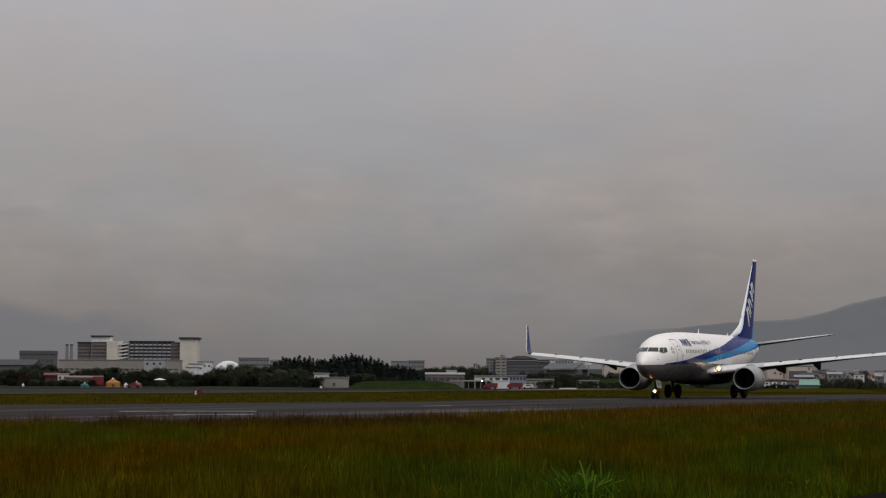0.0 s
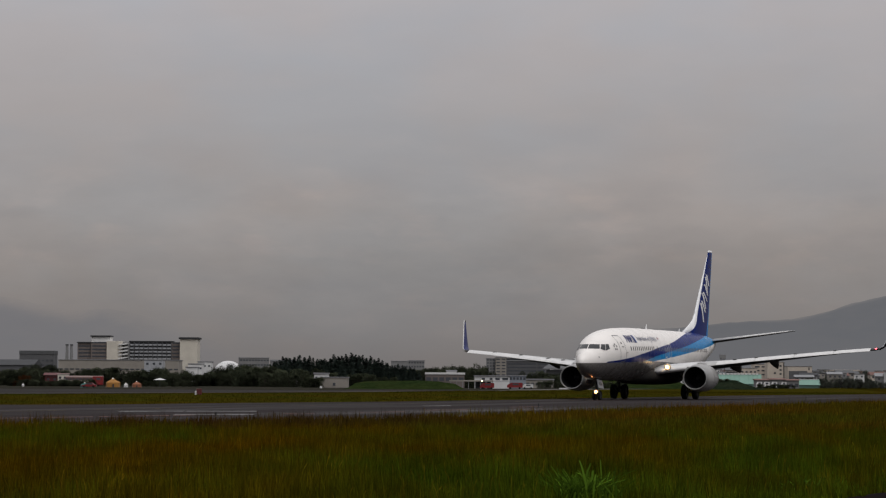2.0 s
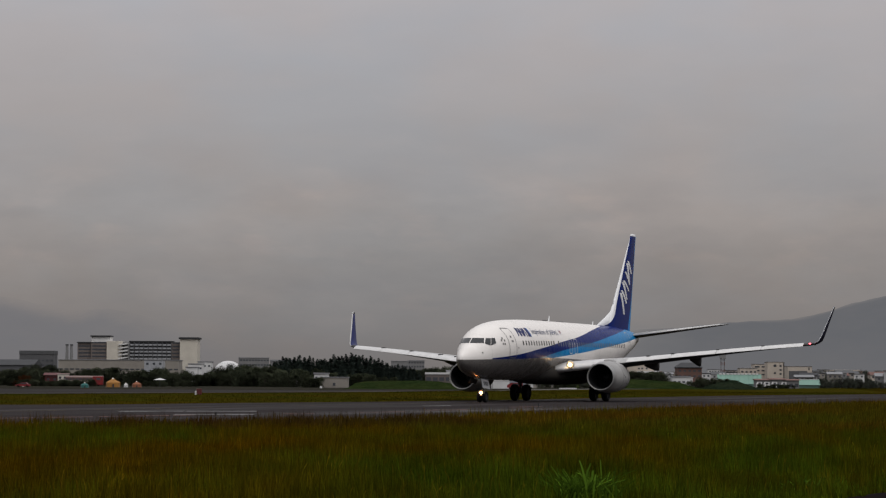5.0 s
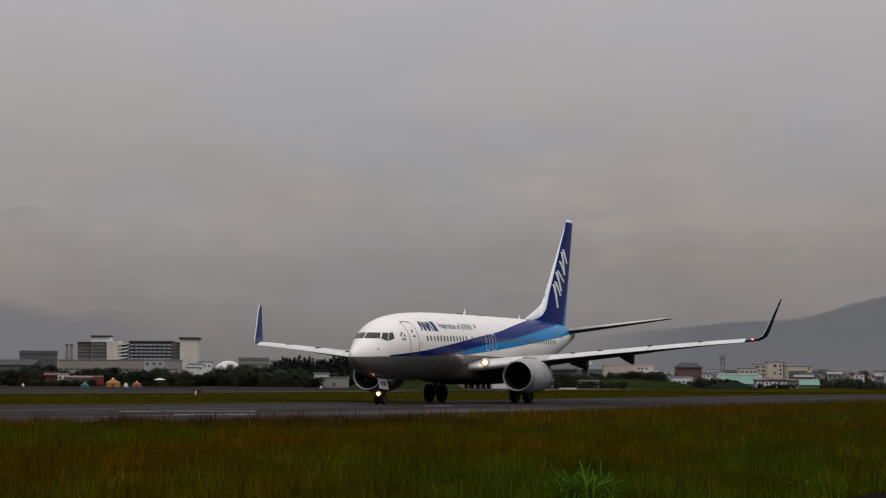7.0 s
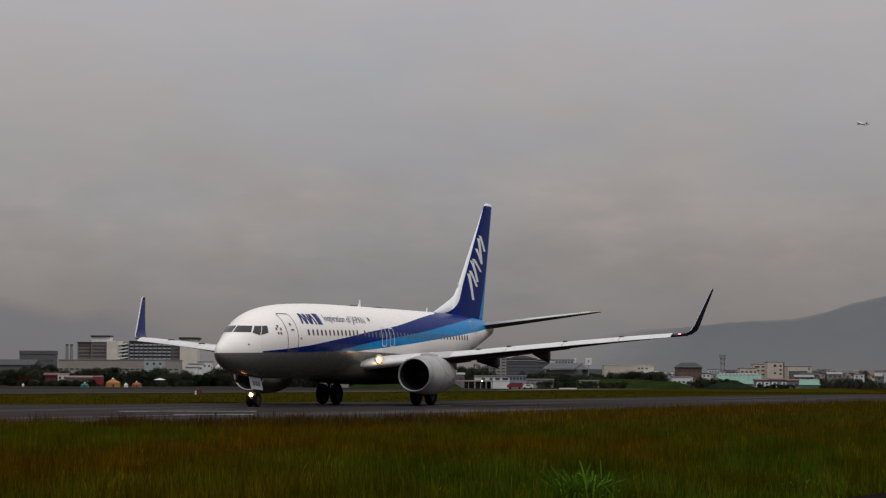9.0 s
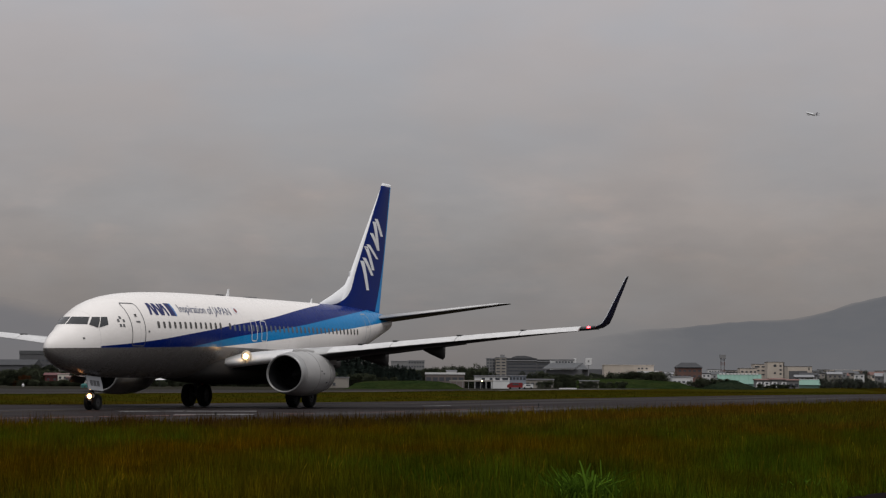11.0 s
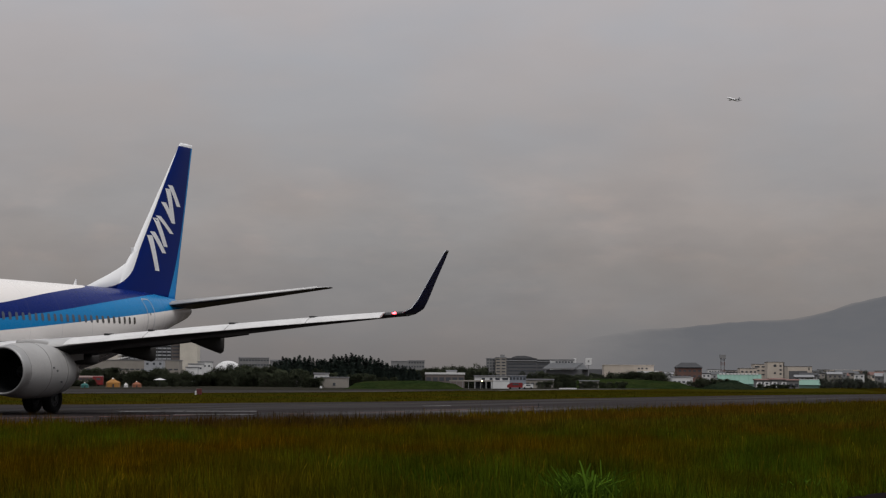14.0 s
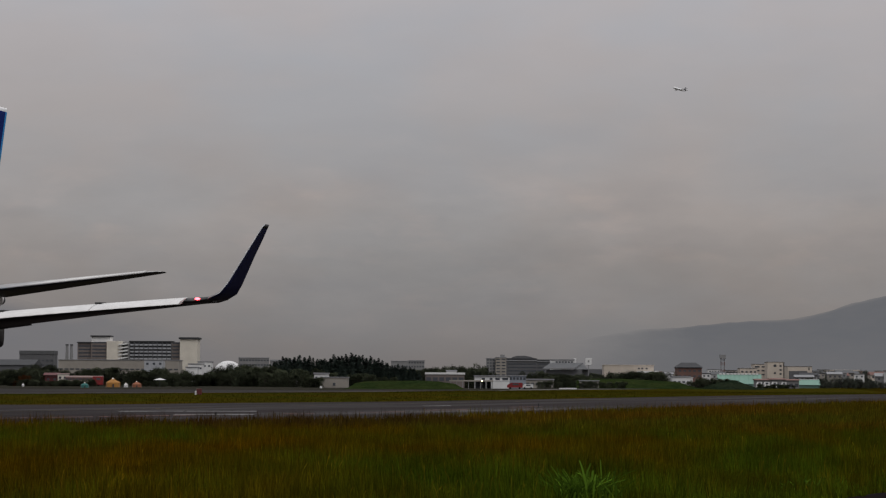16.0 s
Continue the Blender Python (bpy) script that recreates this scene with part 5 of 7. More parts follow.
    build_tail(root)
    return root


def build_climbing_jet():
    """The small jet far off in the sky."""
    root = thing("climbing_jet", pose(0, 4500, 500), "pale distant jet airliner climbing under the clouds", "airplane")
    secs = []
    for s, r in ((0, 0.1), (1, 0.9), (3, 1.6), (6, 1.9), (24, 1.9), (30, 1.2), (34, 0.3)):
        up = 0.05 * max(0, s - 22)
        secs.append([(-s, r * math.cos(k * math.pi / 8), up + r * math.sin(k * math.pi / 8)) for k in range(16)])
    part("fuselage", loft(secs, M_WHITE, "fuselage"), M_WHITE, root)
    for side in (1, -1):
        part("wing", loft([plane_ring(y, le, c, z, 0.11, side) for y, le, c, z in ((1, 12.5, 6, -0.9), (6, 15.5, 4.2, -0.3), (16, 20.5, 1.6, 0.8))], M_FARHAZE, "wing"), M_FARHAZE, root)
        part("stabilizer", loft([plane_ring(y, le, c, z, 0.1, side) for y, le, c, z in ((0.4, 29.5, 3.6, 0.7), (6, 33, 1.3, 1.2))], M_FARHAZE, "stabilizer"), M_FARHAZE, root)
        part("engine", lathe([(0, 0.85), (0.3, 1.0), (2.5, 1.0), (4, 0.6), (4, 0.0)], (-12, side * 5, -1.5), M_FARHAZE, "engine", 16), M_FARHAZE, root)
    fin = [[(-(le + a), u, z) for a, u in airfoil(c, 0.1)] for z, le, c in ((1.5, 27.5, 6), (7.5, 32.5, 2))]
    part("tail_fin", loft(fin, M_FARTAIL, "tail_fin"), M_FARTAIL, root)
    return root

# ---------------------------------------------------------------- trees


def leaf_cloud(rng, lumps, count, size):
    """Many small leaf clumps (crossed quads) spread through lumps of (x, y, z, radius)."""
    verts, faces, norms = [], [], []
    for _ in range(count):
        cx, cy, cz, r = rng.choice(lumps)
        d = Vector((rng.gauss(0, 1), rng.gauss(0, 1), rng.gauss(0, 0.8))).normalized() * r * (0.55 + 0.5 * rng.random())
        p = Vector((cx, cy, cz)) + d
        u = Vector((rng.gauss(0, 1), rng.gauss(0, 1), rng.gauss(0, 1))).normalized()
        v = u.orthogonal().normalized()
        if u.cross(v).dot(d) < 0:
            v = -v
        k = size * (0.6 + 0.8 * rng.random())
        o = len(verts)
        verts += [p - u * k, p + v * k * 0.7, p + u * k, p - v * k * 0.7]
        faces.append((o, o + 1, o + 2, o + 3))
        norms += [tuple((d.normalized() * 0.8 + u.cross(v).normalized() * 0.2).normalized())] * 4
    return verts, faces, norms


def leafy(verts, faces, norms, mat):
    """A crown mesh whose leaves are shaded by the bough they grow on."""
    me = mesh_from("crown", verts, faces, mat, True)
    me.normals_split_custom_set_from_vertices(norms)
    return me


def broad_tree(seed, h, wide):
    rng = random.Random(seed)
    root = thing("tree", pose(0, 0, -1.5), "dark green broadleaf tree with an uneven crown", "tree", "trees round the airfield")
    bm = rod(bmesh.new(), (0, 0, 0), (0.05, 0, h * 0.45), 0.05 * h * 0.55, 0.03 * h * 0.5, 8)
    lumps = []
    for k in range(7):
        a = k * 0.9 + rng.random()
        r = wide * (0.2 + 0.28 * rng.random())
        z = h * (0.30 + 0.52 * rng.random())
        p = (math.cos(a) * r, math.sin(a) * r, z)
        rod(bm, (0.02, 0, h * (0.25 + 0.1 * rng.random())), p, 0.012 * h, 0.004 * h, 5)
        lumps.append((*p, wide * (0.17 + 0.12 * rng.random())))
    lumps.append((0, 0, h * 0.78, wide * 0.22))
    lumps.append((0, 0, h * 0.35, wide * 0.36))
    lumps.append((0.1 * wide, 0, h * 0.2, wide * 0.34))
    lumps.append((-0.22 * wide, 0, h * 0.14, wide * 0.28))
    lumps.append((0.26 * wide, 0, h * 0.13, wide * 0.28))
    part("trunk", bm, M_BARK, root)
    part("crown", leafy(*leaf_cloud(rng, lumps, 2800, 0.029 * h), M_BROADLEAF), M_BROADLEAF, root)
    return root


def conifer(seed, h, wide):
    rng = random.Random(seed)
    root = thing("conifer", pose(0, 0, -1.5), "dark pointed conifer in a dense row", "tree", "conifer wood")
    bm = rod(bmesh.new(), (0, 0, 0), (0, 0, h * 0.97), 0.022 * h, 0.004 * h, 7)
    verts, faces, norms = [], [], []
    for lev in range(30):
        t = lev / 29
        z = h * (0.08 + 0.9 * t)
        reach = wide * 0.5 * (1 - t) ** 0.7 * (0.75 + 0.4 * rng.random()) + 0.02 * wide
        for k in range(9 if t < 0.7 else 6):
            a = rng.random() * 6.283
            L = reach * (0.7 + 0.5 * rng.random())
            tip = Vector((math.cos(a) * L, math.sin(a) * L, z - 0.25 * L + 0.02 * h))
            if k < 3 and lev % 3 == 0:
                rod(bm, (0, 0, z), tuple(tip * 0.8 + Vector((0, 0, 0.2 * z))), 0.006 * h, 0.002 * h, 4)
            for q in range(4):
                c = Vector((0, 0, z)).lerp(tip, 0.25 + 0.25 * q)
                side = Vector((-math.sin(a), math.cos(a), 0.3 * rng.gauss(0, 1)))
                o = len(verts)
                k2 = 0.030 * h * (0.7 + 0.6 * rng.random())
                out = (tip - Vector((0, 0, z))).normalized()
                quad = [c - side * k2, c + out * k2 * 1.5 - Vector((0, 0, 0.1 * k2)), c + side * k2, c - out * k2 * 0.8 + Vector((0, 0, 0.6 * k2))]
                up = (quad[1] - quad[0]).cross(quad[2] - quad[0]).normalized()
                facing = Vector((math.cos(a), math.sin(a), 0.08))
                if up.dot(facing) < 0:
                    quad.reverse()
                    up = -up
                verts += quad
                faces.append((o, o + 1, o + 2, o + 3))
                norms += [tuple((facing.normalized() * 0.85 + up * 0.15).normalized())] * 4
    part("trunk", bm, M_BARK, root)
    part("crown", leafy(verts, faces, norms, M_CONIFER), M_CONIFER, root)
    return root


def build_trees():
    rng = random.Random(21)
    kinds = [broad_tree(s, 8.0, 8.5) for s in (1, 2, 3, 4)]
    hazy_trees = [broad_tree(s, 8.0, 8.5) for s in (8, 9)]
    for tree_ in hazy_trees:
        tagged(tree_, "tree among the town's houses, haze put into its leaf colour")
        next(c for c in tree_.children if c.name.startswith("crown")).data.materials[0] = M_HAZELEAF
    rust = broad_tree(6, 8.0, 8.0)
    tagged(rust, "rust-brown leafed tree at the field's edge")
    next(c for c in rust.children if c.name.startswith("crown")).data.materials[0] = M_RUSTLEAF
    pines = [conifer(s, 14.0, 8.6) for s in (11, 12, 13)]
    used = set()

    def put(kind, x, y, k, z=-1.5):
        base = kind
        m = pose(x, y, z, 0, 0, rng.random() * 360)
        if id(base) not in used:
            used.add(id(base))
            ob = base
            ob.matrix_basis = m
        else:
            ob = copy_thing(base, m)
        ob.scale = (k * (0.9 + 0.2 * rng.random()), k * (0.9 + 0.2 * rng.random()), k)

    # conifer wood: crest line of (x, height)
    crest = [(-73.8, 10.6), (-69.9, 12.6), (-64.9, 13.3), (-58.8, 12.6), (-55, 11.7), (-50.1, 12.7), (-45.2, 13.7), (-39, 14), (-34.1, 13), (-29.1, 12.3), (-25.4, 10.8), (-21.7, 9.6), (-17.5, 9.4), (-11.8, 8), (-9.3, 6)]
    cx, ch = [c[0] for c in crest], [c[1] for c in crest]
    for row, low, high in ((1000, 0.88, 1.04), (990, 0.78, 0.92), (1010, 0.84, 0.96)):
        x = cx[0] + rng.uniform(0, 1.5)
        while x < cx[-1]:
            h = float(np.interp(x, cx, ch))
            put(rng.choice(pines), x, row + rng.uniform(-3, 3), h / 14 * rng.uniform(low, high))
            x += rng.uniform(1.3, 2.3)
    for _ in range(60):
        x = rng.uniform(cx[0] - 12, cx[-1])
        h = float(np.interp(x, cx, ch))
        put(rng.choice(kinds + pines), x, 960 + rng.uniform(-18, 10), h / 14 * rng.uniform(0.55, 0.8))
    # broadleaf belts: rows of (x from, x to, y, height, spacing)
    belts = [[(-170, -146.1, 880, 7, 3), (-166.1, -142.8, 860, 5.4, 3), (-152.7, -100.5, 900, 5.5, 3), (-145.2, -110.8, 930, 6.7, 4), (-149, -121, 795, 2.3, 0.9), (-140, -126, 790, 1.8, 0.8), (-104.6, -86, 796, 2.1, 1.8), (-105.8, -97.2, 870, 5.5, 3.2), (-97, -87.1, 868, 4.7, 3), (-87.7, -77.9, 870, 6.3, 3.2), (-89.9, -62.8, 900, 8, 3.2), (-99.4, -87.5, 880, 5.2, 3), (-74.9, -45.1, 860, 6.3, 3.2), (-64.8, -52.4, 840, 4.8, 3.4), (-47.9, -42.2, 800, 3.4, 0.9), (-74, -55.1, 850, 5.2, 3)],
             [(-21.4, -5.9, 1050, 7.4, 3), (6.8, 12.4, 850, 6.7, 2.4), (2.4, 22.4, 1350, 9.5, 5), (-10.3, 11.9, 1500, 11.7, 6), (12.7, 31.3, 1600, 13.6, 5), (35.1, 53.6, 1000, 6.3, 3), (44.1, 67, 980, 5.3, 2.6), (63.5, 94.3, 1000, 6, 2.6), (46.9, 87.5, 940, 3.9, 2.4), (117.8, 133.9, 1300, 7.7, 5), (101.6, 111, 900, 4.4, 2.6), (96, 112.3, 880, 3.6, 2.2), (35.5, 67.9, 836, 2.6, 1.8), (133.5, 149, 972, 1.7, 1.0), (75.9, 94.6, 985, 6.6, 2), (48.3, 70.5, 900, 4.3, 2.2), (96.5, 102.9, 870, 3.6, 1.8)],
             [(186, 209.2, 1150, 5.2, 3.2), (174, 206.6, 1050, 3.2, 3), (194.7, 212, 1100, 4.6, 4), (292, 345, 1800, 11.5, 7)]]
    for px, y, k in ((-150.56, 825, 0.5), (-148.4, 815, 0.36), (-147.2, 790, 0.24), (-145.27, 845, 0.6)):
        put(rust, px, y, k)
    for x0, x1, y, h, step in [b for group in belts for b in group]:
        x = x0
        while x < x1:
            put(rng.choice(hazy_trees if x > 160 else kinds), x, y + rng.uniform(-6, 6), h / 7.7 * rng.uniform(0.78, 1.12))
            x += step * rng.uniform(0.7, 1.3)


# ---------------------------------------------------------------- buildings
SHARED = {}


def pane_mesh(w_, h_):
    key = (round(w_, 2), round(h_, 2))
    if key not in SHARED:
        bm = boxed(-w_ / 2, w_ / 2, -0.06, 0.06, -h_ / 2, h_ / 2)
        me = bpy.data.meshes.new("window")
        bm.to_mesh(me)
        bm.free()
        me.materials.append(M_PANE)
        SHARED[key] = me
    return SHARED[key]


def building(name, spot, label, wall, roof=None, deep=14, floors=0, bays=0, win=(1.6, 1.3), first=1.6, storey=3.2, turn=0.0, parapet=0.5, gable=0.0, kind="building"):
    """A block on the far side of the field: walls, roof slab or gable, single windows."""
    x, y, w_, h = spot
    root = thing(name, pose(x, y, -1.5, 0, 0, turn), label, kind)
    part("wall", boxed(-w_ / 2, w_ / 2, 0, deep, 0, h, bevel=0.05), wall, root)
    roof = roof or M_GREYROOF
    if gable:
        bm = bmesh.new()
        o = 0.6
        vs = [bm.verts.new(v) for v in ((-w_ / 2 - o, -o, h + 0.01), (w_ / 2 + o, -o, h + 0.01), (w_ / 2 + o, deep + o, h + 0.01), (-w_ / 2 - o, deep + o, h + 0.01), (-w_ / 2 - o, deep / 2, h + gable), (w_ / 2 + o, deep / 2, h + gable))]
        for f in ((0, 1, 5, 4), (2, 3, 4, 5), (1, 2, 5), (3, 0, 4), (3, 2, 1, 0)):
            bm.faces.new([vs[i] for i in f])
        part("roof", bm, roof, root)
    else:
        part("roof", boxed(-w_ / 2 - 0.25, w_ / 2 + 0.25, -0.25, deep + 0.25, h, h + parapet, bevel=0.06), roof, root)
    for f in range(floors):
        if first + f * storey > h - win[1] / 2 - 0.3:
            break
        for b in range(bays):
            ob = part("window", pane_mesh(*win), M_PANE, root)
            ob.location = (-w_ / 2 + w_ * (b + 0.5) / bays, -0.03, first + f * storey)
    return root


def apartment_block():
    """Tall pale apartment slab with balcony floors, brown wings and cream end walls."""
    D = 1900.0
    root = thing("apartment_block", pose(-260.08, D, -1.5), "tall apartment block with brown wings, cream end walls and balconies", "building")
    u = 0.4696

    def col(px):
        return (px - 228) * u

    def hgt(py):
        return 2.1 + (671.5 - py) * u

    # wings: x from, x to, front, depth, top, material, name
    for a, b, y0, dp, top, mat, nm in ((138, 163, -4, 16, 607, M_BROWNWALL, "wing_wall"), (163, 191, -7, 22, 606, M_BROWNWALL, "wing_wall"), (191, 217, -9, 24, 604.5, M_CREAM, "end_wall"),
                                       (217, 229, -2, 16, 605, M_GREYWALL, "stair_wall"), (229, 303, 0, 14, 605, M_GREYWALL, "slab_wall"), (303, 319, -1, 15, 605.5, M_BROWNWALL, "wing_wall"),
                                       (319, 350, -6, 22, 600.5, M_CREAM, "end_wall")):
        part(nm, boxed(col(a), col(b) - 0.05, y0, y0 + dp, 0, hgt(top), bevel=0.1), mat, root)
    for a, b, y0, y1, top, th, mat in ((161, 197, -6, 10, 594.5, 1.1, M_DARKROOF), (137, 164, -5, 13, 606, 0.8, M_DARKROOF), (228, 305, -1.5, 14, 603.6, 0.7, M_DARKROOF), (317, 352, -7, 17, 597, 1.5, M_DARKROOF)):
        part("roof", boxed(col(a), col(b), y0, y1, hgt(top) - th, hgt(top), bevel=0.06), mat, root, "dark roof slab")
    part("stair_head", boxed(col(163), col(196), -5, 9, hgt(606), hgt(597) - 0.05, bevel=0.08), M_WHITEWALL, root, "white stair head")
    pane = pane_mesh(3.0, 1.6)
    for f in range(10):
        z = hgt(608) - f * 2.85
        if z < 3:
            break
        part("balcony", boxed(col(230), col(303), -1.5, -0.05, z - 1.85, z - 0.60, bevel=0.05), M_LIGHTGREY, root, "pale balcony parapet")
        for b in range(9):
            ob = part("window", pane, M_PANE, root)
            ob.location = (col(229) + (col(303) - col(229)) * (b + 0.5) / 9, -0.04, z + 0.1)
        bm = boxed(col(212), col(227), -10.2, -2.1, z - 1.5, z - 0.4, bevel=0.05)
        for v in bm.verts:
            v.co.z += 0.16 * (v.co.x - col(219))
        part("balcony", bm, M_WHITEWALL, root, "white sloping stair landing")
        for a, b, y0 in ((139, 162, -4), (164, 190, -7), (304, 318, -1)):
            part("window_band", boxed(col(a) + 0.4, col(b) - 0.4, y0 - 0.05, y0 + 0.05, z - 0.2, z + 1.0), M_PANE, root)
    for b in range(10):
        xx = col(229.5) + (col(303) - col(229.5)) * b / 9
        part("fin_wall", boxed(xx - 0.25, xx + 0.25, -2.0, -0.02, 0, hgt(606), bevel=0.03), M_DARKWALL, root)


def dome_hall():
    root = thing("dome_hall", pose(-103.62, 1100, -1.5), "white domed hall roof behind the trees", "building")
    r, hh = 6.6, 5.0
    secs = []
    for k in range(9):
        a = k / 8 * math.pi / 2
        secs.append([(r * math.cos(a) * math.cos(q * math.pi / 16) + 0.001, 8 + r * math.cos(a) * math.sin(q * math.pi / 16), 6.61 + hh * math.sin(a)) for q in range(32)])
    part("dome", loft(secs, M_WHITEWALL, "dome"), M_WHITEWALL, root, "white dome")
    part("wall", rod(bmesh.new(), (0, 8, 0), (0, 8, 6.61), r, r, 32), M_GREYWALL, root)
    for k in range(9):
        a = radians(200 + 17.5 * k)
        part("rib", rod(bmesh.new(), (r * math.cos(a), 8 + r * math.sin(a), 6.61), (r * 0.62 * math.cos(a), 8 + r * 0.62 * math.sin(a), 6.61 + hh * 0.82), 0.12, 0.1, 6), M_GREYROOF, root)


def office_block():
    """Dark office slab of two lengths with pale cornices, window bands and a low arched roof house."""
    root = thing("office_slab", pose(72.6, 2100, -1.5), "long dark grey office slab with pale cornice lines", "building")
    part("wall", boxed(-14, 14, 0, 18, 0, 21.6, bevel=0.1), M_DARKWALL, root)
    part("wing_wall", boxed(14.05, 28.2, 1, 18, 0, 20.6, bevel=0.1), M_DARKWALL, root)
    part("parapet", boxed(-14.1, 14.1, -0.2, 18.1, 21.65, 23.3, bevel=0.1), M_DARKROOF, root, "dark parapet")
    part("cornice", boxed(-14.3, 14.3, -0.6, 0.3, 20.6, 21.5, bevel=0.05), M_GREYROOF, root, "pale cornice line")
    part("cornice", boxed(14.4, 28.4, 0.3, 1.2, 20.1, 20.9, bevel=0.05), M_GREYROOF, root, "pale cornice line")
    part("parapet", boxed(14.1, 28.3, 0.8, 18, 20.95, 22.2, bevel=0.1), M_DARKROOF, root, "dark parapet")
    secs = []
    for x, z in ((-9.5, 23.4), (-7.5, 24.6), (-3.5, 25.5), (3.0, 25.6), (8.0, 24.7), (12.0, 23.4)):
        secs.append([(x, 3, 23.3), (x, 3, z), (x, 12, z), (x, 12, 23.3)])
    part("roof_house", loft(secs, M_DARKWALL, "roof_house", smooth=False), M_DARKWALL, root, "low arched roof house")
    for f in range(4):
        z = 8.0 + 3.1 * f
        part("window_band", boxed(-13.2, 13.4, -0.06, 0.06, z, z + 1.2), M_PANE, root)
        part("window_band", boxed(15.0, 27.4, 0.94, 1.06, z, z + 1.2), M_PANE, root)


def arena_hall():
    """Hall with a wide pitched roof, pale eaves and a white clerestory storey."""
    root = thing("sports_hall", pose(66.2, 1500, -1.5), "wide hall with a grey pitched roof and white clerestory", "building")
    part("wall", boxed(2.0, 25.5, 0, 26, 0, 9.9, bevel=0.1), M_DARKWALL, root, "dark hall wall")
    bm = bmesh.new()
    low = [bm.verts.new(v) for v in ((-0.4, -2.2, 10.6), (20.6, -2.2, 10.9), (27.0, 14, 14.2), (5.5, 14, 14.2))]
    top = [bm.verts.new(v.co + Vector((0, 0, 0.55))) for v in low]
    for f in ((low[3], low[2], low[1], low[0]), tuple(top)):
        bm.faces.new(f)
    for k in range(4):
        bm.faces.new((low[k], low[(k + 1) % 4], top[(k + 1) % 4], top[k]))
    part("roof", bm, M_SLATE, root, "slate-grey pitched roof")
    part("eave", boxed(-0.5, 20.7, -2.5, -2.25, 10.55, 11.3, bevel=0.04), M_GREYROOF, root, "pale eave line")
    bm = bmesh.new()
    vs = [bm.verts.new(v) for v in ((20.7, -2.1, 10.5), (29.8, 4, 10.3), (27.0, 13.9, 14.1), (20.7, 13.9, 10.2), (29.8, 13.9, 10.2))]
    for f in ((0, 1, 2), (0, 2, 3), (1, 4, 2), (2, 4, 3), (0, 3, 4, 1)):
        bm.faces.new([vs[i] for i in f])
    part("gable_end", bm, M_SLATE, root, "dark slate gable end")
    part("annex_wall", boxed(25.6, 39.0, 6, 20, 0, 10.6, bevel=0.1), M_DARKWALL, root, "dark annex")
    part("clerestory", boxed(5.5, 21.0, 16, 26, 10, 16.6, bevel=0.1), M_WHITEWALL, root, "white clerestory storey")
    part("stair_tower", boxed(21.05, 22.4, 15.8, 22, 10, 17.6, bevel=0.05), M_WHITEWALL, root)
    part("clerestory_roof", boxed(4.9, 21.4, 15.4, 26.5, 16.65, 17.0, bevel=0.05), M_GREYROOF, root)
    for k in range(6):
        ob = part("window", pane_mesh(1.5, 0.9), M_PANE, root)
        ob.location = (9.5 + 2.0 * k, 15.96, 15.2)


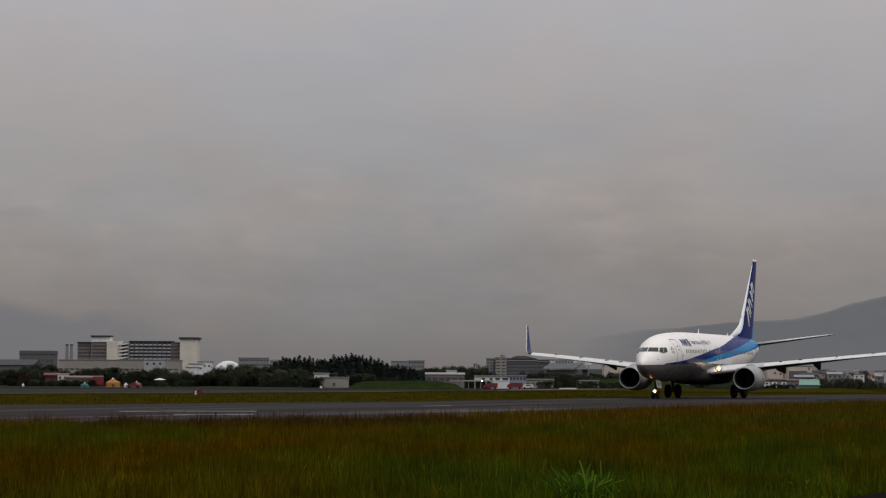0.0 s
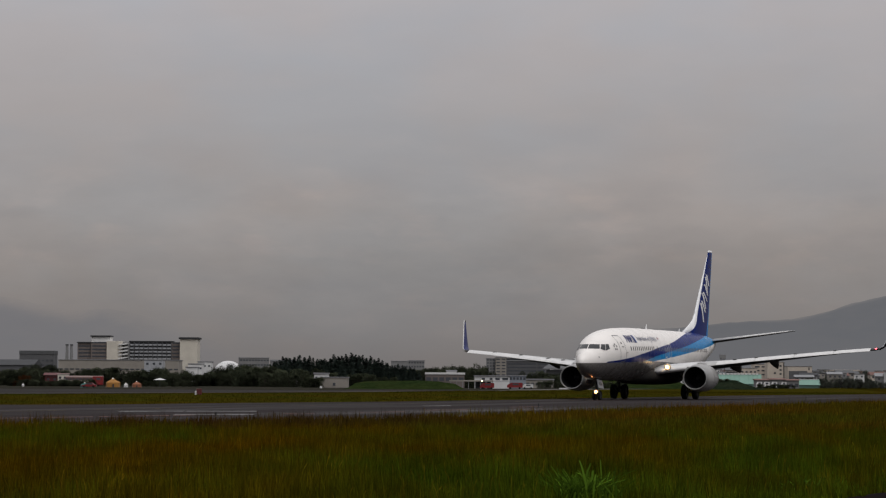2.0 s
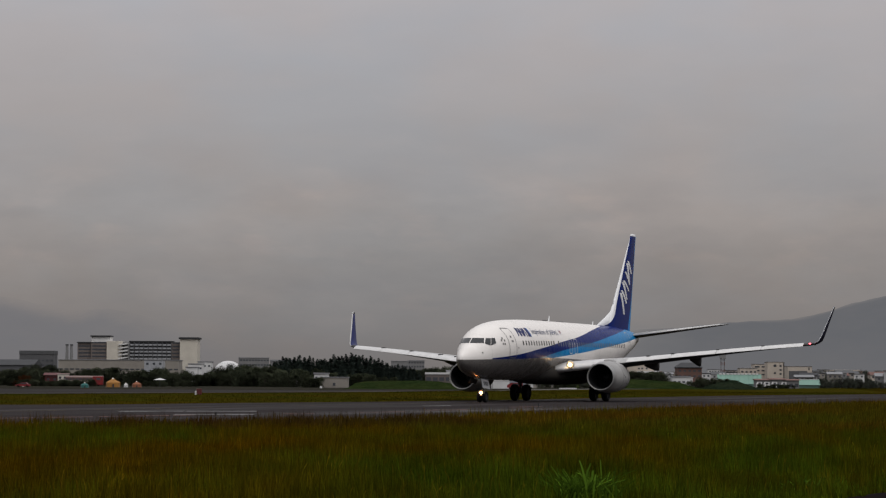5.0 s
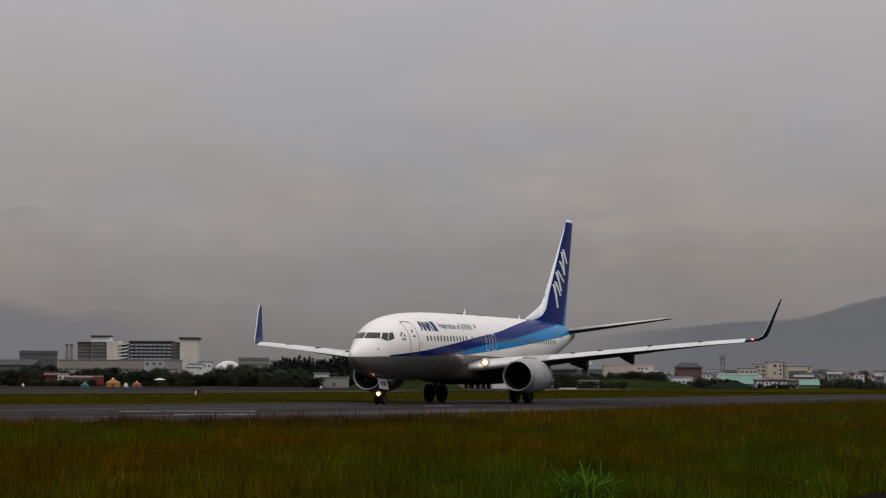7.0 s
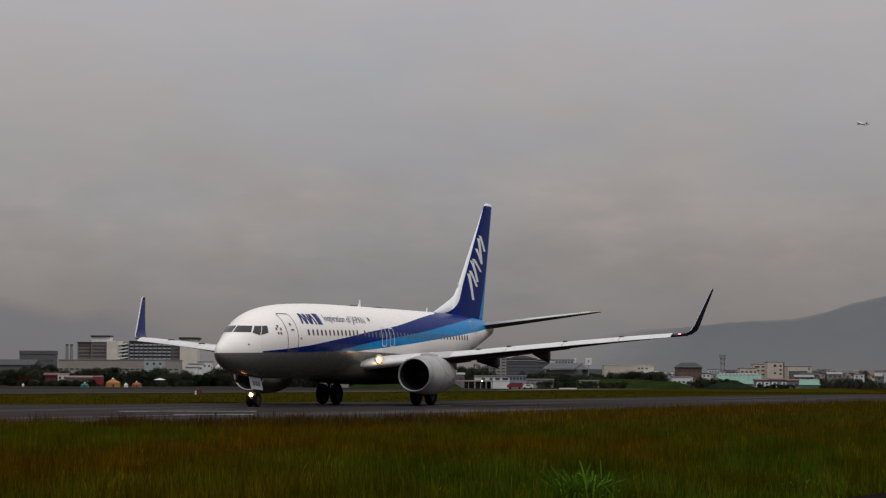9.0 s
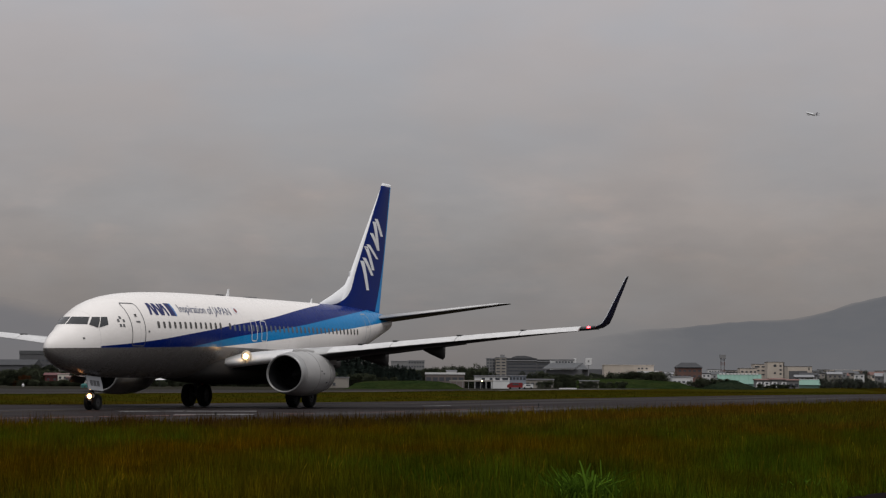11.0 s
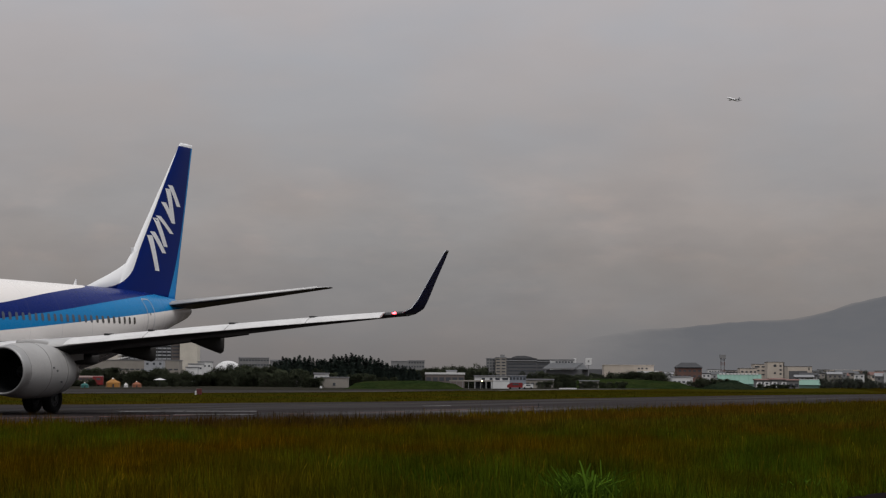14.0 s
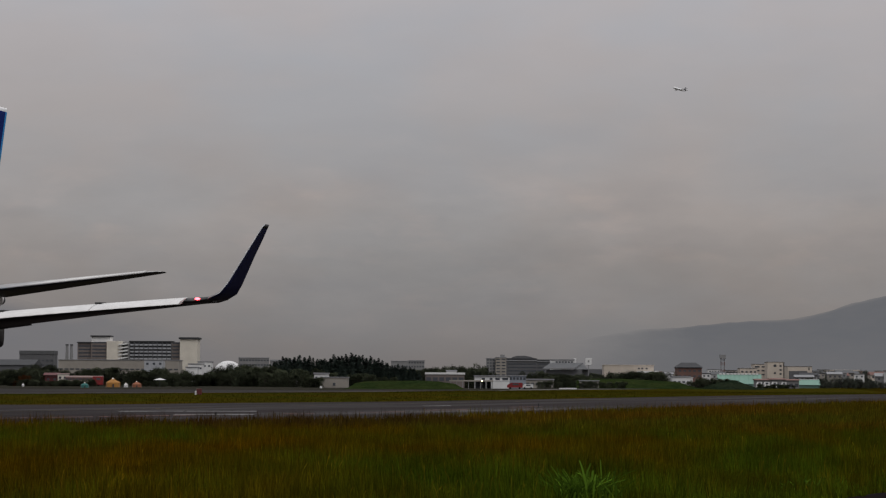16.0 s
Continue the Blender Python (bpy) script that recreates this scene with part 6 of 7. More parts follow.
def build_town():
    apartment_block()
    building("parking_deck", (-198.03, 1400, 73.58, 13.83), "long low beige concrete building before the apartment block", M_BEIGE, M_GREYWALL, 20, 2, 22, (2.4, 0.8), 5.0, 3.4)
    building("white_house", (-163.84, 1300, 10.91, 13.15), "small pale house with three dark windows", M_LIGHTGREY, M_GREYROOF, 9, 1, 3, (1.3, 1.2), 11.23)
    building("school_block", (-301.29, 1700, 25.59, 20.46), "grey block with a dark flat roof", M_DARKWALL, M_SLATE, 16, 3, 8, (1.8, 1.2), 9.0, 3.4, parapet=2.6)
    building("long_hall", (-229.11, 1200, 29.02, 9.57), "long hall with a dark hipped roof", M_DARKWALL, M_DARKROOF, 26, 1, 9, (2.2, 1.4), 5.0, gable=3.0)
    for px in (-295.25, -291.7):
        tower = thing("chimney", pose(px, 1800, -1.5), "thin grey twin chimney stack", "chimney", "chimneys")
        part("shaft", rod(bmesh.new(), (0, 0, 0), (0, 0, 29.18), 1.5, 1.0, 14), M_GREYWALL, tower)
        part("rim", rod(bmesh.new(), (0, 0, 28.51), (0, 0, 29.4), 1.25, 1.25, 14), M_DARKROOF, tower)
    building("white_works", (-134.87, 1250, 7.71, 10.72), "white stepped works building", M_WHITEWALL, M_GREYROOF, 10, 1, 4, (1.2, 1.0), 8.57)
    building("white_works", (-134.97, 1300, 7.7, 12.35), "white stepped works building", M_WHITEWALL, M_GREYROOF, 10, 1, 3, (1.2, 1.0), 10.11)
    building("white_works", (-120.45, 1100, 5.43, 8.15), "low white annex beside the works", M_WHITEWALL, M_GREYROOF, 8)
    dome_hall()
    building("grey_block", (-139.58, 1700, 21.81, 18.4), "grey flat-roofed block behind the trees", M_GREYWALL, M_GREYROOF, 16, 2, 10, (1.5, 1.2), 13.37, 3.4, turn=8)
    building("grey_hall", (-105.03, 1500, 15.55, 14.45), "low hall with a pale flat roof edge", M_GREYWALL, M_GREYROOF, 16, parapet=1.2)
    building("white_cottage", (-43.09, 815, 5.03, 4.72), "small white house half hidden by trees", M_WHITEWALL, M_GREYROOF, 6, 1, 3, (0.7, 0.6), 3.6, gable=0.0)
    building("white_cottage", (-55.23, 870, 1.93, 4.26), "small white gable between dark trees", M_WHITEWALL, M_GREYROOF, 4)
    building("kiosk", (-138.6, 836, 3.6, 4.3), "small cream kiosk beside the railcar", M_CREAM, M_PINKROOF, 4, 1, 2, (0.9, 0.8), 3.0, parapet=0.3)
    building("red_hut", (-143.0, 838, 4.8, 3.9), "dark red wooden hut behind bushes", M_DARKRED, M_DARKRED, 4, 1, 2, (0.9, 0.8), 2.4, gable=0.9)
    building("pump_house", (-37.75, 800, 9.67, 3.53), "plain beige concrete pump house", M_BEIGE, M_GREYROOF, 7, 1, 1, (0.9, 1.0), 1.2, parapet=0.25)
    building("grey_block", (-31.78, 1700, 12.58, 16.47), "grey block with rows of windows", M_GREYWALL, M_GREYROOF, 14, 3, 7, (1.2, 1.2), 9.76, 3.0)
    building("grey_block", (-19.97, 1750, 12.52, 17.37), "pale grey block with rows of windows", M_GREYWALL, M_GREYROOF, 14, 3, 6, (1.2, 1.2), 10.03, 3.0)
    # fire station group
    building("lodge", (0.97, 830, 14.13, 4.9), "low flat-roofed building with a deep pale roof edge", M_BROWNWALL, M_WHITEWALL, 9, 1, 6, (1.7, 1.3), 3.2, parapet=0.7)
    building("water_tank_hut", (3.37, 840, 3.73, 6.07), "small pale hut on a flat roof", M_WHITEWALL, M_GREYROOF, 4)
    canopy = thing("canopy", pose(9.99, 790, -1.5), "long flat canopy on posts beside the fire station", "canopy")
    part("roof", boxed(-7.6, 7.6, -3, 3, 2.42, 2.9, bevel=0.04), M_BEIGE, canopy)
    for k in range(8):
        part("post", boxed(-7.2 + 2.05 * k, -7.0 + 2.05 * k, -2.8, -2.6, 0, 2.42), M_GREYWALL, canopy)
    station = thing("fire_station", pose(17.42, 800, -1.5), "white two-storey fire station over dark open bays", "building")
    part("upper_wall", boxed(-6.1, 6.1, 0, 9, 2.55, 4.33, bevel=0.05), M_WHITEWALL, station)
    part("lower_wall", boxed(-0.3, 6.05, 0.1, 9, 0, 2.55, bevel=0.03), M_WHITEWALL, station)
    part("roof", boxed(-6.4, 6.4, -0.4, 9.3, 4.33, 4.58, bevel=0.04), M_GREYROOF, station)
    # dark sheet added to give the open bays their shade
    part("bay_back", boxed(-6.0, -0.35, 5, 5.2, 0, 2.55), M_DARKROOF, station, "dark sheet standing for the shade in the open bays")
    for k in range(4):
        part("post", boxed(-6.05 + 1.85 * k, -5.8 + 1.85 * k, 0.02, 0.25, 0, 2.55), M_GREYWALL, station)
    for px, w_ in ((-3.1, 1.1), (-0.4, 1.0), (1.9, 1.6), (4.6, 2.0)):
        ob = part("window", pane_mesh(w_, 0.7), M_PANE, station)
        ob.location = (px, -0.03, 3.38)
    building("fire_station_annex", (26.8, 815, 6.03, 4.5), "pale blue annex with dark windows", M_BLUEWALL, M_GREYROOF, 8, 1, 5, (0.8, 0.9), 3.59, parapet=0.3)
    building("shed", (36.56, 860, 10.61, 3.04), "low shed with a pale flat roof", M_BEIGE, M_GREYROOF, 8, 1, 6, (1.2, 1.0), 1.6, parapet=0.5)
    building("tower_block", (42.24, 2000, 7.41, 21.79), "grey apartment tower with small windows", M_GREYWALL, M_GREYROOF, 16, 7, 3, (1.5, 1.1), 5.0, 2.6)
    tower = building("tower_block", (50.99, 1995, 9.36, 22.6), "beige apartment tower with balconies", M_BEIGE, M_GREYROOF, 14, 7, 2, (3.2, 1.0), 5.0, 2.7)
    part("stair_slit", boxed(-5.3, -4.75, -0.3, 6, 0, 21.6), M_DARKROOF, tower, "dark stair slit between the towers")
    part("roof_house", boxed(-0.4, 3.4, 2, 7, 22.9, 25.3, bevel=0.1), M_GREYWALL, tower)
    office_block()
    arena_hall()
    sign = thing("roof_sign", pose(94.5, 1480, -1.5), "square white sign on a pole", "sign")
    part("pole", rod(bmesh.new(), (0, 0, 0), (0, 0, 13.55), 0.25, 0.2, 8), M_GREYWALL, sign)
    part("board", boxed(-2.0, 2.0, -0.3, 0.3, 13.18, 17.56, bevel=0.05), M_WHITEWALL, sign)
    part("mark", boxed(-0.5, 0.5, -0.36, -0.3, 14.82, 16.1), M_GREYWALL, sign)
    factory = building("cream_factory", (138.51, 1700, 36.92, 14.3), "long cream factory building", M_SAND, M_SAND, 20, 1, 5, (1.0, 0.9), 9.2, 2.6, parapet=0.6)
    for px in (7.4, 9.9, 13.2):
        ob = part("window", pane_mesh(1.5, 1.2), M_PANE, factory)
        ob.location = (px, -0.03, 12.2)
    part("loading_dock", boxed(6.0, 21.5, -6, 0, 0, 10.3, bevel=0.1), M_WHITEWALL, factory, "low pale loading dock")
    brown = building("brown_hall", (151.21, 1400, 14.86, 10.9), "red-brown building with a dark hipped roof", M_REDBROWN, M_DARKROOF, 16, 2, 5, (1.4, 1.2), 6.06, 3.2, gable=0.0)
    bm = bmesh.new()
    vs = [bm.verts.new(v) for v in ((-8.2, -0.8, 11.4), (8.2, -0.8, 11.4), (8.2, 16.8, 11.4), (-8.2, 16.8, 11.4), (-4.6, 8, 14.4), (4.6, 8, 14.4))]
    for f in ((0, 1, 5, 4), (2, 3, 4, 5), (1, 2, 5), (3, 0, 4), (3, 2, 1, 0)):
        bm.faces.new([vs[i] for i in f])
    part("hipped_roof", bm, M_DARKROOF, brown)
    building("white_house", (128.38, 1300, 5.13, 7.0), "small white house at the foot of the bank", M_WHITEWALL, M_GREYROOF, 8, 1, 2, (0.9, 0.9), 5.6, gable=1.0)
    building("low_white_shed", (115.82, 1100, 8.96, 4.5), "low white shed with a flat pale roof", M_WHITEWALL, M_WHITEWALL, 6, 1, 4, (1.2, 0.8), 3.1, parapet=0.35)
    building("low_white_shed", (118.85, 1050, 3.89, 3.3), "low white shed with a flat pale roof", M_WHITEWALL, M_WHITEWALL, 4, parapet=0.25)
    building("low_white_shed", (104.45, 1000, 7.9, 4.64), "low white storage shed behind parked cars", M_WHITEWALL, M_GREYROOF, 8, 1, 4, (1.2, 0.8), 2.6)
    mast = thing("lattice_mast", pose(232.68, 1900, -1.5), "red and white lattice mast", "mast")
    z0, z1 = 10.15, 25.15
    for k in range(5):
        a, b = z0 + (z1 - z0) * k / 5, z0 + (z1 - z0) * (k + 1) / 5
        bm = bmesh.new()
        for sx in (-1, 1):
            for sy in (-1, 1):
                rod(bm, (sx * 1.5, sy * 1.5, a), (sx * 1.4, sy * 1.4, b), 0.2, 0.2, 5)
        rod(bm, (-1.5, -1.5, a), (1.4, -1.5, b), 0.15, 0.15, 5)
        rod(bm, (1.5, -1.5, a), (-1.4, -1.5, b), 0.15, 0.15, 5)
        part("mast_section", bm, M_REDROOF if k % 2 == 0 else M_GREYROOF, mast)
    part("platform", boxed(-2.4, 2.4, -2.4, 2.4, z1 - 3.2, z1, bevel=0.1), M_GREYWALL, mast)
    part("mast_foot", boxed(-2, 2, -2, 2, 0, z0, bevel=0.05), M_GREYWALL, mast)
    hangar = building("teal_hangar", (162.31, 1250, 22.83, 1.6), "teal sheet-metal hangar with a row of white ridge vents", M_TEALROOF, M_TEALWALL, 12, gable=5.3, turn=-5)
    for k in range(11):
        part("ridge_vent", boxed(-10.9 + 2.0 * k, -9.6 + 2.0 * k, 5.2, 6.6, 6.6, 7.45, bevel=0.06), M_WHITEWALL, hangar, "white ridge vent")
    for k in range(9):
        part("roof_rib", rod(bmesh.new(), (-10 + 2.5 * k, -0.55, 1.66), (-10 + 2.5 * k, 5.9, 6.9), 0.07, 0.07, 5), M_TEALROOF, hangar)
    shed = building("teal_hangar", (167.68, 1050, 10.36, 1.5), "small teal sheet-metal shed", M_TEALROOF, M_TEALWALL, 8, gable=2.5)
    part("ridge_cap", boxed(-5.6, 5.6, 3.6, 4.4, 3.9, 4.15, bevel=0.05), M_WHITEWALL, shed, "pale ridge cap")
    works = building("beige_works", (233.05, 1600, 11.85, 16.6), "tall beige works building with dark openings", M_SAND, M_GREYROOF, 14, parapet=0.4)
    for px, pz, w_, h_ in ((-0.6, 14.2, 1.9, 1.7), (3.3, 14.0, 1.5, 1.2), (3.3, 11.2, 1.5, 1.2), (3.3, 8.4, 1.5, 1.2), (-0.6, 9.0, 1.5, 1.1)):
        ob = part("window", pane_mesh(w_, h_), M_PANE, works)
        ob.location = (px, -0.03, pz)
    part("corner_slit", boxed(5.3, 5.9, -0.35, 0.1, 3, 16.4), M_DARKROOF, works, "dark corner slit")
    building("beige_works", (225.16, 1620, 9.6, 15.2), "beige works building with window rows", M_SAND, M_GREYROOF, 14, 3, 2, (3.4, 1.0), 8.05, 2.7, parapet=0.4)
    building("beige_works", (200.7, 1500, 11.11, 11.6), "low cream works wing", M_SAND, M_GREYROOF, 14, 2, 4, (1.4, 1.0), 6.5, 2.8, parapet=0.4)
    yard = building("grey_works", (257.63, 1650, 17.51, 14.0), "cream-topped works hall with a wide dark gate", M_SAND, M_GREYROOF, 16, parapet=0.4)
    part("gate", boxed(-8.0, 5.4, -0.2, 0.1, 2.0, 10.8, bevel=0.05), M_DARKWALL, yard, "wide dark gate")
    part("roof_tank", rod(bmesh.new(), (6.6, 1, 11.4), (6.6, 1, 13.2), 1.1, 1.1, 14), M_DARKROOF, yard, "dark round tank")
    building("long_store", (300.04, 1700, 19.3, 11.2), "long low grey store with a pale roof edge", M_GREYWALL, M_SAND, 14, 1, 8, (1.3, 1.0), 8.6, parapet=0.8)
    for a, b, t, lab in ((140.23, 6.42, 3.6, "low grey shed with faded red roof"), (146.4, 5.92, 3.88, "low grey shed with faded red roof"), (152.32, 6.91, 3.54, "low grey shed with faded red roof")):
        building("red_roof_shed", (a, 1000, b, t), lab, M_GREYWALL, M_REDROOF, 8, 1, 3, (1.5, 1.5), 1.4, gable=0.6)
    rng = random.Random(33)
    walls, roofs = [M_GREYWALL, M_BEIGE, M_WHITEWALL, M_SAND, M_LIGHTGREY, M_GREYWALL], [M_GREYROOF, M_DARKROOF, M_SLATE, M_REDROOF, M_GREYROOF]
    for a0, a1, d0, d1, count, low, high in ((0.158, 0.200, 1250, 2300, 52, 0.0042, 0.0066), (0.110, 0.142, 1450, 2300, 20, 0.0042, 0.0060), (0.088, 0.104, 1750, 2300, 6, 0.0040, 0.0052)):
        for k in range(count):
            d = d0 + (d1 - d0) * (k + rng.random()) / count
            w_, h = rng.uniform(5.5, 12), max(4.0, d * rng.uniform(low, high) + 1.2)
            wall, roof = rng.choice(walls), rng.choice(roofs)
            n = max(2, int(w_ / 2.6))
            gab = rng.choice((0.0, 0.0, 1.4, 1.9))
            building("town_house", (d * rng.uniform(a0, a1), d, w_, h - gab), "small %s building of the distant town" % ("flat-roofed" if not gab else "gabled"), wall, roof, 9, 2, n, (1.2, 1.1), max(2.0, h - gab - 4.2), 2.8, turn=rng.uniform(-14, 14), gable=gab)
    building("shed", (54.57, 848, 6.91, 2.72), "low shed with a pale flat roof behind a hedge", M_BEIGE, M_GREYROOF, 6, 1, 4, (1.0, 0.8), 1.4, parapet=0.4)
    building("shed", (108.32, 960, 2.84, 2.96), "small pale shed beside the bank", M_WHITEWALL, M_GREYROOF, 5)
    barrier = thing("barrier", pose(42.78, 780, -1.5), "low white barrier before the hedge", "barrier")
    part("wall", boxed(-3.0, 3.0, -0.2, 0.2, 0, 0.42, bevel=0.05), M_WHITEWALL, barrier)
    # grassy banks: crest of (x, height)
    for crest, yc, mat, label in (([(-31.1, -0.5), (-29.2, 1.7), (-26, 2.3), (-19.4, 2.6), (-8.1, 2.7), (-1.5, 2.5), (4.4, 1.7), (7.4, -0.3)], 775.0, M_LAWN, "green mown grass bank"),
                                  ([(48, -0.6), (51.5, 2.9), (61.2, 3.8), (72.7, 3.7), (81.1, 3.3), (92.2, 2.7), (100.1, 0.1)], 905.0, M_LAWN, "green mown grass bank"),
                                  ([(98.4, -0.3), (101.9, 2.5), (109.1, 3.5), (113, 3.5), (117.1, 1.7), (121, -0.2)], 890.0, M_SCRUB, "dark scrub-covered bank")):
        cx, ch = [c[0] for c in crest], [max(c[1], 0) for c in crest]
        verts, faces = [], []
        n = 40
        for i in range(n + 1):
            x = cx[0] + (cx[-1] - cx[0]) * i / n
            top = float(np.interp(x, cx, ch))
            for dy, k in ((-65, 0.0), (-50, 0.2), (-30, 0.6), (-10, 1.0), (4, 0.9), (10, 0.0)):
                verts.append((x, yc + dy, -1.56 + top * k + 0.22 * k * noise.noise((x * 0.25, dy * 0.1, 0))))
        for i in range(n):
            for k in range(5):
                o = i * 6 + k
                faces.append((o, o + 6, o + 7, o + 1))
        tagged(new("bank", mesh_from("bank", verts, faces, mat, True)), label, "bank", kind="structure")


# ---------------------------------------------------------------- vehicles, tents, markers beyond the runway


def car(x, y, turn, colour, label, long_=4.4, high=1.5, truck=False, name="car"):
    root = thing(name, pose(x, y, ground_z(x, y), 0, 0, turn), label, "vehicle")
    hl, w_ = long_ / 2, 0.9
    if truck:
        prof = [(-hl, 0.45), (-hl, high), (hl * 0.45, high), (hl * 0.55, high * 0.95), (hl * 0.98, high * 0.6), (hl, 0.45)]
        w_ = 1.15
    else:
        prof = [(-hl, 0.35), (-hl, 0.85), (-hl * 0.7, 0.95), (-hl * 0.45, high), (hl * 0.15, high), (hl * 0.5, 0.95), (hl * 0.95, 0.8), (hl, 0.35)]
    secs = [[(a, sy * w_ * k, b) for a, b in prof] for sy, k in ((-1, 0.97), (-1, 1.0), (1, 1.0), (1, 0.97))]
    part("body", loft(secs, colour, "body", smooth=False), colour, root)
    z0, z1 = (high * 0.62, high * 0.88) if truck else (0.98, high - 0.12)
    for sy in (-1, 1):
        part("side_window", boxed(-hl * 0.5, hl * 0.3, sy * (w_ + 0.01) - 0.012, sy * (w_ + 0.01) + 0.012, z0, z1), M_PANE, root)
        for sx in (-0.62, 0.62):
            part("wheel", rod(bmesh.new(), (sx * hl, sy * (w_ - 0.2), 0.33), (sx * hl, sy * (w_ + 0.02), 0.33), 0.33, 0.33, 16), M_TYRE, root)
    part("headlight", boxed(hl * 0.97, hl + 0.02, -0.7, -0.4, 0.6, 0.8), M_GREYROOF, root)
    part("headlight", boxed(hl * 0.97, hl + 0.02, 0.4, 0.7, 0.6, 0.8), M_GREYROOF, root)
    return root


def tent(x, y, w_, h, mat, label):
    root = thing("tent", pose(x, y, ground_z(x, y), 0, 0, 12), label, "tent")
    verts, faces = [(0, 0, h)], []
    n = 10
    rings = ((0.18, 0.78), (0.42, 0.58), (0.5, 0.5), (0.5, 0.0))
    for rr, zz in rings:
        for k in range(n):
            a = 2 * math.pi * k / n
            sag = 1 - 0.06 * (k % 2)
            verts.append((w_ * rr * sag * math.cos(a), 0.7 * w_ * rr * sag * math.sin(a), h * zz))
    for k in range(n):
        faces.append((0, 1 + k, 1 + (k + 1) % n))
        for q in range(len(rings) - 1):
            o = 1 + q * n
            faces.append((o + k, o + n + k, o + n + (k + 1) % n, o + (k + 1) % n))
    part("canvas", mesh_from("canvas", verts, faces, mat), mat, root)
    part("flap", boxed(-w_ * 0.05, w_ * 0.05, -w_ * 0.37, -w_ * 0.34, 0, h * 0.34), M_DARKROOF, root)
    part("peak_cap", rod(bmesh.new(), (0, 0, h * 0.86), (0, 0, h * 1.04), w_ * 0.10, 0.02, 8), M_CREAM, root, "pale peak cap")
    for sx in (-1, 1):
        part("pole", rod(bmesh.new(), (sx * w_ * 0.42, -w_ * 0.2, 0), (sx * w_ * 0.42, -w_ * 0.2, h * 0.5), 0.04, 0.04, 6), M_GREYWALL, root)


def carriage(x, y, w_, h, label):
    """A long low pink and white railcar with a window row and a red cab."""
    root = thing("railcar", pose(x, y, -1.5, 0, 0, 3), label, "vehicle")
    part("underframe", boxed(-w_ / 2 + 0.3, w_ / 2 - 0.3, 0.2, 2.8, 0.35, h * 0.36, bevel=0.05), M_DARKROOF, root, "dark underframe")
    part("body", boxed(-w_ / 2, w_ / 2, 0, 3, h * 0.36, h * 0.84, bevel=0.1), M_REDROOF, root, "faded red body")
    part("waist_band", boxed(-w_ / 2 + 0.05, w_ / 2 - 0.05, -0.06, 0.0, h * 0.40, h * 0.55, bevel=0.01), M_CREAM, root, "cream waist band")
    part("roof", boxed(-w_ / 2, w_ / 2, -0.05, 3.05, h * 0.84, h, bevel=0.15), M_PINKROOF, root, "pale pink roof band")
    n = int(w_ / 1.2)
    for k in range(n):
        ob = part("window", pane_mesh(0.8, 0.6), M_PANE, root)
        ob.location = (-w_ / 2 + w_ * (k + 0.5) / n, -0.03, h * 0.69)
    part("cab", boxed(w_ / 2 - 3.6, w_ / 2 + 0.1, -0.12, 3.1, 0.45, h * 0.97, bevel=0.2), M_RED, root, "red driver's cab")
    ob = part("cab_window", pane_mesh(1.4, 0.7), M_PANE, root)
    ob.location = (w_ / 2 - 1.5, -0.13, h * 0.70)
    for k in range(4):
        part("wheel", rod(bmesh.new(), (-w_ / 2 + w_ * (k + 0.5) / 4, 0.1, 0.42), (-w_ / 2 + w_ * (k + 0.5) / 4, 0.35, 0.42), 0.42, 0.42, 14), M_TYRE, root)


def marker(x, y):
    """A red runway marker box with a white panel."""
    root = thing("marker_box", pose(x, y, -0.03, 0, 0, 10), "red and white marker box standing in the grass strip", "marker")
    part("body", boxed(-0.14, 0.30, -0.2, 0.2, 0.05, 0.56, bevel=0.03), M_DARKRED, root)
    part("panel", boxed(-0.27, -0.15, -0.235, 0.1, 0.02, 0.36, bevel=0.01), M_WHITEWALL, root, "white panel")
    for sx in (-1, 1):
        part("foot", rod(bmesh.new(), (sx * 0.22, 0, 0), (sx * 0.22, 0, 0.08), 0.04, 0.04, 8), M_STRUT, root)


def canopy_umbrella(x, y, w_, h):
    root = thing("sunshade", pose(x, y, ground_z(x, y)), "white flat sunshade on a post", "umbrella")
    part("post", rod(bmesh.new(), (0, 0, 0), (0, 0, h), 0.07, 0.06, 8), M_GREYWALL, root)
    bm = bmesh.new()
    bmesh.ops.create_cone(bm, cap_ends=True, segments=10, radius1=w_ / 2, radius2=0.2, depth=0.55, matrix=pose(0, 0, h))
    part("canopy", bm, M_WHITEWALL, root)


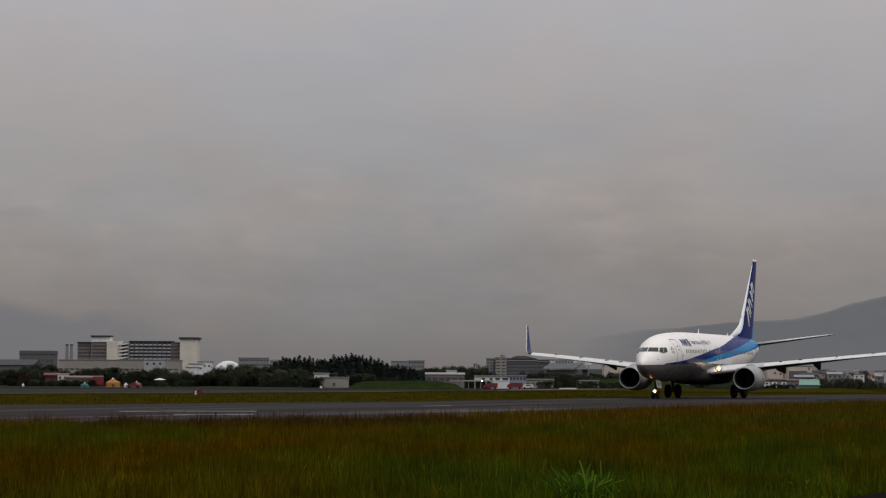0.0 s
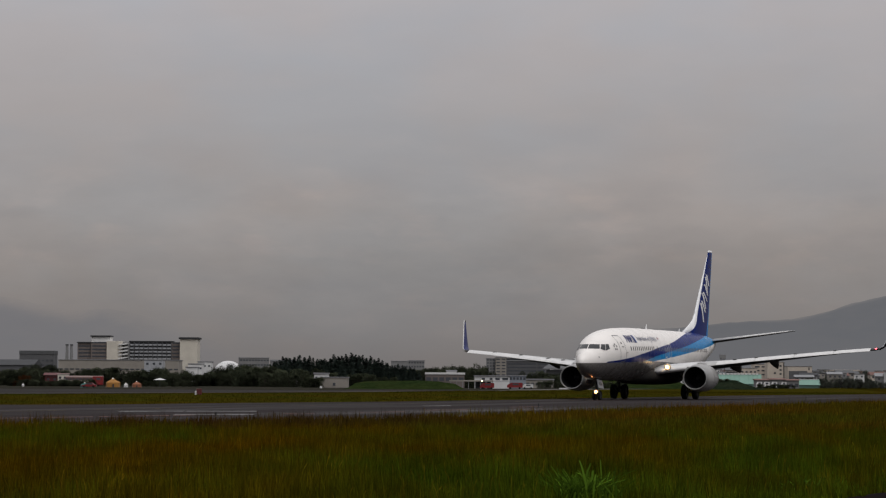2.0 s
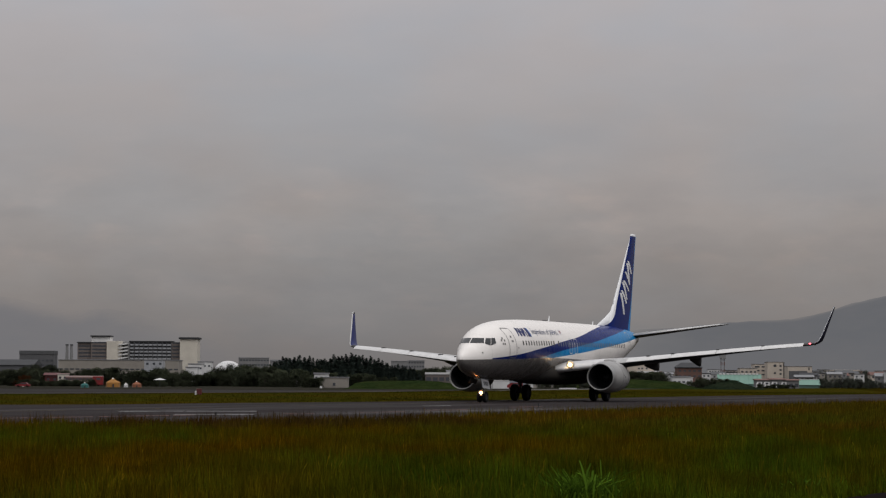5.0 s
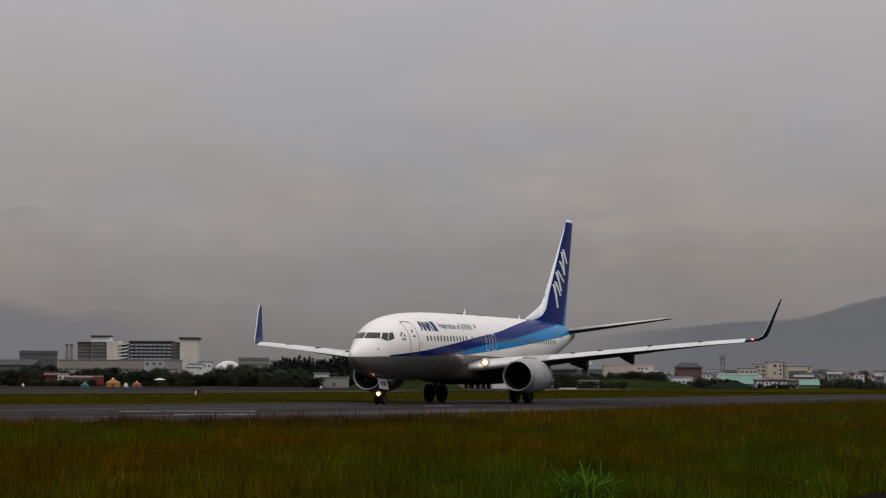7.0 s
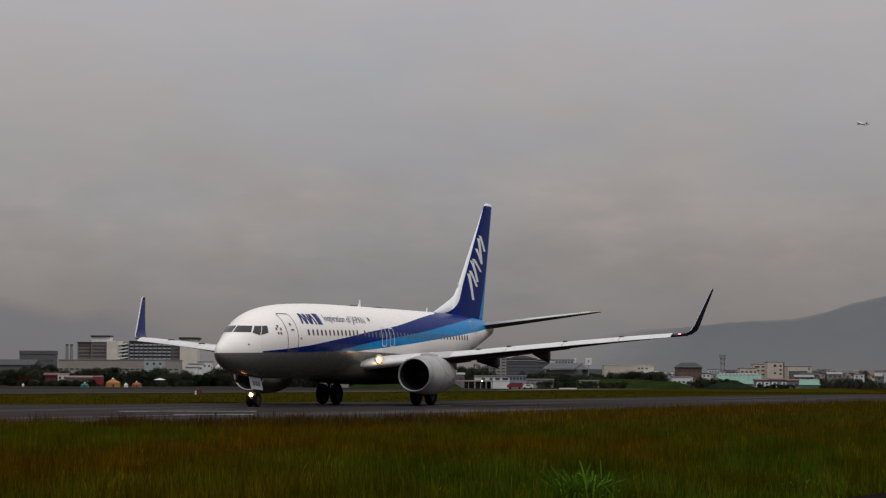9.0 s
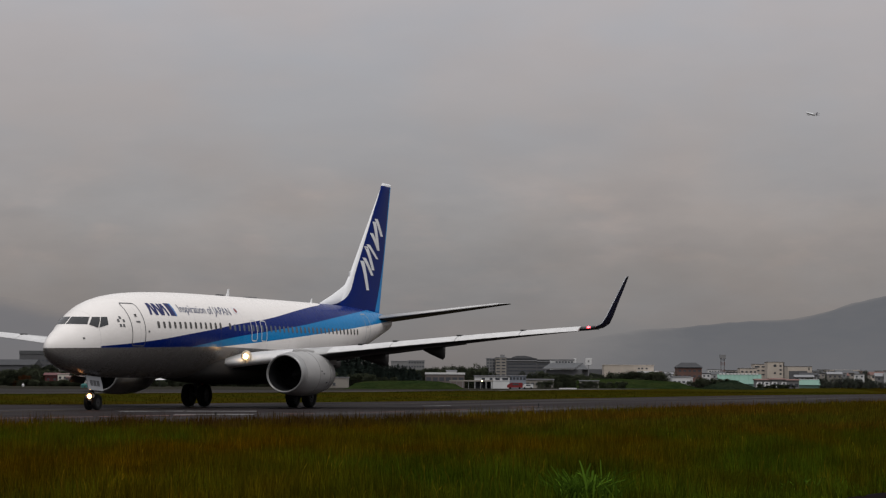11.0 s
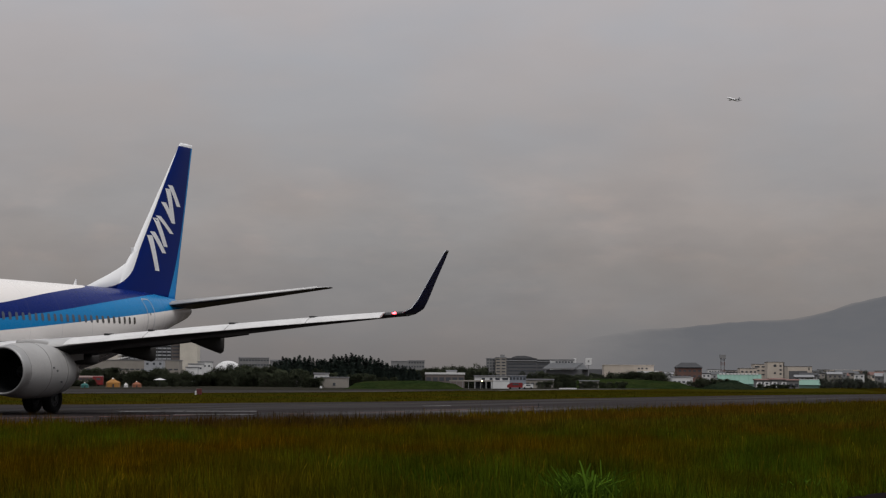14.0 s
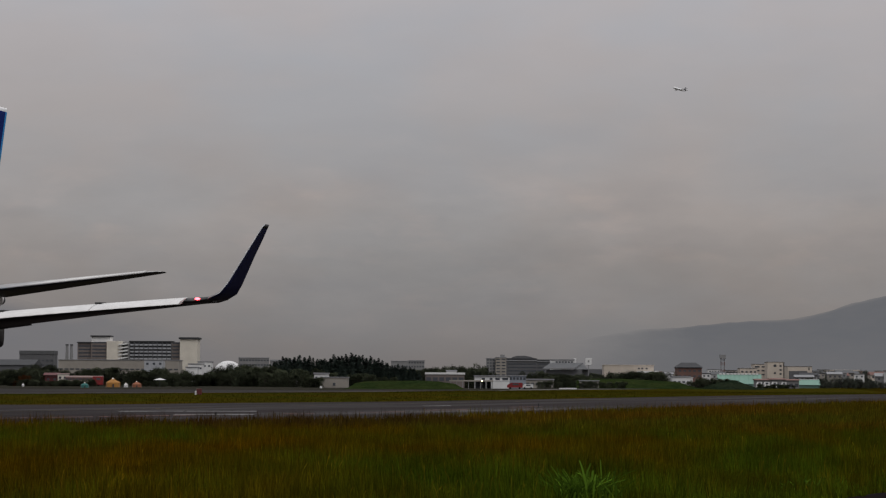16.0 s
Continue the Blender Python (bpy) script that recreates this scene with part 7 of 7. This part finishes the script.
def build_airside():
    marker(-20.99, 197)
    post = thing("edge_light", pose(-15.9, 300, ground_z(0, 300)), "small white edge light on a stake", "light")
    part("stake", rod(bmesh.new(), (0, 0, 0), (0, 0, 0.35), 0.04, 0.04, 8), M_STRUT, post)
    part("head", rod(bmesh.new(), (0, 0, 0.35), (0.06, 0, 0.62), 0.16, 0.12, 12), M_WHITEWALL, post)
    carriage(-128.23, 820, 13.2, 3.7, "long pink, cream and red railcar at the field's edge")
    tent(-106.41, 740, 4.8, 3.0, M_ORANGE, "round orange canvas tent on the grass")
    tent(-98.74, 740, 3.2, 2.0, M_RUSTCANVAS, "small rust-red canvas tent")
    tent(-101.52, 735, 1.4, 1.6, M_WHITEWALL, "small white canvas tent")
    tent(-109.29, 700, 2.6, 1.6, M_TEALCANVAS, "low teal canvas cover on the grass")
    tent(-137.27, 750, 0.9, 1.2, M_WHITEWALL, "small white cover on the grass")
    canopy_umbrella(-91.25, 740, 4.3, 2.7)
    car(24.37, 770, 180, M_RED, "red fire engine parked before the fire station", 5.2, 2.1, True, "fire_engine")
    car(28.93, 775, 180, M_WHITEWALL, "white van parked beside the fire engine", 3.6, 1.7, True, "van")
    for px, lab in ((100.74, "white car parked before low sheds"), (103.89, "white car parked before low sheds")):
        car(px, 960, 175, M_WHITEWALL, lab)
    for px, ln in ((136.2, 2.4), (139.4, 2.6), (142.7, 2.5), (146.8, 2.2)):
        car(px, 985, 178, M_WHITEWALL, "white box van parked before low sheds", ln, 2.9, True, "van")
    for x, y, h in ((4.93, 117.3, 0.15), (26.8, 168.8, 0.22), (-8.53, 86.4, 0.06)):
        stake = thing("edge_stake", pose(x, y, 0.0), "short dark edge stake on the taxiway", "stake", "taxiway edge stakes")
        part("post", rod(bmesh.new(), (0, 0, 0), (0.01, 0, h), 0.035, 0.03, 8), M_STRUT, stake)
        part("cap", rod(bmesh.new(), (0.01, 0, h), (0.01, 0, h + 0.06), 0.055, 0.045, 8), M_DARKROOF, stake)
    lamp = thing("flood_lamp", pose(13.44, 775, -1.5), "small lit flood lamp on a post by the canopy", "lamp")
    part("post", rod(bmesh.new(), (0, 0, 0), (0, 0, 2.6), 0.06, 0.05, 8), M_GREYWALL, lamp)
    part("head", boxed(-0.3, 0.3, -0.2, 0.1, 2.5, 2.95, bevel=0.03), M_GREYWALL, lamp)
    part("lens", boxed(-0.24, 0.24, -0.24, -0.205, 2.56, 2.9), M_LAMP, lamp, "lit lens")


build_grounds()
build_weed(1.62, 26.1, 430, 0.17, 0.52, 7, "bright green broad-leaved weed clump in the tall grass")
for wx, wy, n_leaves in ((3.97, 28.9, 26), (4.3, 28.9, 30), (4.72, 29.4, 22), (5.1, 30.4, 20), (5.35, 31.2, 26)):
    build_weed(wx, wy, n_leaves, 0.07, 0.26, int(wx * 100), "small pale green weed tuft beside the perimeter lane")
build_hills()
airliner = build_airliner()
jet = build_climbing_jet()
build_town()
build_airside()
red_car = car(-94.44, 700, 180, M_RED, "small red car driving beyond the runway")
red_van = car(15.57, 740, 180, M_RED, "red fire service van rolling towards the canopy", 4.6, 2.0, True, "van")
build_trees()

# ---------------------------------------------------------------- what moves
TRACK = [(0.0, 15.24, 175.16, 249.02), (1.0, 12.50, 167.91, 249.33), (2.0, 9.72, 160.69, 249.47), (3.0, 6.89, 153.58, 249.48), (4.0, 4.03, 146.46, 249.36),
         (5.25, 0.30, 137.40, 249.00), (6.5, -3.42, 128.29, 248.67), (7.0, -4.92, 124.66, 248.56), (8.0, -7.90, 117.40, 248.52), (9.0, -10.81, 110.09, 248.73), (10.25, -14.40, 100.88, 249.18), (11.5, -17.97, 91.63, 249.53),
         (12.0, -19.44, 88.03, 249.60), (13.0, -22.34, 80.89, 249.80), (14.0, -25.31, 73.52, 249.83), (15.0, -28.32, 66.07, 249.84), (16.0, -31.32, 58.77, 249.97)]


def motions():
    walk(airliner, [(t, pose(x, y, 0, 0, 0, rz)) for t, x, y, rz in TRACK])
    speed = 7.83
    for wheel, x, y, r in WHEELS:
        rate = math.degrees(speed / r)
        steps = 480 if r < 0.5 else 240
        walk(wheel, [(16.0 * k / steps, pose(x, y, r, 0, rate * 16.0 * k / steps, 0)) for k in range(steps + 1)])
    walk(jet, [(0, pose(1371.45, 4800, 455.5, 0, -7, 222) @ pose(16, 0, 0)), (4, pose(1109.43, 4620, 477.38, 0, -7, 222) @ pose(16, 0, 0)), (8, pose(863.63, 4440, 496.26, 0, -7, 222) @ pose(16, 0, 0)), (10, pose(751.21, 4350, 503.86, 0, -7, 222) @ pose(16, 0, 0)), (12, pose(640.03, 4260, 511.14, 0, -7, 222) @ pose(16, 0, 0)), (14, pose(530.25, 4170, 518.07, 0, -7, 222) @ pose(16, 0, 0)), (16, pose(422.05, 4080, 524.63, 0, -7, 222) @ pose(16, 0, 0))])
    walk(red_car, [(0, pose(-94.44, 700, -1.5, 0, 0, 180)), (4, pose(-121.38, 700, -1.5, 0, 0, 180)), (8, pose(-148.33, 700, -1.5, 0, 0, 180)), (16, pose(-202.21, 700, -1.5, 0, 0, 180))])
    walk(red_van, [(0, pose(15.57, 740, -1.5, 0, 0, 180)), (2, pose(14.47, 740, -1.5, 0, 0, 180)), (4, pose(13.38, 740, -1.5, 0, 0, 180)), (5, pose(10.16, 745, -1.5, 0, 0, 178)), (7, pose(-8.28, 785, -1.5, 0, 0, 160)), (9, pose(-28.71, 815, -1.5, 0, 0, 165)), (10.5, pose(-38.5, 818, -1.5, 0, 0, 178)), (11, pose(-38.7, 818, -1.5, 0, 0, 180)), (16, pose(-38.7, 818, -1.5, 0, 0, 180))])


motions()
